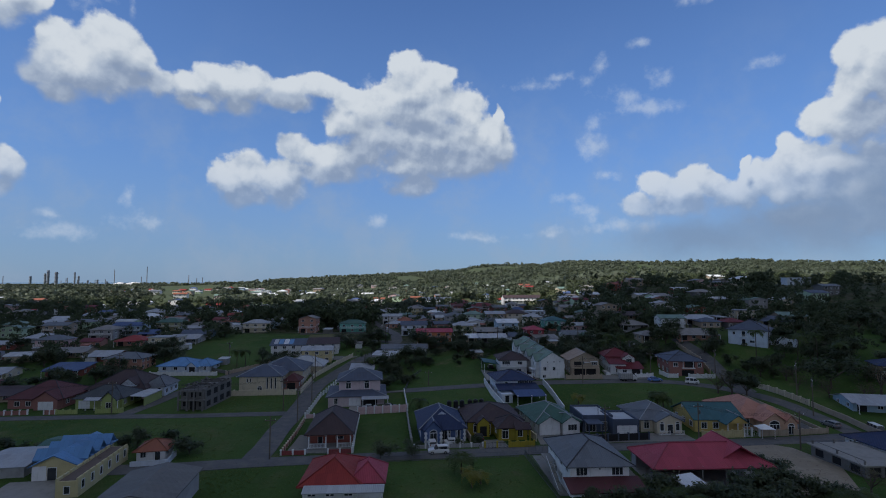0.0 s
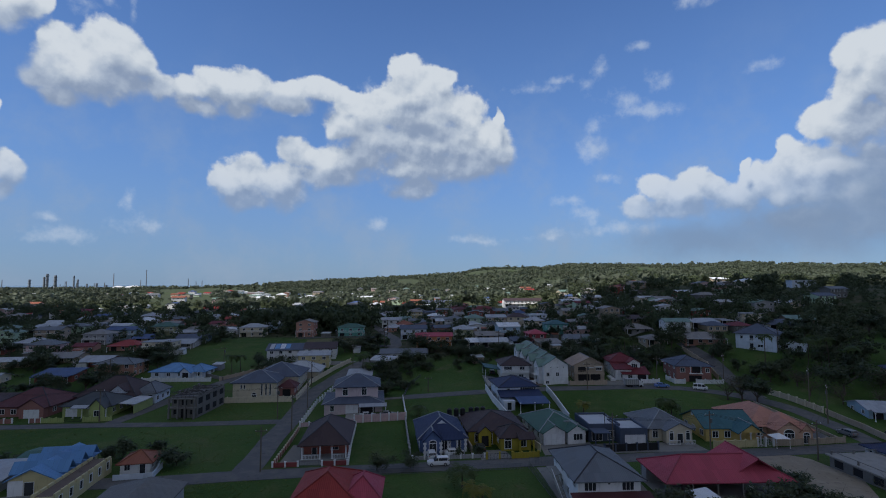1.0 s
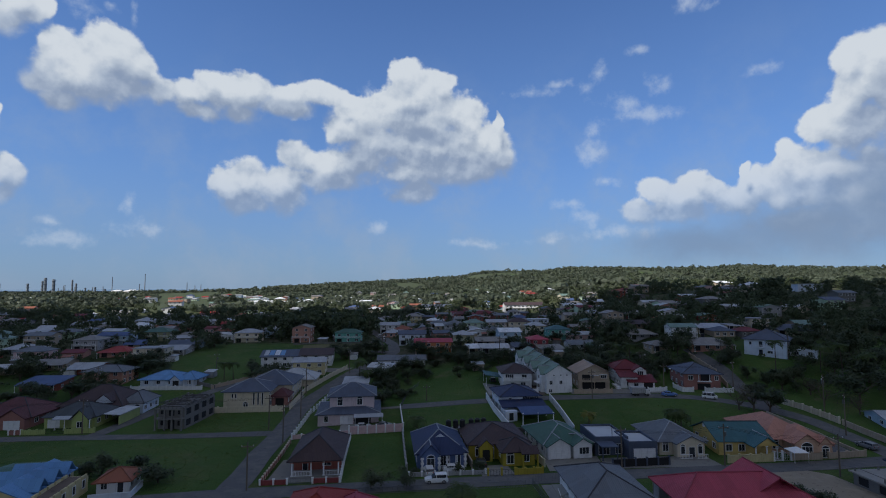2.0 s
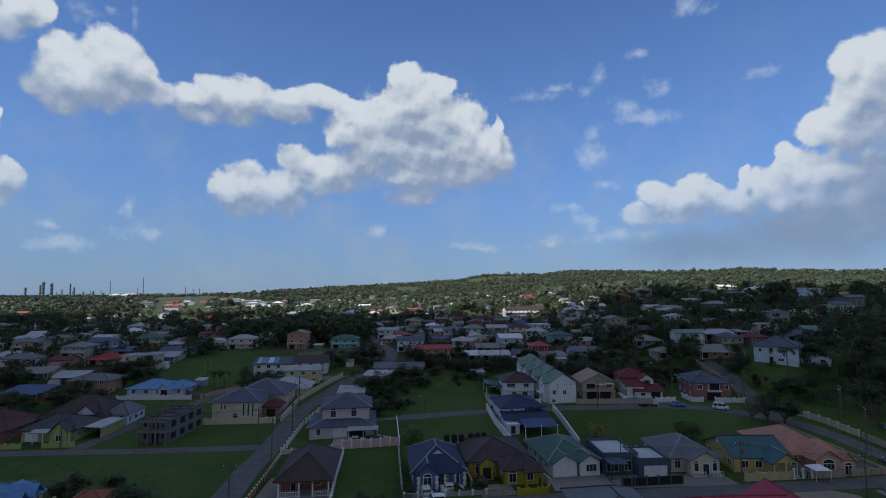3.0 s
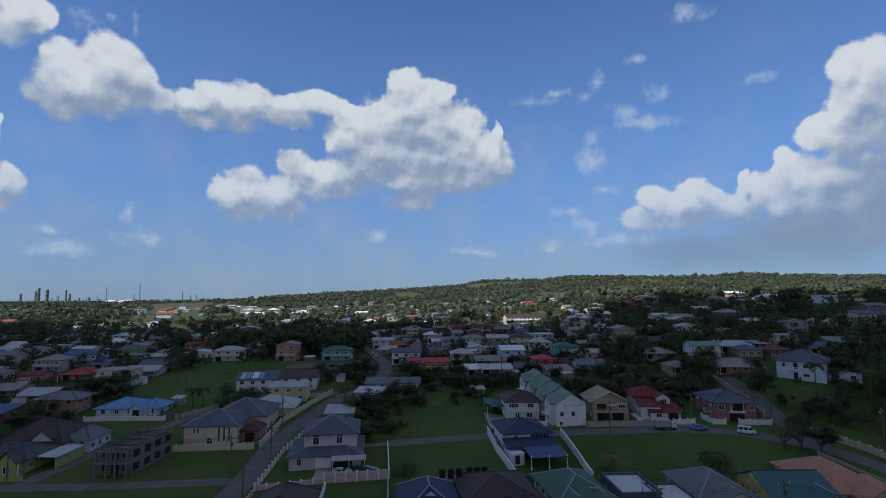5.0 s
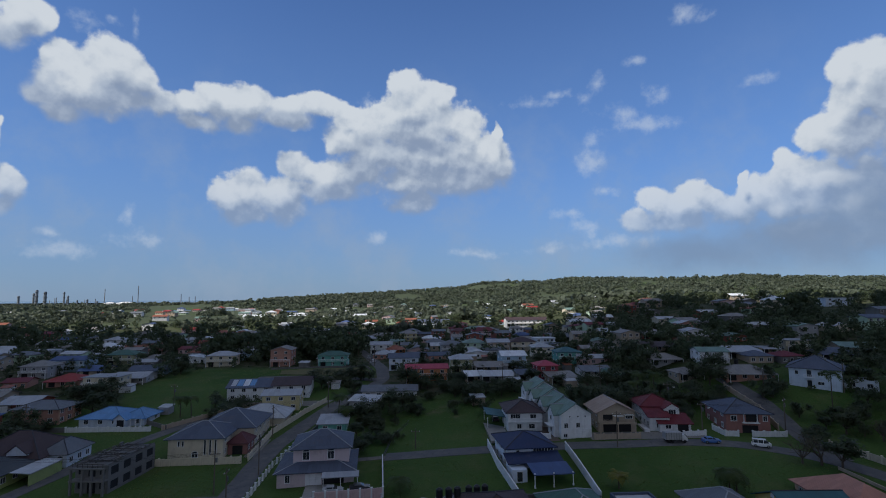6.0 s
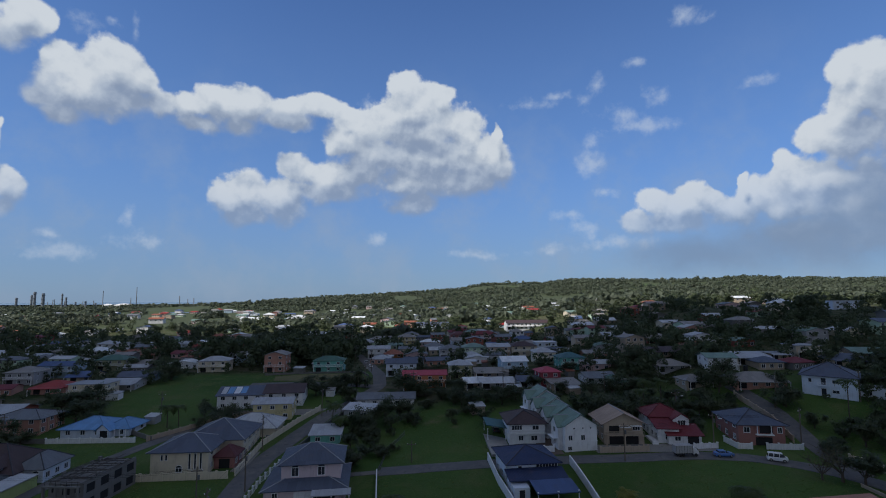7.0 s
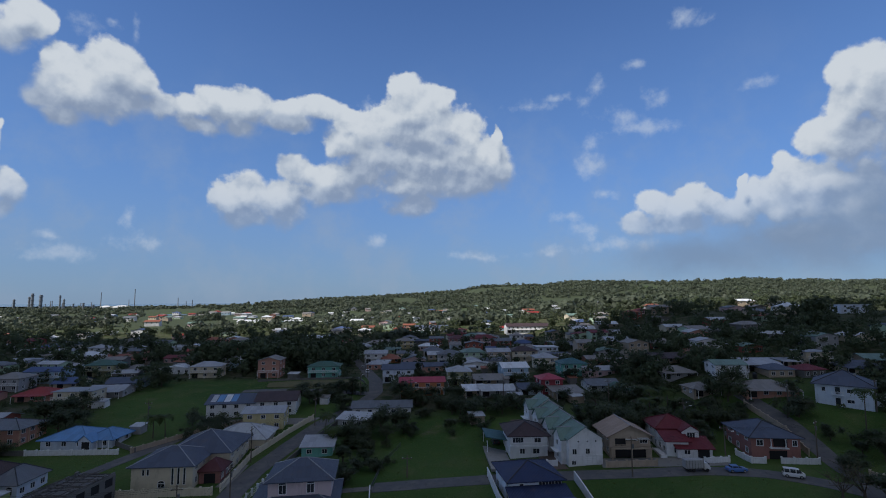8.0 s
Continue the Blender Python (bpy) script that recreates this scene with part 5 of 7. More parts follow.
def row_houses():
    """A terrace of white houses with sage gables, one behind the other up the slope."""
    for i in range(4):
        x, y = 36.4 - i * 1.05, 166.0 + i * 8.2
        r = thing("terrace_house", x, y, 7.5, "white three-storey terrace house with sage green gabled roof", "house", "terrace of white houses")
        cuts = [*rows_of("l", 7.9, 2, 2, sill=1.0)]
        if i == 0:
            cuts += [("f", 1.2, 0.3, 1.0, 0.9, "window"), ("f", 5.2, 0, 3.0, 2.2, "garage"), ("f", 1.4, 2.6, 1.0, 1.2, "window"), ("f", 4.6, 2.6, 1.0, 1.2, "window"), ("f", 2.4, 5.2, 0.5, 0.4, "window"), ("f", 4.6, 5.2, 0.5, 0.4, "window"), ("f", 6.6, 5.2, 0.5, 0.4, "window")]
        house_block(r, -4.0, 4.2, 0, 8.0, 6.0, wall_of("white"), roof_of("sage"), 2.6, 0.35, kind="gabley", cuts=cuts, cap=CAP_W)
        house_block(r, -5.2, -2.0, 1.6, 6.4, 5.6, wall_of("white"), roof_of("sage"), 2.1, 0.3, kind="gablex", cuts=[*rows_of("l", 4.8, 1, 2)], cap=CAP_W)
        slab(r, "balcony", -6.4, -5.2, 2.0, 6.0, 2.6, 2.8, TRIM)
        slab(r, "string_course", -4.08, 4.28, -0.06, 0.0, 2.2, 2.4, TRIM)
    wall_run("boundary_wall", [(40.8, 164.6), (52.6, 165.4)], 1.3, wall_of("tan"), "tan boundary wall with square posts", post=wall_of("tan"), gap=2.4)
    patch("driveway", [(27.4, 164), (32.0, 164), (28.0, 200), (23.6, 200)], asphalt("brown_paving", (0.16, 0.12, 0.10), (0.2, 0.17, 0.14)), "brown paved drive beside the terrace", lift=0.10, category="driveway")


def tan_house():
    r = thing("house", 48.4, 170.6, 0, "tan house with broad gabled roof and open balcony", "house")
    W = wall_of("tan")
    house_block(r, -4.8, 5.0, 0, 10, 5.2, W, roof_of("tan"), 2.4, 0.9, kind="gabley", cuts=[("f", 2.6, 2.8, 2.6, 1.7, "shade_fill"), ("f", 8.2, 3.4, 1.8, 1.2, "window"), ("f", 5.0, 0, 7.4, 2.2, "shade_fill"), *rows_of("l", 10, 3, 2), *rows_of("r", 10, 3, 1)], cap=CAP_W)
    slab(r, "balcony", -4.8, 4.8, -1.6, 0, 2.4, 2.6, W)
    balustrade(r, -4.8, 4.8, -1.5, 2.6, W)
    slab(r, "awning", -1.0, 1.6, -1.4, 0, 4.3, 4.42, TRIM)
    slab(r, "awning", 1.9, 4.4, -1.2, 0, 4.5, 4.62, TRIM)
    columns(r, [(-4.6, -1.4), (0, -1.4), (4.6, -1.4)], 2.4, W, 0.14)


def red_white_house():
    r = thing("house", 62.4, 171.6, -4, "white split-level house with stepped dark red roofs", "house")
    W, R = wall_of("white"), roof_of("darkred")
    house_block(r, -5.0, 4.0, 5, 14, 5.4, W, R, 2.2, 0.7, cuts=[("f", 7.0, 3.7, 1.7, 1.2, "window"), *rows_of("l", 9, 3, 2), *rows_of("r", 9, 2, 2)], cap=R)
    house_block(r, 0.2, 4.2, 2.4, 6.0, 5.2, W, R, 1.3, 0.4, kind="gabley", cuts=[("f", 2.1, 3.6, 1.9, 1.3, "window"), *rows_of("r", 3.6, 1, 2)])
    house_block(r, -4.8, 0.4, -0.6, 5.2, 3.6, W, R, 1.6, 0.6, kind="monof", cuts=[("f", 2.6, 0.8, 1.6, 1.2, "window"), *rows_of("l", 5.8, 2, 1)])
    house_block(r, -2.6, 5.4, -1.8, 2.6, 2.3, W, R, 1.5, 0.6, kind="monof", cuts=[("f", 6.0, 0, 2.8, 2.1, "shade_fill"), ("f", 2.2, 0.9, 1.4, 1.0, "window")])
    slab(r, "side_stair", -6.6, -5.2, -2, 4, -0.5, 0.7, TRIM)
    wall_run("boundary_wall", [(64.4, 166.8), (70.4, 167.4)], 1.2, TRIM, "white gate wall with dark openings", post=TRIM, gap=2.2)


def brick_house():
    r = thing("house", 82.4, 169.0, -6, "rose brick two-storey house with blue-grey hipped roof", "house")
    W = wall_of("rosebrick")
    house_block(r, -5.4, 5.6, 0, 13, 5.2, W, roof_of("slate"), 2.4, 0.8, cuts=[("f", 2.0, 3.1, 1.4, 1.3, "window"), ("f", 6.6, 2.9, 3.2, 1.9, "shade_fill"), ("f", 9.8, 3.1, 1.0, 1.3, "window"), ("f", 6.0, 0, 4.0, 2.0, "shade_fill"), *rows_of("l", 13, 3, 2), *rows_of("r", 13, 3, 2)], trim="trim", cap=CAP_D)
    columns(r, [(-1.0, -0.25), (2.3, -0.25)], 2.1, TRIM, 0.12, 2.8)
    slab(r, "porch_slab", -1.4, 2.7, -0.9, 0, 2.6, 2.8, TRIM)
    for pts in ([(74.6, 171.8), (75.2, 166.8), (78.4, 166.6)], [(82.0, 166.4), (90.2, 165.6)]):
        wall_run("boundary_wall", pts, 1.3, wall_of("white"), "white boundary wall with recessed panels", post=wall_of("white"), gap=2.4)
    wall_run("boundary_wall", [(91.0, 170.0), (94.0, 182.0), (93.0, 198.0)], 1.6, wall_of("tan"), "weathered wall along the climbing road", post=wall_of("tan"), gap=3)


def big_white_house():
    r = thing("house", 116.6, 190.4, -40, "large white two-storey house with slate hipped roof", "house")
    W = wall_of("iceblue")
    house_block(r, -6.4, 6.6, 0, 13, 6.2, W, roof_of("slate"), 3.2, 0.9, cuts=[("f", 2.0, 4.0, 0.8, 1.1, "window"), ("f", 5.2, 0.3, 1.2, 2.1, "door"), ("f", 5.2, 3.4, 1.2, 2.0, "door"), ("f", 8.0, 4.0, 1.4, 1.0, "window"), ("f", 8.0, 1.2, 1.6, 0.9, "window"), *rows_of("r", 13, 4, 2), *rows_of("l", 13, 3, 2)], cap=CAP_D)
    slab(r, "balcony", -2.6, 0.2, -1.2, 0, 3.1, 3.3, W)
    balustrade(r, -2.6, 0.2, -1.1, 3.3, TRIM)
    slab(r, "roof_vent", 2.6, 3.1, 5.0, 5.5, 8.0, 9.0, CONCRETE)
    house_block(r, 7.0, 15.0, 4, 12, 3.0, W, None, kind="none", cuts=[*rows_of("f", 8, 2, 1)])


def slab_building():
    r = thing("building", 81.0, 91.5, 4, "low unfinished concrete building with a flat roof slab", "building")
    W = wall_of("raw")
    house_block(r, -4.8, 4.8, 0, 12, 2.1, W, CONCRETE, 0.2, 0.5, kind="flat", cuts=[("f", 2.0, 0, 2.2, 1.8, "shade_fill"), ("f", 4.9, 0, 2.2, 1.8, "shade_fill"), ("f", 7.6, 0, 2.2, 1.8, "shade_fill"), *rows_of("l", 12, 3, 1, w=2.0, sill=0.3, h=1.4, what="shade_fill")], thick=0.24)
    for x, y in ((-4.6, 0.2), (0, 0.2), (4.6, 0.2), (-4.6, 11.8), (0, 11.8), (4.6, 11.8), (-4.6, 6.0)):
        slab(r, "starter_column", x - 0.12, x + 0.12, y - 0.12, y + 0.12, 2.34, 3.0, W)
    slab(r, "roof_rail", -4.6, 4.6, 11.72, 11.88, 3.0, 3.1, W)
    slab(r, "roof_rail", -4.68, -4.52, 0.2, 11.7, 3.0, 3.1, W)
    k = thing("house", 92.4, 88.5, 6, "long low white house with dark blue roof", "house")
    house_block(k, -5.0, 5.0, 0, 19, 2.9, wall_of("white"), roof_of("navy"), 2.0, 0.7, kind="hip", cuts=[*rows_of("l", 19, 6, 1), *rows_of("f", 10, 3, 1)], trim="trim", cap=CAP_D)


for make in (slab_building, brown_hip_house, blue_gable_house, yellow_arch_house, green_roof_house, modern_house, grey_hip_house, teal_roof_house, peach_house, red_shed, white_two_storey, red_hip_house, grey_shed,
             blue_roof_hall, pink_house, cream_villa, unfinished_house, blue_bungalow, salmon_house, lime_house, maroon_house, blue_white_house, brown_roof_house, row_houses, tan_house, red_white_house,
             brick_house, big_white_house):
    make()

# ---- the houses of the town ----
def town_house(x, y, w, d=10.0, floors=2, wall="white", roof="grey", kind="hip", yaw=5.0, label="", rise=None, porch=True, far=False, over=0.6, storey=2.55):
    """A house of the town: storeys, windows on the sides that show, roof, porch or carport."""
    h = storey * floors
    names = dict(hip="hipped", gablex="gabled", gabley="gabled", monof="sloping", flat="flat")
    tell = label or "%s-storey %s house with %s %s roof" % ({1: "single", 2: "two", 3: "three"}[floors], wall, roof, names[kind])
    r = thing("house", x, y, yaw, tell, "house", "houses of the town")
    rise = rise if rise is not None else min(w, d) * (0.19 if kind == "hip" else 0.15)
    n = max(2, int(w / 3.4))
    cuts = [] if far else [*rows_of("f", w, n, floors, w=1.3, h=1.1, sill=0.85, gap=storey, skip=((0, 0),) if porch else ())]
    if far:
        cuts = [*rows_of("f", w, 3, floors if y < 420 else 1, sill=1.0 if floors > 1 and y < 420 else h - 1.9, gap=storey)]
    elif x < 0:
        cuts += rows_of("r", d, 2, floors, w=1.2, h=1.0, sill=0.9, gap=storey)
    else:
        cuts += rows_of("l", d, 2, floors, w=1.2, h=1.0, sill=0.9, gap=storey)
    if porch and not far:
        cuts.append(("f", w / n / 2, 0, min(2.4, w / n - 0.4), 2.1, "shade_fill"))
    house_block(r, -w / 2, w / 2, 0, d, h, wall_of(wall), roof_of(roof), rise, over, kind=kind, cuts=cuts, sunk=2.5)
    if porch and floors > 1 and not far:
        slab(r, "balcony", -w / 2, w / 2, -1.3, 0, storey - 0.15, storey + 0.05, wall_of(wall))
        balustrade(r, -w / 2, w / 2, -1.2, storey + 0.05, TRIM)
        columns(r, [(-w / 2 + 0.2, -1.1), (0, -1.1), (w / 2 - 0.2, -1.1)], storey - 0.15, TRIM, 0.12)
    elif porch and not far:
        roof_part(r, -w / 2, w / 2, -2.4, -over - 0.02, 2.2, 0.35, "monof", roof_of(roof))
        columns(r, [(-w / 2 + 0.2, -2.2), (w / 2 - 0.2, -2.2)], 2.2, TRIM, 0.09)
    return r


# left of the street
town_house(-180, 292, 13, 9, 1, "white", "palegrey", "hip", 4)
town_house(-190, 319, 12, 10, 2, "white", "white", "hip", 6)
town_house(-167, 262, 15, 9, 2, "sky", "deepblue", "gablex", 3)
town_house(-149, 252, 10, 9, 1, "cream", "deepblue", "gablex", 6)
town_house(-147, 233, 12, 10, 1, "salmon", "red", "hip", 5, "house with bright orange-red roof and white gablet")
town_house(-128, 227, 13, 9, 2, "cream", "palegrey", "flat", 4)
town_house(-124, 238, 13, 9, 1, "grey", "palegrey", "gablex", 4)
town_house(-125, 252, 14, 9, 1, "sky", "slate", "gablex", 12)
town_house(-156, 281, 13, 10, 2, "olive", "green", "hip", 3)
town_house(-142, 284, 12, 9, 1, "tan", "dull", "hip", 2)
town_house(-183, 330, 16, 10, 1, "cream", "rust", "gablex", 3)
town_house(-124, 287, 15, 7, 1, "white", "white", "gabley", -4, "white open-fronted shed house on the hillside", porch=False)
town_house(-104, 275, 13, 9, 2, "cream", "palegrey", "hip", 8)
town_house(-75, 274, 9.5, 10, 3, "salmon", "dull", "gabley", 3, "red brick three-storey house on pillars")
town_house(-170, 247, 11, 10, 2, "grey", "dull", "hip", 5)
town_house(-222, 314, 17, 10, 1, "white", "palegrey", "gablex", 3)
town_house(-232, 290, 13, 10, 1, "tan", "dull", "hip", 9)
town_house(-263, 400, 18, 11, 1, "cream", "grey", "hip", 4)
town_house(-256, 362, 13, 9, 1, "white", "palegrey", "gablex", 2)
town_house(-205, 262, 12, 9, 2, "tan", "grey", "gablex", 7)
town_house(-196, 240, 12, 9, 1, "grey", "palegrey", "hip", 4)
town_house(-213, 225, 13, 9, 1, "cream", "dull", "gablex", 5)
town_house(-176, 222, 12, 9, 2, "pink", "grey", "hip", 5)
town_house(-158, 211, 12, 9, 1, "tan", "dull", "gablex", 8)
town_house(-140, 205, 11, 9, 1, "brick", "palegrey", "gablex", 3)
town_house(-190, 203, 14, 10, 1, "rosebrick", "grey", "hip", 6)
town_house(-165, 178, 16, 9, 1, "cream", "palegrey", "gablex", 10, "cream bungalow with faded grey-green gabled roof")
town_house(-140, 184, 13, 8, 1, "brick", "deepblue", "monof", 4, "low house with dark blue sheet roof")
town_house(-152, 160, 13, 10, 1, "maroon", "maroon", "hip", 3)
town_house(-172, 158, 12, 10, 1, "tan", "brown", "hip", 6)
town_house(-133, 152, 12, 9, 1, "tan", "brown", "gablex", 3)
town_house(-148, 136, 13, 10, 1, "pink", "maroon", "hip", 5)
# the long house and its neighbours above the villa
long_house = town_house(-66.3, 214, 15, 13, 2, "white", "slate", "gablex", 8, "long white two-storey house with dark roof", porch=False, storey=2.3)
for x0, x1, tone in ((-6.6, -4.9, "silver"), (-4.6, -2.6, "blue"), (-2.4, -0.4, "white"), (-0.2, 1.6, "blue")):
    roof_part(long_house, x0, x1, 0.3, 5.6, 4.80, 1.72, "monof", roof_of(tone), name="roof_sheet", thick=0.06)
town_house(-52.3, 216.6, 13, 13, 2, "white", "brown", "gablex", 8, "white two-storey house with dark brown roof", porch=False, storey=2.3)
town_house(-51.5, 203, 12, 8, 2, "paleyellow", "palegrey", "gablex", 6, "pale yellow two-storey house with square windows", porch=False)
town_house(-29.8, 182.5, 8.0, 7, 1, "teal", "palegrey", "monof", 4, "small turquoise shack with pale sheet roof", porch=False)
town_house(-24.5, 203, 9.0, 6, 1, "grey", "silver", "monof", -12, "low shack with worn silver sheet roof", porch=False)
town_house(-16.5, 213, 19, 9, 1, "white", "grey", "gablex", 4, "white bungalow with dark roof half hidden by trees", porch=False)
# along and above the street
town_house(-50, 273, 13.5, 9, 2, "teal", "green", "hip", 4, "turquoise two-storey house with green balcony front")
town_house(-73, 332, 14, 11, 2, "brick", "rose", "hip", 5)
town_house(-93, 437, 20, 12, 1, "white", "white", "gablex", 3)
town_house(-67, 390, 15, 11, 2, "pink", "red", "hip", 6)
town_house(-48, 357, 14, 9, 2, "green", "palegrey", "hip", 6)
town_house(-33, 321, 12, 9, 2, "white", "palegrey", "gablex", 4)
town_house(-24, 318, 10, 10, 1, "orange", "rust", "hip", 14)
town_house(-15, 257, 13, 10, 2, "iceblue", "slate", "gablex", 5)
town_house(-4, 231, 16, 8, 2, "orange", "rose", "gablex", 4, "long orange house with pinkish red metal roof")
town_house(10, 243, 9, 9, 2, "olive", "palegrey", "hip", 3)
town_house(14.5, 226, 7, 7, 1, "tan", "white", "gablex", 8)
town_house(7, 295, 11.5, 10, 2, "grey", "grey", "hip", 3)
town_house(19, 297, 11, 9, 2, "green", "sage", "hip", 6)
town_house(14, 373, 12, 10, 2, "rosebrick", "maroon", "hip", 5)
town_house(30, 366, 17, 10, 2, "pink", "darkred", "hip", 5)
town_house(31, 293, 11, 9, 2, "tan", "palegrey", "gablex", 4)
town_house(44, 295, 13, 10, 2, "cream", "brown", "hip", 4)
town_house(59, 312, 11, 9, 2, "iceblue", "white", "flat", 3)
town_house(73, 331, 18, 10, 1, "brick", "grey", "gablex", 4)
town_house(32, 244, 10, 10, 2, "sky", "white", "gablex", 6)
town_house(49, 267, 9.5, 9, 2, "cream", "palegrey", "hip", 2)
town_house(57, 251, 10.5, 9, 2, "teal", "teal", "hip", 5)
town_house(42, 225, 7.6, 8, 2, "maroon", "rose", "hip", 6, "square dark red house with crimson roof", porch=False)
town_house(34, 224, 7.6, 7, 1, "iceblue", "slate", "gablex", 4)
town_house(22.5, 224, 12, 7, 1, "grey", "silver", "gablex", 5)
town_house(21, 239, 11, 8, 1, "tan", "dull", "gablex", 2)
town_house(46, 219, 10, 6, 1, "tan", "dull", "monof", 8)
town_house(-6, 479, 28, 12, 2, "iceblue", "slate", "gablex", 3)
town_house(-22, 384, 12, 10, 2, "paleyellow", "dull", "hip", 5)
town_house(71, 439, 34, 14, 2, "white", "brown", "gablex", 3)
town_house(-2, 340, 11, 9, 1, "tan", "grey", "hip", 5)
town_house(-58, 300, 11, 9, 1, "white", "dull", "hip", 9)
# right of the terrace
town_house(61, 228, 11, 8, 1, "white", "grey", "gablex", 4)
town_house(67, 221, 7.6, 7, 1, "white", "green", "gabley", 14)
town_house(91, 240, 13, 8, 1, "tan", "brown", "gablex", 4)
town_house(86, 224, 12, 8, 1, "grey", "dull", "hip", 5)
town_house(100, 216, 10, 8, 2, "white", "sage", "gablex", -4, storey=2.2)
town_house(115, 223, 12, 7, 1, "cream", "palegrey", "monof", -2)
town_house(87, 208, 8, 7, 1, "tan", "dull", "hip", 4)
town_house(103, 200, 15, 10, 1, "salmon", "dull", "hip", -6, "low brick bungalow with wide weathered roof")
town_house(141, 231, 9, 8, 2, "cream", "palegrey", "flat", 0, storey=2.3)
town_house(128, 228, 6.5, 7, 1, "cream", "palegrey", "flat", -6)
town_house(158, 268, 26, 7, 1, "grey", "silver", "gablex", -2, "long white shed with pale roof", porch=False)
town_house(136, 298, 17, 10, 1, "grey", "palegrey", "gablex", 3, "grey warehouse with wide gabled roof", porch=False)
town_house(146, 217, 13, 9, 1, "cream", "slate", "hip", -10)
town_house(160, 226, 11, 9, 1, "tan", "sage", "gablex", -8)
town_house(120, 262, 12, 9, 1, "cream", "palegrey", "hip", -3)
town_house(104, 275, 12, 9, 1, "brick", "dull", "hip", 4)
town_house(92, 300, 12, 9, 1, "cream", "palegrey", "gablex", 2)
town_house(214, 352, 9, 8, 2, "white", "white", "hip", -8, far=True)
town_house(197, 322, 12, 9, 2, "cream", "white", "hip", -12, far=True)
town_house(238, 330, 14, 9, 2, "iceblue", "white", "flat", -12, far=True)
town_house(252, 352, 12, 9, 1, "white", "palegrey", "hip", -8, far=True)
# beyond the peach house
town_house(117, 134, 13, 9, 1, "sky", "palegrey", "gablex", -10, "white and teal workshop with pale sheet roofs", storey=2.4)
town_house(140, 150, 14, 10, 2, "peach", "navy", "hip", -25, "peach house with navy roof behind trees")


for x, y, w in ((-190, 575, 28), (-156, 583, 24), (-124, 590, 20), (-214, 600, 22), (-95, 604, 18)):
    town_house(x, y, w, 12, 1, "white", "white", "gablex", 3, "long low white warehouse on the flat land", porch=False, far=True, storey=4.5)


def far_town():
    """Small houses scattered to the foot of the hills."""
    rng = random.Random(11)
    walls = ["white", "white", "cream", "iceblue", "pink", "tan", "green", "sky", "grey", "salmon"]
    roofs = ["palegrey", "white", "silver", "grey", "rust", "red", "dull", "sage", "deepblue", "palegrey"]
    done = 0
    for _ in range(1600):
        y = 292 + 760 * rng.random() ** 1.45
        x = rng.uniform(-0.92, 0.72) * y
        if x > 0.34 * y and y < 450 or (x > 0.1 * y and y > 760) or (-0.34 * y < x < -0.12 * y and 305 < y < 470) or abs(x + 50) < 8 and y < 400:
            continue
        if any((x - a) ** 2 + (y - b) ** 2 < (r + 6) ** 2 for a, b, r in SPOTS):
            continue
        town_house(x, y, rng.uniform(9, 15), rng.uniform(8, 11), rng.choice((1, 1, 2)), rng.choice(walls), rng.choice(roofs), rng.choice(("hip", "gablex", "gablex", "gabley")), rng.uniform(-6, 16), far=True)
        done += 1
        if done == 205:
            break


far_town()


def infill_town():
    """The crowded smaller houses that stand between the others."""
    rng = random.Random(29)
    walls = ["white", "cream", "iceblue", "pink", "tan", "green", "grey", "salmon", "raw", "tan", "brick"]
    roofs = ["palegrey", "dull", "silver", "grey", "rust", "dull", "sage", "slate", "grey", "darkred"]
    stretches = [(-330, -128, 190, 410, 50), (66, 132, 214, 420, 20), (132, 250, 250, 420, 16), (-46, 66, 268, 420, 26)]
    for x0, x1, y0, y1, n in stretches:
        done = 0
        for _ in range(n * 30):
            x, y = rng.uniform(x0, x1), y0 + (y1 - y0) * rng.random() ** 1.2
            if abs(x + 22 + (y - 240) * 0.24) < 11 or any((x - a) ** 2 + (y - b) ** 2 < (r + 3.4) ** 2 for a, b, r in SPOTS):
                continue
            town_house(x, y, rng.uniform(8, 12), rng.uniform(7, 9), rng.choice((1, 1, 2)), rng.choice(walls), rng.choice(roofs), rng.choice(("hip", "gablex", "gablex", "gabley")), rng.uniform(-4, 14), far=True)
            done += 1
            if done == n:
                break


infill_town()


def join_far_houses(keep):
    """The farthest houses, too small to tell apart, become one body."""
    bpy.context.view_layer.update()
    homes = sorted((o for o in scene.objects if o.parent is None and o.name.split(".")[0] == "house"), key=lambda o: o.location.y)
    bm, mats, gone = bmesh.new(), [], []
    for home in homes[keep:]:
        family = list(home.children_recursive)
        for ob in family:
            if ob.type != "MESH":
                continue
            me = ob.data.copy()
            me.transform(ob.matrix_world)
            if me.materials[0] not in mats:
                mats.append(me.materials[0])
            me.polygons.foreach_set("material_index", [mats.index(me.materials[0])] * len(me.polygons))
            bm.from_mesh(me)
            gone.append(me)
        gone += [*family, home]
    bpy.data.batch_remove(gone)
    me = bpy.data.meshes.new("far_houses")
    for m in mats:
        me.materials.append(m)
    bm.to_mesh(me)
    bm.free()
    tagged(new("far_houses", me), "small pale houses crowded towards the foot of the hills", "houses", kind="stuff")


join_far_houses(295)

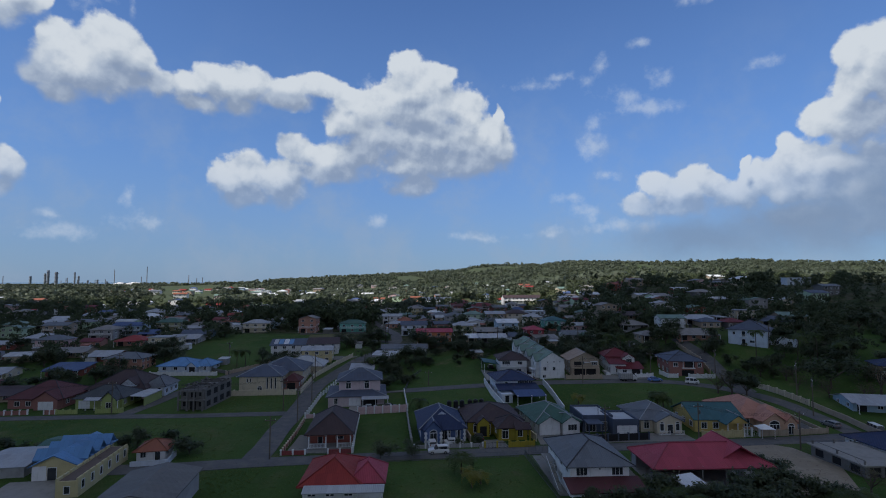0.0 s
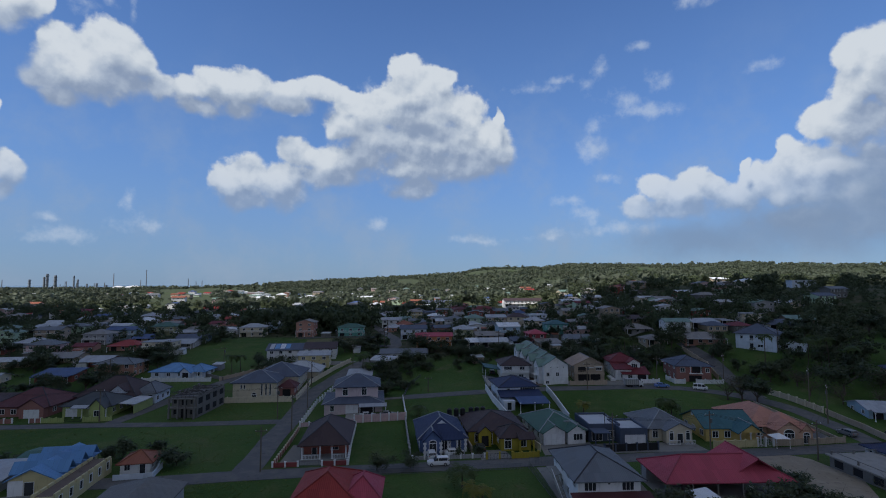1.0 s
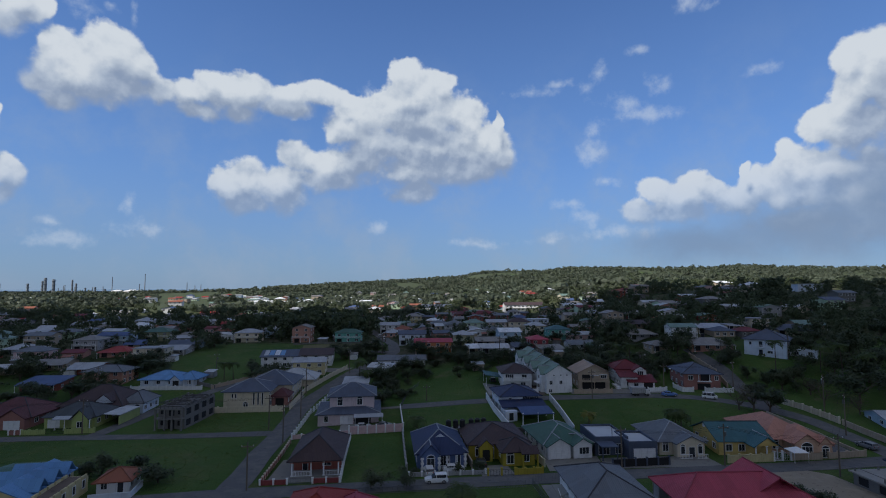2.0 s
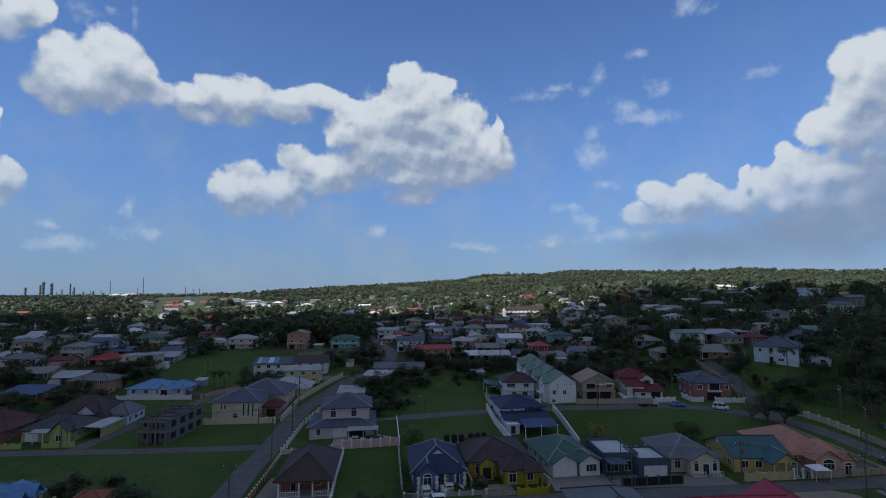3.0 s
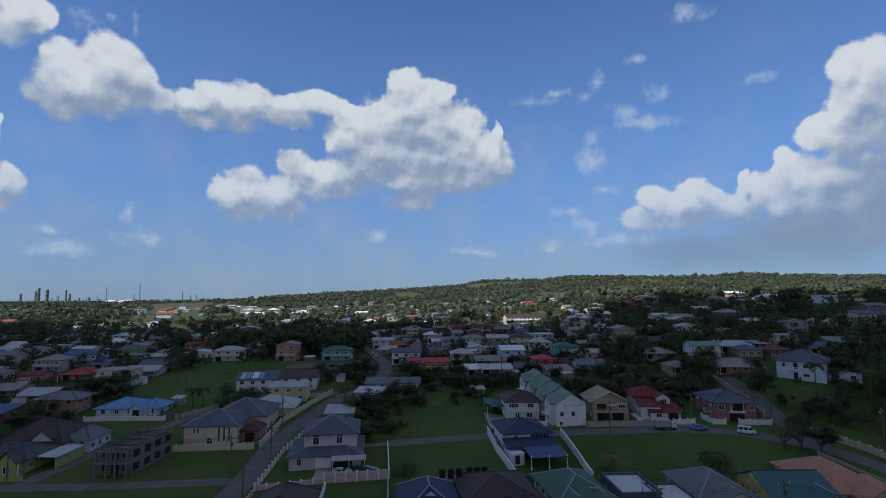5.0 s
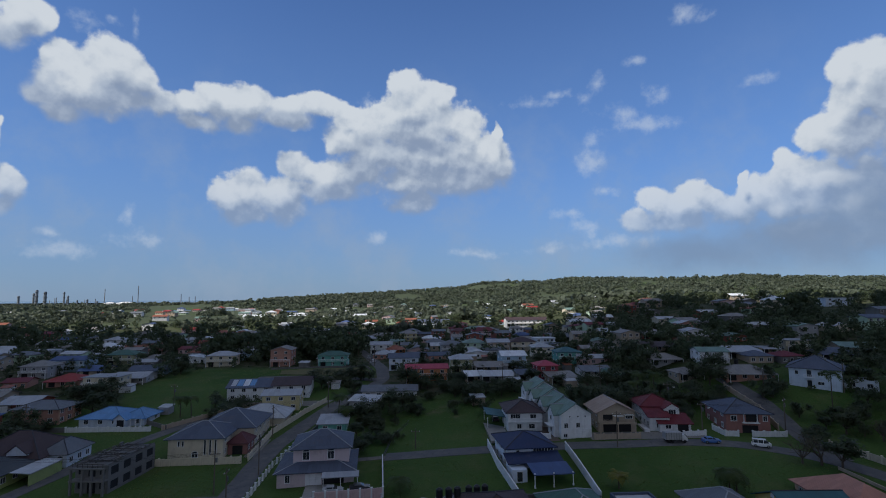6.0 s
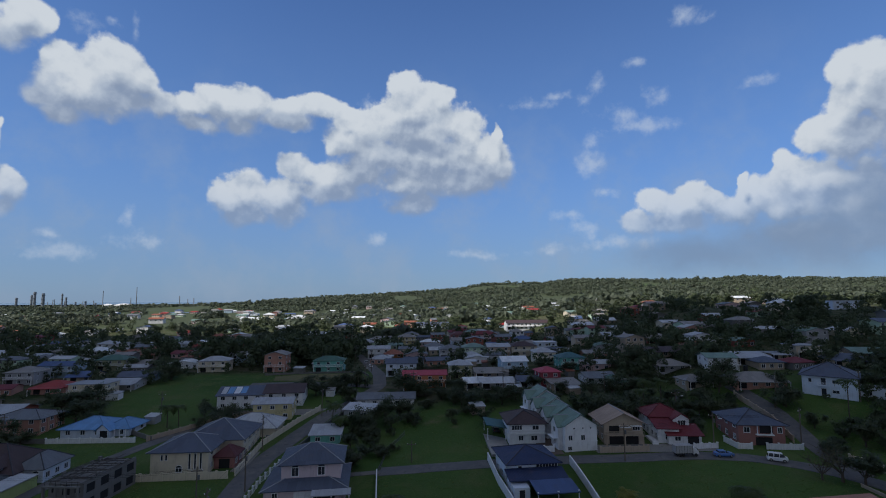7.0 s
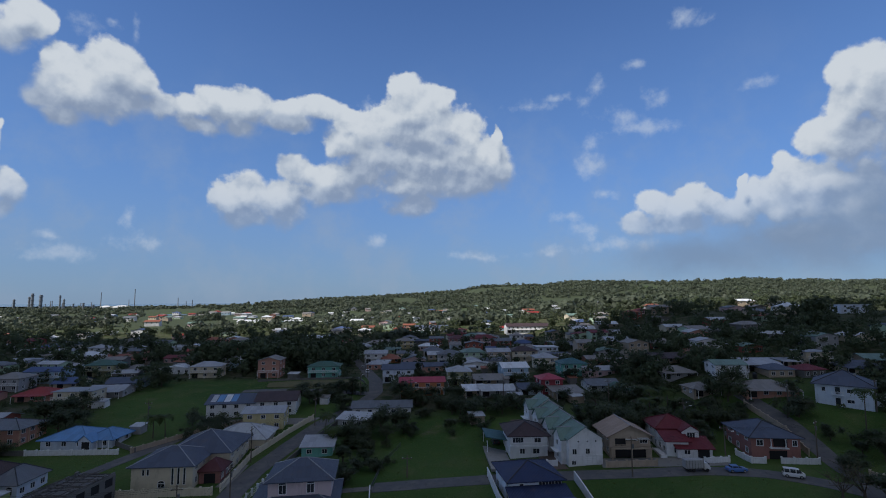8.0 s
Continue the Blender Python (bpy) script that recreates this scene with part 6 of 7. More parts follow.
# ---- trees ----
BARK = plain("bark", (0.10, 0.078, 0.058), 0.9, grain=3)
LEAF = foliage("leaves", (0.034, 0.051, 0.030), (0.080, 0.106, 0.052))
LEAF_DRY = foliage("leaves_dry", (0.060, 0.062, 0.030), (0.115, 0.110, 0.055))
LEAF_PALM = foliage("palm_leaves", (0.030, 0.060, 0.018), (0.075, 0.105, 0.030))
LEAF_GOLD = foliage("golden_palm_leaves", (0.11, 0.12, 0.02), (0.20, 0.19, 0.035))
# these hill greens are paler and greyer, with haze mixed into them
LEAF_HAZED = foliage("hazed_leaves", (0.050, 0.070, 0.054), (0.098, 0.124, 0.084), 0.22, 0.06)


def cards(verts, faces, c, n, spread, size, rng, flat=0.75):
    """Adds n bent leaf cards about the point c."""
    for _ in range(n):
        d = Vector((rng.gauss(0, 1), rng.gauss(0, 1), rng.gauss(0, flat)))
        p = c + d * spread
        u = Vector((rng.uniform(-1, 1), rng.uniform(-1, 1), rng.uniform(-0.5, 0.5))).normalized()
        v = u.cross(Vector((rng.uniform(-0.5, 0.5), rng.uniform(-0.5, 0.5), 1))).normalized()
        s = size * rng.uniform(0.6, 1.3)
        i = len(verts)
        verts += [p - u * s, p + v * s * 0.55 - u * s * 0.1, p + u * s, p - v * s * 0.55 + u * s * 0.1]
        faces.append((i, i + 1, i + 2, i + 3))


def tree_meshes(seed, h, r, leaf, clumps=46, per=22, size=0.34, bare=False):
    """Trunk with limbs, and a crown of leaf clumps at the limbs' ends with an uneven outline."""
    rng = random.Random(seed)
    tb = bmesh.new()
    fork = h * rng.uniform(0.20, 0.30)
    tube(tb, (0, 0, -0.8), (0, 0, fork), 0.045 * h, 0.030 * h, 7)
    verts, faces = [], []
    lobes = [(Vector((rng.gauss(0, 0.45) * r, rng.gauss(0, 0.45) * r, h * rng.uniform(0.42, 0.84))), r * rng.uniform(0.36, 0.58)) for _ in range(rng.randint(6, 9))]
    for c, s in lobes:
        tube(tb, (0, 0, fork - 0.2), c, 0.020 * h, 0.006 * h, 5)
        for _ in range(3 if bare else 1):
            q = c + Vector((rng.gauss(0, 1), rng.gauss(0, 1), rng.gauss(0.4, 0.6))) * s
            tube(tb, c * 0.8 + Vector((0, 0, fork * 0.2)), q, 0.010 * h, 0.003 * h, 4)
    for i in range(clumps):
        c, s = lobes[i % len(lobes)]
        d = Vector((rng.gauss(0, 1), rng.gauss(0, 1), rng.gauss(0.15, 0.8))).normalized()
        cards(verts, faces, c + d * s * rng.uniform(0.25, 1.0), per, s * 0.34, size, rng)
    tm = bpy.data.meshes.new("trunk")
    tb.to_mesh(tm), tb.free()
    tm.materials.append(BARK)
    cm = bpy.data.meshes.new("crown")
    cm.from_pydata(verts, [], faces)
    cm.materials.append(leaf)
    return tm, cm


def frond_mesh(seed, length, droop, leaf):
    """One palm frond: a rib that arches down, with leaflets on both sides."""
    rng = random.Random(seed)
    verts, faces, n = [], [], 12
    at = lambda s: Vector((length * (s - 0.25 * droop * s * s), 0, length * (0.42 * s - droop * s * s)))
    for i in range(n):
        a, b = at(i / n), at((i + 1) / n)
        k = len(verts)
        verts += [a + Vector((0, -0.04, 0)), b + Vector((0, -0.03, 0)), b + Vector((0, 0.03, 0)), a + Vector((0, 0.04, 0))]
        faces.append((k, k + 1, k + 2, k + 3))
        reach = length * 0.30 * math.sin(math.pi * min(1, 0.18 + i / n * 0.85))
        for side in (-1, 1):
            k = len(verts)
            tip = a + Vector((reach * 0.55, side * reach, -reach * rng.uniform(0.25, 0.55)))
            verts += [a, a + (b - a) * 0.7, tip + (b - a) * 0.4, tip]
            faces.append((k, k + 1, k + 2, k + 3))
    me = bpy.data.meshes.new("frond")
    me.from_pydata(verts, [], faces)
    me.materials.append(leaf)
    return me


def leaf_body(name, rows, leaf, seed, label, category, flat=0.85):
    """One body of leaf cards laid over many rounded lobes; rows: x, y, z, lobe radius, card size, cards."""
    rng = np.random.default_rng(seed)
    a = np.array(rows)
    a = np.repeat(a, a[:, 5].astype(int), axis=0)
    n = len(a)
    d = rng.normal(0, 1, (n, 3)) + np.array([0, 0, 0.35])
    d /= np.linalg.norm(d, axis=1, keepdims=True)
    c = a[:, :3] + d * a[:, 3:4] * rng.uniform(0.72, 1.12, (n, 1)) * np.array([1, 1, flat])
    face = d + rng.normal(0, 0.42, (n, 3))
    u = np.cross(face, rng.normal(0, 1, (n, 3)))
    u /= np.linalg.norm(u, axis=1, keepdims=True)
    v = np.cross(face, u)
    v /= np.linalg.norm(v, axis=1, keepdims=True)
    s = a[:, 4:5] * rng.uniform(0.6, 1.35, (n, 1))
    pts = np.stack([c - u * s, c + v * s * 0.7 - u * s * 0.1, c + u * s, c - v * s * 0.7 + u * s * 0.1], 1).reshape(-1, 3)
    me = bpy.data.meshes.new(name)
    me.vertices.add(4 * n), me.loops.add(4 * n), me.polygons.add(n)
    me.vertices.foreach_set("co", pts.ravel())
    me.loops.foreach_set("vertex_index", np.arange(4 * n, dtype=np.int32))
    me.polygons.foreach_set("loop_start", np.arange(0, 4 * n, 4, dtype=np.int32))
    me.update()
    me.materials.append(leaf)
    return tagged(new(name, me), label, category, kind="stuff")


TREES = [tree_meshes(i, 8.0, 4.2 + 0.5 * (i % 3), LEAF, 70, 29, 0.41) for i in range(6)]
BUSHES = [tree_meshes(20 + i, 3.2, 2.4, LEAF, 44, 32, 0.25) for i in range(3)]
DRY = [tree_meshes(30 + i, 8.0, 4.4, LEAF_DRY, 34, 12, 0.24, True) for i in range(2)]
FRONDS = [frond_mesh(i, 3.6, 0.5 + 0.28 * i, LEAF_PALM) for i in range(3)]
GOLD = [frond_mesh(i + 5, 2.6, 0.45 + 0.3 * i, LEAF_GOLD) for i in range(3)]
tree_rng = random.Random(5)


def tree(x, y, scale=1.0, kind=TREES, label="broad-leaved tree with dense dark green crown", name="tree", group="trees of the town"):
    r = thing(name, x, y, tree_rng.uniform(0, 360), label, "tree", group)
    k = scale * tree_rng.uniform(0.88, 1.12)
    r.scale = (k, k, k * tree_rng.uniform(0.85, 1.1))
    tm, cm = tree_rng.choice(kind)
    again("trunk", tm, r)
    again("crown", cm, r)
    return r


def palm(x, y, h=8.0, fronds=FRONDS, n=15, label="coconut palm with slender trunk and drooping fronds", lean=0.6):
    r = thing("palm", x, y, tree_rng.uniform(0, 360), label, "palm", "palms of the town")
    bm = bmesh.new()
    for i in range(6):
        a, b = i / 6, (i + 1) / 6
        tube(bm, (lean * a * a, 0, h * a - 0.4 * (i == 0)), (lean * b * b, 0, h * b), 0.17 - 0.06 * a, 0.17 - 0.06 * b, 7)
    part("trunk", bm, BARK, r)
    for i in range(n):
        again("frond", fronds[i % 3], r, pose(lean, 0, h, 0, tree_rng.uniform(-14, 16), 360 * i / n + tree_rng.uniform(-9, 9)))
    return r


def free(x, y, gap):
    return not any((x - a) ** 2 + (y - b) ** 2 < (r * 0.8 + gap) ** 2 for a, b, r in SPOTS)


def bush(x, y, s=1.0, label="dense dark green garden shrub"):
    return tree(x, y, s, BUSHES, label, "shrub", "shrubs of the town")


# by the hall and the foot of the open field
for x, y, s in ((-65.5, 108.0, 1.05), (-59.6, 109, 0.95), (-52.6, 104.5, 1.1), (-69.0, 107.5, 0.85), (-84, 105, 0.85), (-90, 104, 1.0), (-77, 108.5, 0.7)):
    tree(x, y, s, BUSHES, "rounded dark green tree at the edge of the field")
# the shrubs and trees below the crimson shed and the white house
for x, y, s in ((24, 78.2, 1.1), (27.5, 77.6, 1.3), (31.5, 79, 1.1), (34.5, 83.5, 1.2), (37.2, 82.2, 1.4), (41, 80.6, 1.4), (44.5, 81.0, 1.3), (48, 81.6, 1.5), (52, 81.6, 1.5), (55.5, 83.5, 1.6), (58.6, 86.5, 1.4), (43, 77.5, 1.3), (48, 77.5, 1.3), (53.5, 77.6, 1.4), (58.5, 80.5, 1.3), (60.5, 92, 1.1), (62, 97, 0.9), (62.5, 82, 1.2), (35, 78, 1.0)):
    s *= 0.84
    tree(x, y, s, BUSHES, "rounded dark green tree beside the sheds")
for x, y in ((36.5, 80.5), (40, 76), (62.5, 80), (65, 79)):
    palm(x, y, 2.6, n=11, lean=0.2)
palm(3.4, 93.4, 3.2, n=16, lean=0.2)
palm(5.0, 87.2, 2.6, GOLD, 14, "young golden palm on the lawn", 0.1)
palm(6.6, 88.8, 1.8, GOLD, 10, "young golden palm on the lawn", 0.1)
tree(-12.6, 101.4, 0.42), tree(-6.3, 102.6, 0.42), bush(-5.2, 108.2, 0.45), bush(7.6, 109.8, 0.6), bush(3.2, 109.5, 0.45), bush(11, 122, 0.5)
tree(73, 80, 0.8, DRY, "leafless twisted tree beside the dirt yard"), tree(71.5, 84.5, 0.7, DRY, "leafless twisted tree beside the dirt yard")
for x, y, s in ((69, 178, 0.6), (71, 184, 0.7), (67, 190, 0.7), (75, 190, 0.6), (54, 188, 0.7), (49, 186, 0.6), (43, 191, 0.6), (61, 190, 0.65), (80, 188, 0.6), (86, 190, 0.5), (89.5, 184, 0.45), (34, 203, 0.6), (39, 205, 0.55)):
    tree(x, y, s)
# the lots behind the first row
palm(-6.6, 140.5, 2.6, n=12, lean=0.1), palm(58.6, 136.6, 4.3, n=26, lean=0.3), palm(60.4, 137.4, 3.0, n=18, lean=0.2), palm(37.5, 138.6, 2.8, GOLD, 18, "young golden palm on the lawn", 0.1)
palm(-81.5, 197, 6.5), palm(-78.5, 198, 6.0), palm(-31, 196.5, 6.5), palm(-27, 189, 5.0), palm(72, 202, 7.5), palm(64, 199, 6.0), palm(68, 206, 6.5), palm(112, 178, 10.5), palm(128, 170, 10), palm(131, 163, 9), palm(124, 174, 8.5)
for x, y, s in ((85.5, 148, 1.15), (89, 146.6, 0.8), (82, 149, 0.7), (105, 165, 0.75), (101, 176, 0.5), (110, 160, 0.8), (118, 152, 1.0), (112, 145, 0.7), (120, 142, 0.9), (128, 146, 1.0), (108, 152, 0.6), (131, 135, 0.9), (126, 128, 0.7)):
    tree(x, y, s, DRY if tree_rng.random() < 0.35 else TREES)
for x, y, s in ((-21.5, 160, 0.5), (-19, 164, 0.55), (-24, 190, 0.6), (-20, 196, 0.8), (-15, 199, 0.75), (-11, 203, 0.8), (-8, 204, 0.5), (-18, 188, 0.5), (-12.5, 192, 0.5), (-8, 196, 0.45), (-22, 178, 0.5), (6, 214, 0.45), (9, 208, 0.6), (13, 204, 0.7), (17, 209, 0.6), (12, 197, 0.45), (15, 190, 0.45), (8.5, 220, 0.8), (22, 206, 0.8), (27, 210, 0.6)):
    tree(x, y, s)
for x, y, s in ((-66, 194, 0.55), (-70, 203, 0.7), (-66, 205, 0.6), (-75, 207, 0.55), (-63, 200, 0.5), (-72, 197, 0.45), (-113, 172, 0.7), (-121, 174, 0.8), (-128, 172, 0.7), (-134, 176, 0.7), (-117, 182, 0.5), (-106, 200, 0.6), (-113, 208, 0.7), (-120, 213, 0.8)):
    tree(x, y, s)


for i in range(34):
    bush(*((tree_rng.uniform(-24, -9), tree_rng.uniform(166, 208)) if i % 3 else (tree_rng.uniform(-8, 12), tree_rng.uniform(188, 212))), tree_rng.uniform(0.4, 0.95), "wild bush in the overgrown lot")


def wooded(n, seed, x0, x1, y0, y1, s0, s1, gap, keep=None):
    """Trees scattered over a stretch of the plan, clear of houses."""
    rng, done, tries = random.Random(seed), 0, 0
    while done < n and tries < n * 12:
        tries += 1
        x, y = rng.uniform(x0, x1), rng.uniform(y0, y1)
        if (keep is None or keep(x, y)) and free(x, y, gap):
            tree(x, y, rng.uniform(s0, s1))
            done += 1


road_clear = lambda x, y: abs(x + 22 + (y - 240) * 0.24) > 7 and not (-118 < x < -54 and 205 < y < 268 and x > -118 + (y - 205) * 0.15) and not (-75 < x < -26 and 244 < y < 270)
for x, y, s in ((92.5, 159.5, 0.95), (95.5, 162, 0.9), (90.5, 157, 0.6), (98, 165, 0.7), (103, 169, 0.8), (107, 172, 0.9), (112, 170, 1.0), (117, 174, 1.0), (122, 178, 1.1), (127, 172, 1.1), (133, 178, 1.15), (121, 166, 0.9), (128, 162, 1.0), (134, 168, 1.1), (114, 164, 0.8), (108, 163, 0.7), (139, 174, 1.1), (141, 184, 1.1), (131, 186, 1.0)):
    tree(x, y, s * 0.55, label="dark spreading tree on the slope beside the road")
wooded(36, 3, -230, -100, 150, 225, 0.4, 0.85, 1.5, lambda x, y: x < -112 - (y > 205) * 12)
wooded(30, 7, 40, 112, 178, 215, 0.45, 0.85, 0.5, lambda x, y: y > 186 and x > 44)
wooded(24, 4, 124, 190, 150, 215, 0.6, 0.95, 0.5, lambda x, y: x - 124 > (y - 180) * 0.5)
wooded(60, 1, -130, 110, 212, 262, 0.45, 0.85, 1.2, road_clear)


def town_trees():
    """The trees further off among the houses, as one body of leaf cards."""
    rng = random.Random(21)
    rows = []

    def grow(n, x0, x1, y0, y1, s0, s1, gap, keep):
        done, tries = 0, 0
        while done < n and tries < n * 14:
            tries += 1
            x, y = rng.uniform(x0, x1), rng.uniform(y0, y1)
            if not keep(x, y) or not free(x, y, gap):
                continue
            done += 1
            k = rng.uniform(s0, s1)
            z = land(x, y)
            for i in range(rng.randint(6, 8)):
                low = i < 2
                reach = 0.7 if low else 1.5
                rows.append((x + rng.gauss(0, reach) * k, y + rng.gauss(0, reach) * k, z + k * (rng.uniform(0.8, 2.2) if low else rng.uniform(2.6, 6.2)), k * rng.uniform(1.0, 1.7), 0.50 * k, 30))

    grow(300, -330, 130, 236, 350, 0.45, 1.05, -2.0, road_clear)
    grow(95, -116, -46, 286, 350, 1.35, 2.1, 0.0, lambda x, y: True)
    grow(150, -300, -132, 190, 330, 0.45, 1.0, -1.5, lambda x, y: True)
    grow(220, 118, 320, 175, 330, 0.45, 0.95, -1.0, lambda x, y: x - 122 > (y - 196) * 0.36)
    grow(210, 62, 190, 216, 330, 0.55, 1.2, -1.6, lambda x, y: True)
    grow(8, 182, 198, 284, 302, 1.5, 2.0, 0.0, lambda x, y: True)
    grow(36, -330, -150, 300, 420, 1.3, 1.9, 0.0, lambda x, y: True)
    grow(12, 30, 170, 300, 400, 1.1, 1.5, 0.0, lambda x, y: True)
    grow(460, -420, 330, 345, 520, 0.8, 1.45, -1.0, lambda x, y: abs(x) < 0.95 * y)
    # shrubs and weeds that fill the yards
    done = 0
    while done < 1500:
        x, y = rng.uniform(-320, 280), rng.uniform(172, 400)
        if not road_clear(x, y) or not free(x, y, -3.2) or (-118 < x < 17 and y < 212) or (17 < x < 106 and y < 186) or (x > 90 and x - 112 < (190 - y) and y < 196):
            continue
        done += 1
        k = rng.uniform(0.4, 0.95)
        for _ in range(2):
            rows.append((x + rng.gauss(0, 1.0) * k, y + rng.gauss(0, 1.0) * k, land(x, y) + k * rng.uniform(0.3, 1.1), 0.95 * k, 0.42 * k, 18))
    leaf_body("town_trees", rows, LEAF, 4, "dark green trees crowding between the farther houses", "trees")


town_trees()


def far_woods():
    """Woods and scrub from the far edge of the town over the hills."""
    rng = random.Random(9)
    rows = []

    def stand(x, y, r, lobes, cards_):
        z = land(x, y)
        for _ in range(lobes):
            k = r * rng.uniform(0.55, 0.95)
            rows.append((x + rng.gauss(0, 0.55) * r, y + rng.gauss(0, 0.55) * r, z + r * rng.uniform(0.25, 1.15), k, k * 0.50, cards_))

    count = 0
    while count < 14500:
        y = 440 + 1560 * rng.random() ** 1.25
        x = rng.uniform(-0.98, 0.98) * (y + 40)
        hill = ease(-0.25, 0.05, x / y) * ease(760, 950, y)
        gap = noise.fractal(Vector((x * 0.006, y * 0.006, 1.7)), 1.0, 2.0, 3)
        flats = 1.0 - ease(-0.30, -0.12, x / y)
        if gap < -0.14 - 0.10 * hill + 0.14 * flats or (y < 900 and not free(x, y, 2)) or (-0.57 < x / y < -0.46 and 640 < y < 1290):
            continue
        count += 1
        big = rng.random() > 0.86
        stand(x, y, rng.uniform(2.0, 3.7) * (1.8 if big else 1.0), 4 if big else 2, 20 if y < 760 else 14)
    # the crest of the hills is wooded throughout
    count = 0
    while count < 5200:
        y = rng.uniform(1150, 2150)
        x = rng.uniform(-0.35, 0.98) * y
        if noise.fractal(Vector((x * 0.008, y * 0.008, 4.4)), 1.0, 2.0, 3) < -0.22:
            continue
        count += 1
        stand(x, y, rng.uniform(2.6, 6.4), 3, 13)
    leaf_body("far_woods", rows, LEAF_HAZED, 6, "green woods and scrub covering the distant hills", "woods")


far_woods()


def grass_tufts():
    """Tufts and weeds standing in the lawns and open fields."""
    rng = random.Random(17)
    verts, faces = [], []
    fields = [(-140, -44, 100, 134, 1800), (-18, -8, 106, 137, 200), (-34, 16, 84, 99, 400), (-12, 15, 138, 208, 900), (33, 88, 126, 158, 900), (-112, -54, 206, 266, 900), (-66, -44, 140, 160, 700), (-45, -34, 84, 97, 400), (92, 124, 160, 190, 900), (-108, -78, 167, 184, 600), (-72, -30, 250, 268, 600)]
    for x0, x1, y0, y1, n in fields:
        for _ in range(n):
            x, y = rng.uniform(x0, x1), rng.uniform(y0, y1)
            if not free(x, y, -2.0):
                continue
            s = rng.uniform(0.06, 0.18)
            z = land(x, y)
            for _ in range(3):
                a = rng.uniform(0, math.pi)
                u = Vector((math.cos(a), math.sin(a), 0)) * s * 0.8
                k = len(verts)
                p = Vector((x + rng.uniform(-0.3, 0.3), y + rng.uniform(-0.3, 0.3), z - 0.03))
                tip = Vector((rng.uniform(-0.2, 0.2), rng.uniform(-0.2, 0.2), 1)) * s
                verts += [p - u, p + u, p + u * 0.6 + tip, p - u * 0.7 + tip * 0.8]
                faces.append((k, k + 1, k + 2, k + 3))
    me = bpy.data.meshes.new("grass_tufts")
    me.from_pydata(verts, [], faces)
    me.materials.append(foliage("grass_blades", (0.110, 0.165, 0.045), (0.150, 0.190, 0.065)))
    tagged(new("grass_tufts", me), "rough tufts of grass and weeds in the open lots", "grass", kind="stuff")


grass_tufts()

# ---- fences, yards and street furniture ----
RED_LOW = paint("low_wall_red", (0.26, 0.06, 0.06))
CHAIN = plain("fence_steel", (0.16, 0.165, 0.17), 0.5, 0.6)
wall_run("boundary_wall", [(-33.2, 103.2), (-28.4, 103.7)], 0.8, RED_LOW, "low red wall with tall white posts", post=TRIM, gap=2.4)
wall_run("gate", [(-28.2, 103.7), (-24.0, 104.1)], 1.1, CHAIN, "steel driveway gate between white posts", "gate", gap=2.1, slats=True)
wall_run("boundary_wall", [(-23.8, 104.2), (-18.9, 104.7)], 0.8, RED_LOW, "low red wall with tall white posts", post=TRIM, gap=2.4)
wall_run("boundary_wall", [(-33.2, 103.4), (-34.6, 118), (-36.2, 131)], 0.8, RED_LOW, "red side wall with a row of cream posts", post=wall_of("cream"), gap=1.7)
wall_run("boundary_wall", [(-18.8, 105.0), (-20.6, 118), (-22.4, 134)], 1.1, TRIM, "white side wall with closely spaced posts", post=TRIM, gap=1.7)
wall_run("boundary_wall", [(-6.9, 111), (-8.2, 122), (-9.9, 137)], 1.2, wall_of("grey"), "grey block wall beside the vacant lot", post=wall_of("grey"), gap=2.8)
wall_run("boundary_wall", [(-6.2, 107.4), (8.6, 109.0)], 0.7, wall_of("grey"), "low garden wall in front of the blue house", post=TRIM, gap=2.4)
wall_run("boundary_wall", [(6.2, 112), (4.6, 124), (3.0, 136)], 1.5, wall_of("tan"), "rendered wall between two gardens", gap=3)
wall_run("boundary_wall", [(21.0, 113), (18.6, 126), (17.2, 135)], 1.5, wall_of("cream"), "cream wall between two gardens", gap=3)
wall_run("fence", [(-16.5, 98.6), (-2, 100.2), (15.4, 102.2)], 1.2, CHAIN, "dark wire fence along the lawn", "fence", gap=2.8, slats=True)
wall_run("fence", [(16.6, 103), (17.6, 94), (19.0, 82)], 1.5, CHAIN, "dark steel fence beside the white house", "fence", gap=2.6, slats=True)
wall_run("fence", [(17, 104.4), (33, 106.2)], 1.6, CHAIN, "dark steel street gate and fence", "gate", gap=2.6, slats=True)
wall_run("boundary_wall", [(59.6, 115.4), (69.4, 116.4)], 1.5, wall_of("paleyellow"), "pale yellow boundary wall on the street", post=wall_of("paleyellow"), gap=2.6)
wall_run("gate", [(69.8, 116.5), (73.6, 116.9)], 1.8, TRIM, "white scrolled iron gate", "gate", post=TRIM, gap=1.9, slats=True)
wall_run("boundary_wall", [(74.0, 117.0), (80.6, 117.6)], 1.3, wall_of("tan"), "tan boundary wall in front of the peach house", post=wall_of("tan"), gap=2.4)
wall_run("boundary_wall", [(82.4, 118.0), (91.4, 119.4)], 1.2, wall_of("tan"), "tan boundary wall in front of the peach house", post=wall_of("tan"), gap=2.6)
wall_run("boundary_wall", [(91.6, 119.6), (91.0, 132), (87.5, 146)], 0.6, wall_of("tan"), "low tan kerb wall along the bend in the road", gap=2.6)
wall_run("boundary_wall", [(95.2, 158), (99.2, 148.4), (101.6, 139.0)], 1.5, wall_of("sand"), "cream roadside wall with dark square openings", post=wall_of("cream"), gap=2.4)
wall_run("boundary_wall", [(101.8, 138.4), (103.0, 128), (101.6, 116)], 1.4, wall_of("tan"), "long weathered tan roadside wall", gap=3)
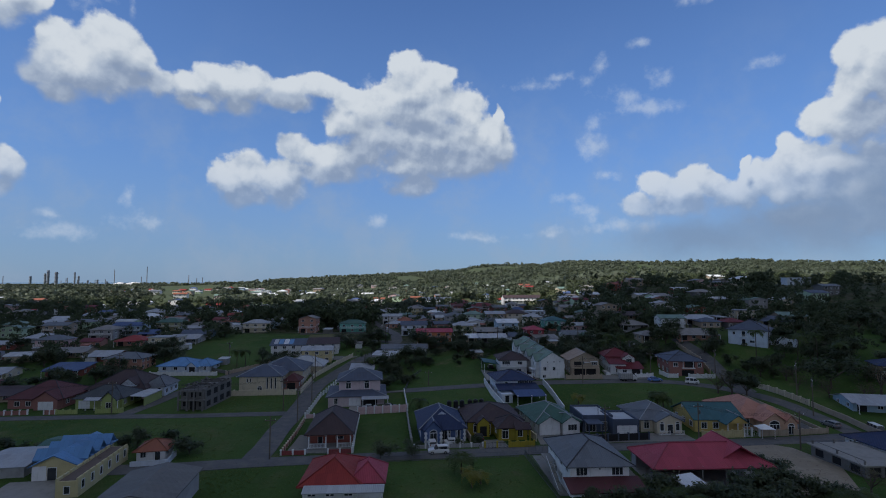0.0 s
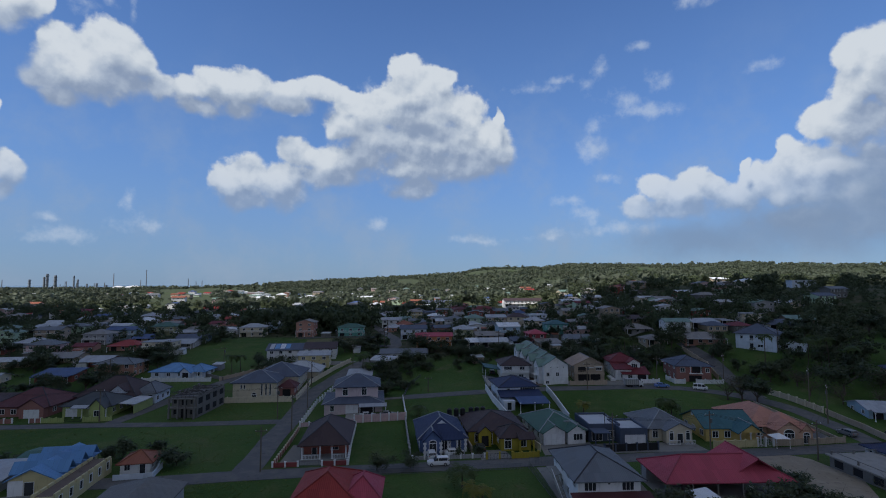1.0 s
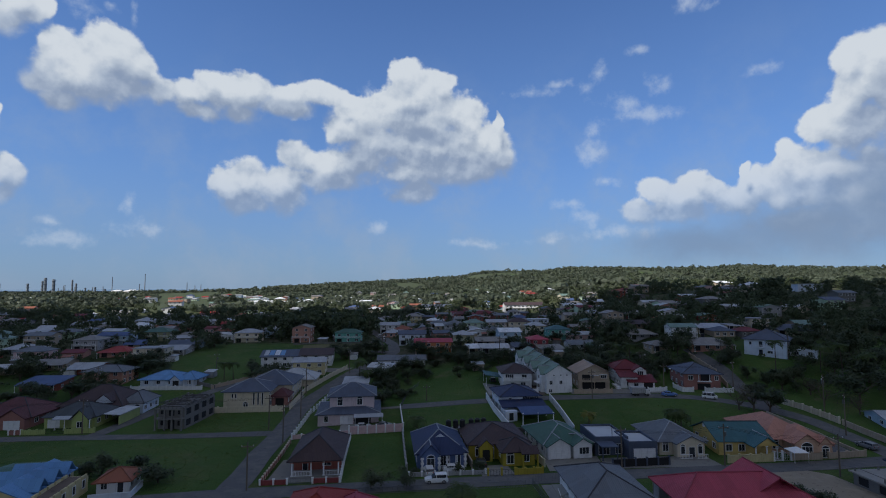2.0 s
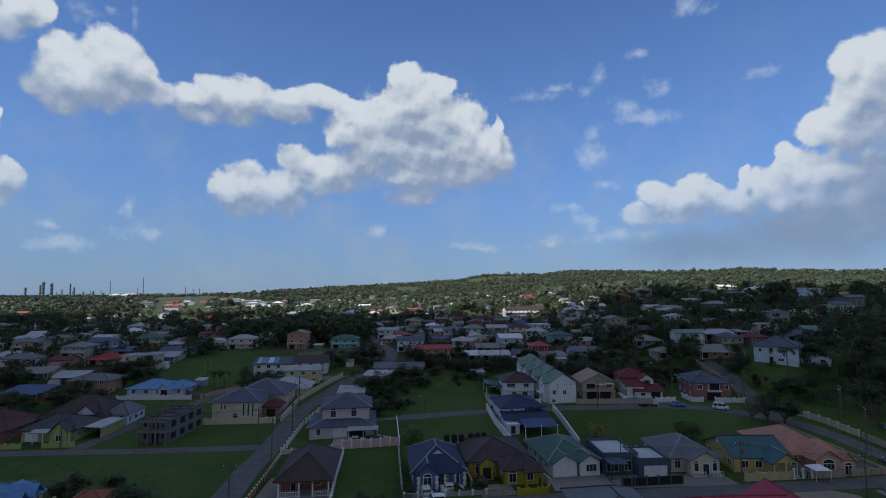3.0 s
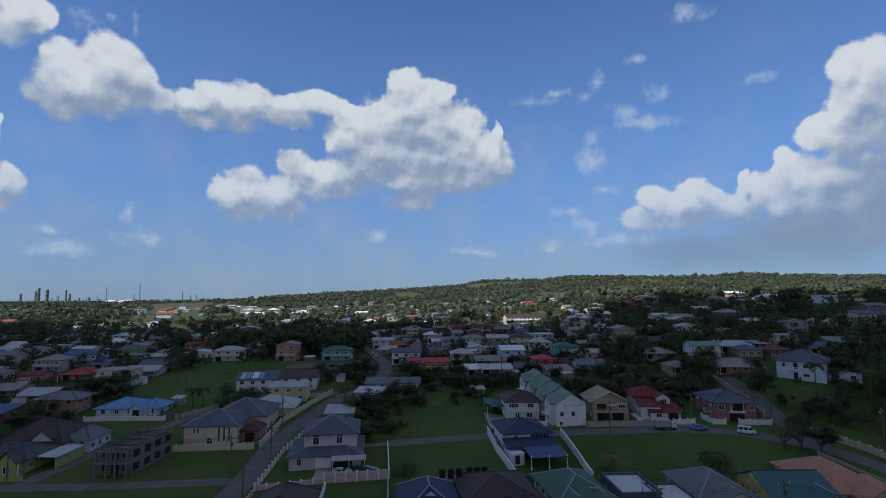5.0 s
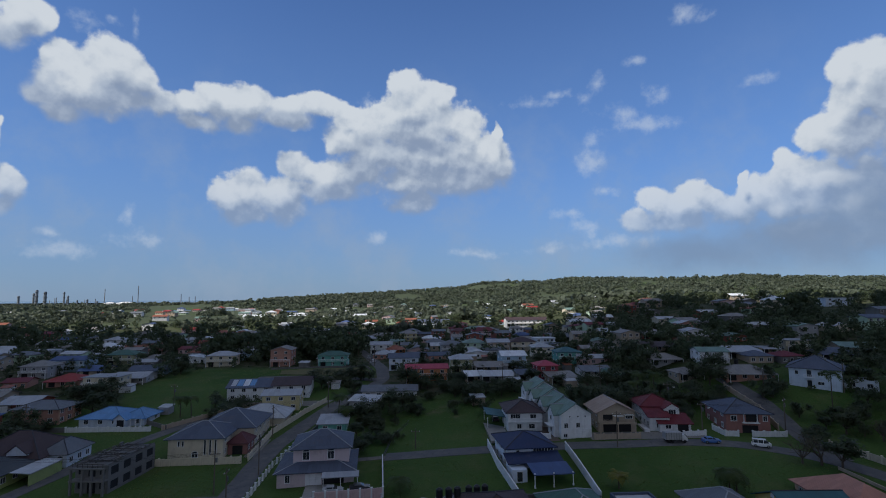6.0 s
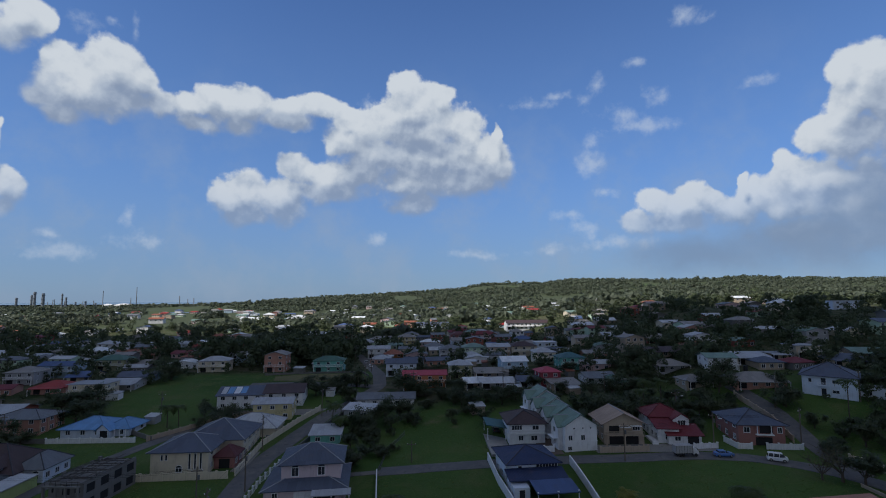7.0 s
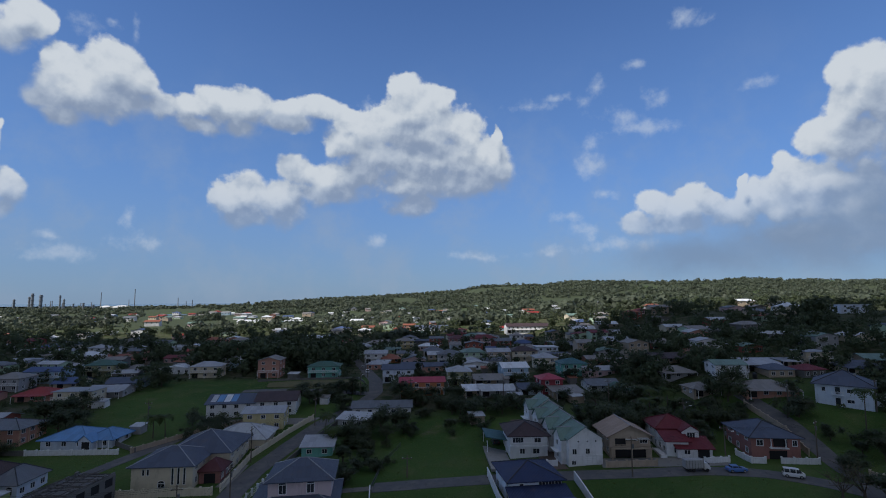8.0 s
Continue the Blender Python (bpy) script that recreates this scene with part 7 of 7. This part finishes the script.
wall_run("boundary_wall", [(-104, 200), (-80, 186.5)], 1.2, wall_of("raw"), "bare block wall above the bungalow lane", gap=3)
wall_run("boundary_wall", [(-81, 186), (-70, 200), (-60, 208)], 1.3, wall_of("tan"), "tan wall behind the villa", post=wall_of("tan"), gap=3)
wall_run("fence", [(-12.4, 160.6), (-11.5, 175), (-8, 186)], 1.1, CHAIN, "thin wire fence around the open lot", "fence", gap=3, slats=True)
wall_run("boundary_wall", [(-36.5, 178), (-33.0, 196), (-28, 212)], 1.2, wall_of("raw"), "stained street wall below the trees", gap=3)
wall_run("boundary_wall", [(-76, 264), (-58, 268), (-34, 270), (-29, 258)], 0.8, wall_of("raw"), "low kerb wall round the mown bank", gap=4)
YARD = asphalt("yard_concrete", (0.24, 0.235, 0.22), (0.30, 0.28, 0.24))
patch("driveway", [(-32.6, 104), (-19.4, 105.2), (-21, 118), (-33.6, 118)], YARD, "pale concrete yard round the brown-roofed house", category="driveway")
patch("driveway", [(8.0, 106.4), (14.6, 107.6), (13.4, 114.6), (7.2, 113.6)], YARD, "pale concrete drive of the yellow house", lift=0.06, category="driveway")
patch("driveway", [(21.4, 110.4), (33, 111.4), (33.6, 120), (21.8, 119)], YARD, "concrete yard in front of the green-roofed house", lift=0.06, category="driveway")
patch("driveway", [(33.2, 111.6), (57.5, 113.6), (57, 120), (33.8, 118.6)], YARD, "concrete forecourt of two houses", lift=0.065, category="driveway")
patch("driveway", [(19.4, 84), (35, 84), (35.6, 104), (18.2, 103)], YARD, "concrete yard round the white house", lift=0.055, category="driveway")
patch("mown_bank", [(-68, 252), (-44, 250.5), (-31, 247), (-30, 256), (-35, 267), (-58, 265.5), (-70, 261)], DRY_GRASS, "dry yellowish mown grass on the bank", lift=0.18, category="grass")
patch("dirt_yard", [(58.5, 84), (71, 86), (76, 96), (75, 108), (68, 114.6), (62.5, 106), (60, 96)], DIRT, "bare trodden earth beside the crimson shed", lift=0.05, category="dirt")
patch("driveway", [(74, 118), (91, 119.8), (90.8, 128), (82.5, 127)], ASPHALT, "asphalt forecourt of the peach house", lift=0.06, category="driveway")
patch("driveway", [(-48.5, 165), (-45.6, 165), (-45.8, 178), (-48.6, 178)], YARD, "concrete drive beside the villa", lift=0.06, category="driveway")
patch("driveway", [(-72, 206), (-40, 208), (-36, 214), (-70, 212)], YARD, "concrete forecourt of the long white house", lift=0.06, category="driveway")
patch("driveway", [(40, 164.4), (70, 165.4), (70, 171), (40, 170)], YARD, "concrete forecourts along the street", lift=0.075, category="driveway")


def water_tanks():
    black = plain("tank_black", (0.015, 0.015, 0.017), 0.5)
    bm = bmesh.new()
    tube(bm, (0, 0, 3.4), (0, 0, 5.0), 0.62, n=14)
    tube(bm, (0, 0, 5.0), (0, 0, 5.3), 0.62, 0.22, n=14)
    me = None
    for x, y in ((1.6, 129.4), (3.3, 129.6), (4.9, 129.8), (7.0, 130.2), (8.5, 130.3), (10.0, 130.5)):
        r = thing("water_tank", x, y, 0, "black plastic water tank on a steel stand", "tank", "water tanks behind the houses")
        if me is None:
            me = part("barrel", bm, black, r).data
        else:
            again("barrel", me, r)
        slab(r, "deck", -0.8, 0.8, -0.8, 0.8, 3.25, 3.39, CHAIN)
        for u, v in ((-0.7, -0.7), (0.7, -0.7), (-0.7, 0.7), (0.7, 0.7)):
            slab(r, "leg", u - 0.06, u + 0.06, v - 0.06, v + 0.06, -0.4, 3.25, CHAIN)


water_tanks()

WOOD = plain("pole_wood", (0.14, 0.115, 0.09), 0.9, grain=4)


def pole(x, y, h=9.0, yaw=0.0, lamp=False, kit=True):
    r = thing("utility_pole", x, y, yaw, "wooden utility pole with crossarm and street lamp" if lamp else "wooden utility pole with crossarm", "pole", "utility poles of the town")
    bm = bmesh.new()
    tube(bm, (0, 0, -0.8), (0, 0, h), 0.17, 0.11, 8)
    part("shaft", bm, WOOD, r)
    slab(r, "crossarm", -1.1, 1.1, -0.08, 0.08, h - 0.9, h - 0.74, WOOD)
    for u in (-1.0, 0.0, 1.0):
        bm = bmesh.new()
        tube(bm, (u, 0, h - 0.74), (u, 0, h - 0.52), 0.06, n=6)
        part("insulator", bm, TRIM, r)
    if kit:
        bm = bmesh.new()
        tube(bm, (0.32, 0, h - 2.5), (0.32, 0, h - 1.6), 0.24, n=10)
        part("transformer", bm, CHAIN, r)
    if lamp:
        bm = bmesh.new()
        tube(bm, (0, 0, h - 2.2), (1.8, 0, h - 1.6), 0.04, n=6)
        part("lamp_arm", bm, CHAIN, r)
        slab(r, "lamp_head", 1.7, 2.3, -0.14, 0.14, h - 1.66, h - 1.50, TRIM)
    return Vector((x, y, land(x, y) + h - 0.55))


def cables(stops):
    """Slack cables from pole to pole."""
    for a, b in zip(stops, stops[1:]):
        side = Vector((b.y - a.y, a.x - b.x, 0)).normalized()
        cu = bpy.data.curves.new("overhead_cable", "CURVE")
        cu.dimensions, cu.bevel_depth, cu.bevel_resolution = "3D", 0.018, 0
        for u in (-1.0, 0.0, 1.0):
            sp = cu.splines.new("POLY")
            sp.points.add(8)
            for i in range(9):
                t = i / 8
                p = a.lerp(b, t) + side * u
                sp.points[i].co = (p.x, p.y, p.z - 1.0 * 4 * t * (1 - t), 1)
        cu.materials.append(DARK)
        tagged(new("overhead_cable", cu), "slack black power cables between poles", "cable", "overhead cables")


cables([pole(-34.6, 100.6, 8.5, 5, kit=False), pole(-38.0, 131, 9, 90), pole(-40.2, 153.4, 9, 90, True), pole(-46.0, 179.6, 9, 90), pole(-36.4, 206, 9, 80), pole(-27.5, 238, 9, 80, True), pole(-30, 272, 9, 80), pole(-44, 310, 9, 80)])
cables([pole(36, 111.4, 8.5, 8, kit=False), pole(57.6, 113.2, 8.5, 8), pole(76.0, 107.0, 8, 8, kit=False), pole(97.2, 131.6, 10, 60), pole(104.0, 147.0, 10, 60, True)])
cables([pole(44.6, 159.2, 8.5, 2), pole(69.8, 167.8, 8.5, 2, True), pole(92.0, 168.6, 9, 40), pole(100.6, 190, 9, 60, True)])
cables([pole(-45.4, 142.4, 9, 5), pole(-92.2, 139.4, 9, 5), pole(-128, 136.2, 9, 5)])
pole(-4.8, 165.9, 5.0, 0, kit=False), pole(-118, 181.6, 9), pole(-88.5, 206, 8), pole(122, 186, 9, 30), pole(71.0, 190, 8, 0, True), pole(24, 219, 8, 0), pole(-8, 226, 8, 20, True), pole(58, 214, 8, 10)

# ---- vehicles ----
TYRE, CHROME = plain("tyre_rubber", (0.018, 0.018, 0.018), 0.85), plain("alloy", (0.5, 0.5, 0.52), 0.35, 0.8)
LENS_R, LENS_W = plain("tail_lens", (0.35, 0.02, 0.02), 0.3), plain("head_lens", (0.7, 0.72, 0.75), 0.2)


def hull(bm, rows):
    """Skins cross sections: each row is x, half width, floor, top."""
    loops = []
    for x, w, z0, z1 in rows:
        loops.append([bm.verts.new(v) for v in ((x, -w, z0), (x, -w * 1.02, (z0 + z1) / 2), (x, -w * 0.92, z1), (x, w * 0.92, z1), (x, w * 1.02, (z0 + z1) / 2), (x, w, z0))])
    for a, b in zip(loops, loops[1:]):
        for i in range(6):
            bm.faces.new((a[i], b[i], b[(i + 1) % 6], a[(i + 1) % 6]))
    bm.faces.new(loops[0][::-1]), bm.faces.new(loops[-1])
    bmesh.ops.recalc_face_normals(bm, faces=bm.faces[:])


def vehicle(name, x, y, yaw, colour, label, length=4.3, width=0.88, tall=1.62, shape="suv", z=None):
    """A car with body, glasshouse, roof, wheels and lamps; it heads along +x."""
    r = thing(name, x, y, yaw, label, name.replace("_", " "), "vehicles", z=z)
    m = plain("car_" + colour, dict(white=(0.72, 0.73, 0.74), silver=(0.42, 0.43, 0.44), black=(0.03, 0.03, 0.035), blue=(0.06, 0.16, 0.42), grey=(0.2, 0.2, 0.21))[colour], 0.3, 0.0, 0.6)
    k = length / 2
    hood = 0.92 if shape != "van" else 1.15
    bm = bmesh.new()
    hull(bm, [(-k, width * 0.86, 0.42, 0.86), (-k + 0.18, width, 0.28, 1.0), (-k * 0.3, width, 0.26, 1.02), (k * 0.36, width, 0.26, 1.0), (k - 0.5, width * 0.98, 0.28, hood), (k, width * 0.84, 0.40, hood * 0.82)])
    body = part("body", bm, m, r)
    back = -k + (0.12 if shape in ("suv", "van") else 0.75)
    front = k * (0.42 if shape != "van" else 0.80)
    bm = bmesh.new()
    hull(bm, [(back, width * 0.86, 0.98, 1.05), (back + 0.16, width * 0.82, 0.98, tall - 0.06), (front - 0.62, width * 0.82, 0.98, tall - 0.06), (front, width * 0.86, 0.98, 1.06)])
    part("glasshouse", bm, GLASS, r)
    bm = bmesh.new()
    hull(bm, [(back + 0.10, width * 0.80, tall - 0.10, tall - 0.02), (back + 0.3, width * 0.80, tall - 0.10, tall), (front - 0.8, width * 0.80, tall - 0.10, tall), (front - 0.62, width * 0.78, tall - 0.10, tall - 0.03)])
    part("roof", bm, m, r)
    for u in ([back + 0.2, 0.02] if shape != "van" else [back + 0.2, -0.7, 0.4]):
        for s in (-1, 1):
            slab(r, "pillar", u - 0.06, u + 0.06, s * width * 0.80 - 0.05, s * width * 0.80 + 0.05, 1.0, tall - 0.05, m)
    tb, rb = bmesh.new(), bmesh.new()
    tube(tb, (0, -0.11, 0), (0, 0.11, 0), 0.33, n=16)
    tube(rb, (0, -0.125, 0), (0, 0.125, 0), 0.20, n=12)
    tm = rm = None
    for u in (-k * 0.62, k * 0.64):
        for s in (-1, 1):
            at = pose(u, s * (width - 0.08), 0.33)
            if tm is None:
                w = part("wheel", tb, TYRE, r)
                w.matrix_basis = at
                tm, rm = w.data, part("rim", rb, CHROME, w).data
            else:
                again("rim", rm, again("wheel", tm, r, at))
    for s in (-1, 1):
        slab(r, "headlight", k - 0.12, k + 0.01, s * width * 0.62 - 0.14, s * width * 0.62 + 0.14, 0.66, 0.80, LENS_W)
        slab(r, "tail_light", -k - 0.01, -k + 0.10, s * width * 0.66 - 0.10, s * width * 0.66 + 0.10, 0.72, 0.92, LENS_R)
    return r


vehicle("car", -0.9, 104.3, 186, "white", "white sport utility car on the street", z=land(-0.9, 104.3) + 0.12)
vehicle("car", -2.4, 109.6, 98, "white", "white car parked nose-in at the blue house", tall=1.5)
vehicle("car", 2.4, 110.6, 7, "white", "white saloon behind the garden wall", tall=1.42, shape="saloon")
vehicle("car", 8.2, 114.4, 95, "black", "black car in the yellow house's drive", tall=1.45, shape="saloon")
vehicle("car", -20.6, 142.0, 8, "silver", "silver saloon on the pink house's drive", tall=1.42, shape="saloon", z=land(-24.8, 146.4) + 0.12)
vehicle("car", -15.2, 143.2, 10, "black", "black saloon on the pink house's drive", tall=1.42, shape="saloon", z=land(-24.8, 146.4) + 0.12)
vehicle("car", 17.4, 183.0, 92, "black", "dark car under the carport", tall=1.5)
vehicle("car", 68.6, 161.6, -2, "blue", "bright blue saloon on the street", tall=1.42, shape="saloon", z=land(68.6, 161.6) + 0.12)
vehicle("minibus", 79.0, 158.4, -26, "white", "white minibus on the street", 4.1, 0.80, 1.85, "van", z=land(79.0, 158.4) + 0.12)
vehicle("car", -32.6, 288, 100, "white", "white car parked up the hill street", tall=1.5)
vehicle("car", -36.8, 301, 100, "silver", "silver car parked up the hill street", tall=1.5)
vehicle("car", 96.0, 124.4, 100, "grey", "grey car beside the yellowish wall", tall=1.5, z=land(97, 122.4) + 0.12)
vehicle("minibus", 103.6, 120.6, 80, "white", "white minibus beside the workshop", 4.8, 0.86, 2.0, "van")


def truck(x, y, yaw):
    r = thing("truck", x, y, yaw, "grey box truck with a pale patched cargo body", "truck", "vehicles", z=land(x, y) + 0.12)
    r.scale = (0.82, 0.82, 0.82)
    cargo, cab = paint("cargo_grey", (0.34, 0.34, 0.34)), plain("cab_white", (0.6, 0.6, 0.6), 0.4)
    slab(r, "cargo_box", -3.4, 1.7, -1.1, 1.1, 0.95, 3.1, cargo, bevel=0.03)
    for i in range(7):
        for s in (-1.11, 1.11):
            slab(r, "rib", -3.2 + i * 0.78, -3.12 + i * 0.78, s - 0.03, s + 0.03, 1.0, 3.05, CHAIN)
    bm = bmesh.new()
    hull(bm, [(1.8, 1.0, 0.6, 2.3), (2.7, 1.0, 0.6, 2.3), (3.3, 0.98, 0.6, 1.4), (3.45, 0.95, 0.6, 1.2)])
    part("cab", bm, cab, r)
    slab(r, "windscreen", 2.72, 3.16, -0.86, 0.86, 1.45, 2.16, GLASS)
    slab(r, "chassis", -3.3, 3.2, -0.5, 0.5, 0.55, 0.94, DARK)
    for u in (-2.3, -1.2, 2.5):
        for s in (-0.95, 0.95):
            bm = bmesh.new()
            tube(bm, (u, s - 0.14, 0.45), (u, s + 0.14, 0.45), 0.45, n=14)
            part("wheel", bm, TYRE, r)
    for s in (-0.7, 0.7):
        slab(r, "headlight", 3.42, 3.48, s - 0.15, s + 0.15, 0.8, 0.98, LENS_W)


truck(60.0, 162.2, 2)


def yard_clutter():
    """Small sheds, drums and water tanks in the yards between the farther houses."""
    rng = random.Random(31)
    drum = bmesh.new()
    tube(drum, (0, 0, -0.3), (0, 0, 1.7), 0.7, n=10)
    me = None
    done = 0
    while done < 46:
        x, y = rng.uniform(-200, 120), rng.uniform(200, 330)
        if not road_clear(x, y) or not free(x, y, -1.0):
            continue
        done += 1
        if done % 3:
            w, d = rng.uniform(2.4, 5), rng.uniform(2.4, 4)
            r = thing("yard_shed", x, y, rng.uniform(-10, 20), "small yard shed with rusty sheet roof", "shed", "yard sheds")
            slab(r, "wall", -w / 2, w / 2, -d / 2, d / 2, -0.6, 2.0, wall_of(rng.choice(("grey", "tan", "raw", "white"))))
            roof_part(r, -w / 2 - 0.3, w / 2 + 0.3, -d / 2 - 0.3, d / 2 + 0.3, 2.05, 0.5, "monof", roof_of(rng.choice(("rust", "silver", "dull", "palegrey"))))
        else:
            r = thing("water_tank", x, y, 0, "black plastic water tank in a yard", "tank", "yard tanks")
            if me is None:
                me = part("barrel", drum, plain("tank_black", (0.015, 0.015, 0.017), 0.5), r).data
            else:
                again("barrel", me, r)


yard_clutter()

# ---- far works, water and an unseen cloud added for shade ----
# steel lightened toward blue-grey, the haze of distance put into its colour
HAZED_STEEL = plain("hazed_works_steel", (0.20, 0.225, 0.26), 0.7, grain=0.2)


def works_tower(x, y, h, r, top=True):
    t = thing("works_tower", x, y, 0, "tall steel process tower at the distant works", "tower", "towers of the works")
    bm = bmesh.new()
    tube(bm, (0, 0, -4), (0, 0, h), r, r * 0.9, 10)
    part("shaft", bm, HAZED_STEEL, t)
    for k in (0.35, 0.62, 0.88):
        bm = bmesh.new()
        tube(bm, (0, 0, h * k), (0, 0, h * k + 0.9), r * 1.5, n=10)
        part("platform", bm, HAZED_STEEL, t)


def works_stack(x, y, h):
    t = thing("chimney", x, y, 0, "slender steel chimney at the distant works", "chimney", "chimneys of the works")
    bm = bmesh.new()
    tube(bm, (0, 0, -4), (0, 0, h), 1.6, 1.0, 10)
    part("shaft", bm, HAZED_STEEL, t)
    bm = bmesh.new()
    tube(bm, (0, 0, h), (0, 0, h + 1.2), 1.4, n=10)
    part("cap", bm, HAZED_STEEL, t)


def works_tank(x, y, r):
    t = thing("storage_tank", x, y, 0, "white domed storage tank", "tank", "tanks of the works")
    bm = bmesh.new()
    tube(bm, (0, 0, -4), (0, 0, 9), r, n=24)
    part("shell", bm, wall_of("white"), t)
    bm = bmesh.new()
    tube(bm, (0, 0, 9.01), (0, 0, 12.5), r, r * 0.25, n=24)
    part("dome", bm, wall_of("white"), t)


D = 1560.0
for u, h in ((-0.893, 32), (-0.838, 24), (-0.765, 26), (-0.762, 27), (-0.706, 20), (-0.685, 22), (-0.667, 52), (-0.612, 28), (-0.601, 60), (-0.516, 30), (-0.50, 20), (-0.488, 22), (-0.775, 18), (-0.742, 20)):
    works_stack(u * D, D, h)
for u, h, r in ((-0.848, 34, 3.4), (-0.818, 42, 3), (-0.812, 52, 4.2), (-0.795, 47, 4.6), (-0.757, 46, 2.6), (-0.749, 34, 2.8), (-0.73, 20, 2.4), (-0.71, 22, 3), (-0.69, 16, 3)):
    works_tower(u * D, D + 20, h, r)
works_tank(-0.655 * D, D, 17), works_tank(-0.625 * D, D, 24)

bm = bmesh.new()
bm.faces.new([bm.verts.new(v) for v in ((-500, 930, 0), (-452, 930, 0), (-560, 1140, 0), (-600, 1260, 0), (-672, 1270, 0), (-590, 1110, 0))])
for v in bm.verts:
    v.co.z = 20.4
WATER = plain("still_water", (0.10, 0.13, 0.16), 0.12, spec=0.8, grain=0.02)
tagged(part("water", bm, WATER), "still pale water of a far pond", "water", kind="structure")
bm = bmesh.new()
bm.faces.new([bm.verts.new(v) for v in ((-4600, 2600, 0), (-700, 2600, 0), (-500, 4860, 0), (-4600, 4860, 0))])
for v in bm.verts:
    v.co.z = 20.6
tagged(part("water", bm, WATER), "grey-blue sea along the horizon", "water", kind="structure")


def add_shade_cloud():
    """An unseen bank of cloud blobs above and behind the drone, added to keep the sun off the town."""
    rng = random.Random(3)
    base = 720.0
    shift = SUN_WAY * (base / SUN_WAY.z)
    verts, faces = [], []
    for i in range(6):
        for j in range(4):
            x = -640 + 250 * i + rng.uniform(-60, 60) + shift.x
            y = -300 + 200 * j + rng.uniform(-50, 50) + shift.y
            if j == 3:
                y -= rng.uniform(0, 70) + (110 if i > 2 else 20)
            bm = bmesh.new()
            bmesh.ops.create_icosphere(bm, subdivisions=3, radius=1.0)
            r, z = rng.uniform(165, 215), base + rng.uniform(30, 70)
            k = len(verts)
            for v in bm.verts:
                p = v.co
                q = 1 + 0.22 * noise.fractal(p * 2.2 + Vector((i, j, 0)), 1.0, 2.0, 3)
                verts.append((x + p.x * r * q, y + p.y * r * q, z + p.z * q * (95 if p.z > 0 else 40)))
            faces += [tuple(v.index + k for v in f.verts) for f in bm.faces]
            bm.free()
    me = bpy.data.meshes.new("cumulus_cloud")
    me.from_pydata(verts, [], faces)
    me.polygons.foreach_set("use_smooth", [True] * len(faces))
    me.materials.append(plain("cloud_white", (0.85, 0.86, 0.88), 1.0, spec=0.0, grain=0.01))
    tagged(new("cumulus_cloud", me), "unseen cloud bank added overhead to shade the town", "cloud", kind="stuff")


add_shade_cloud()
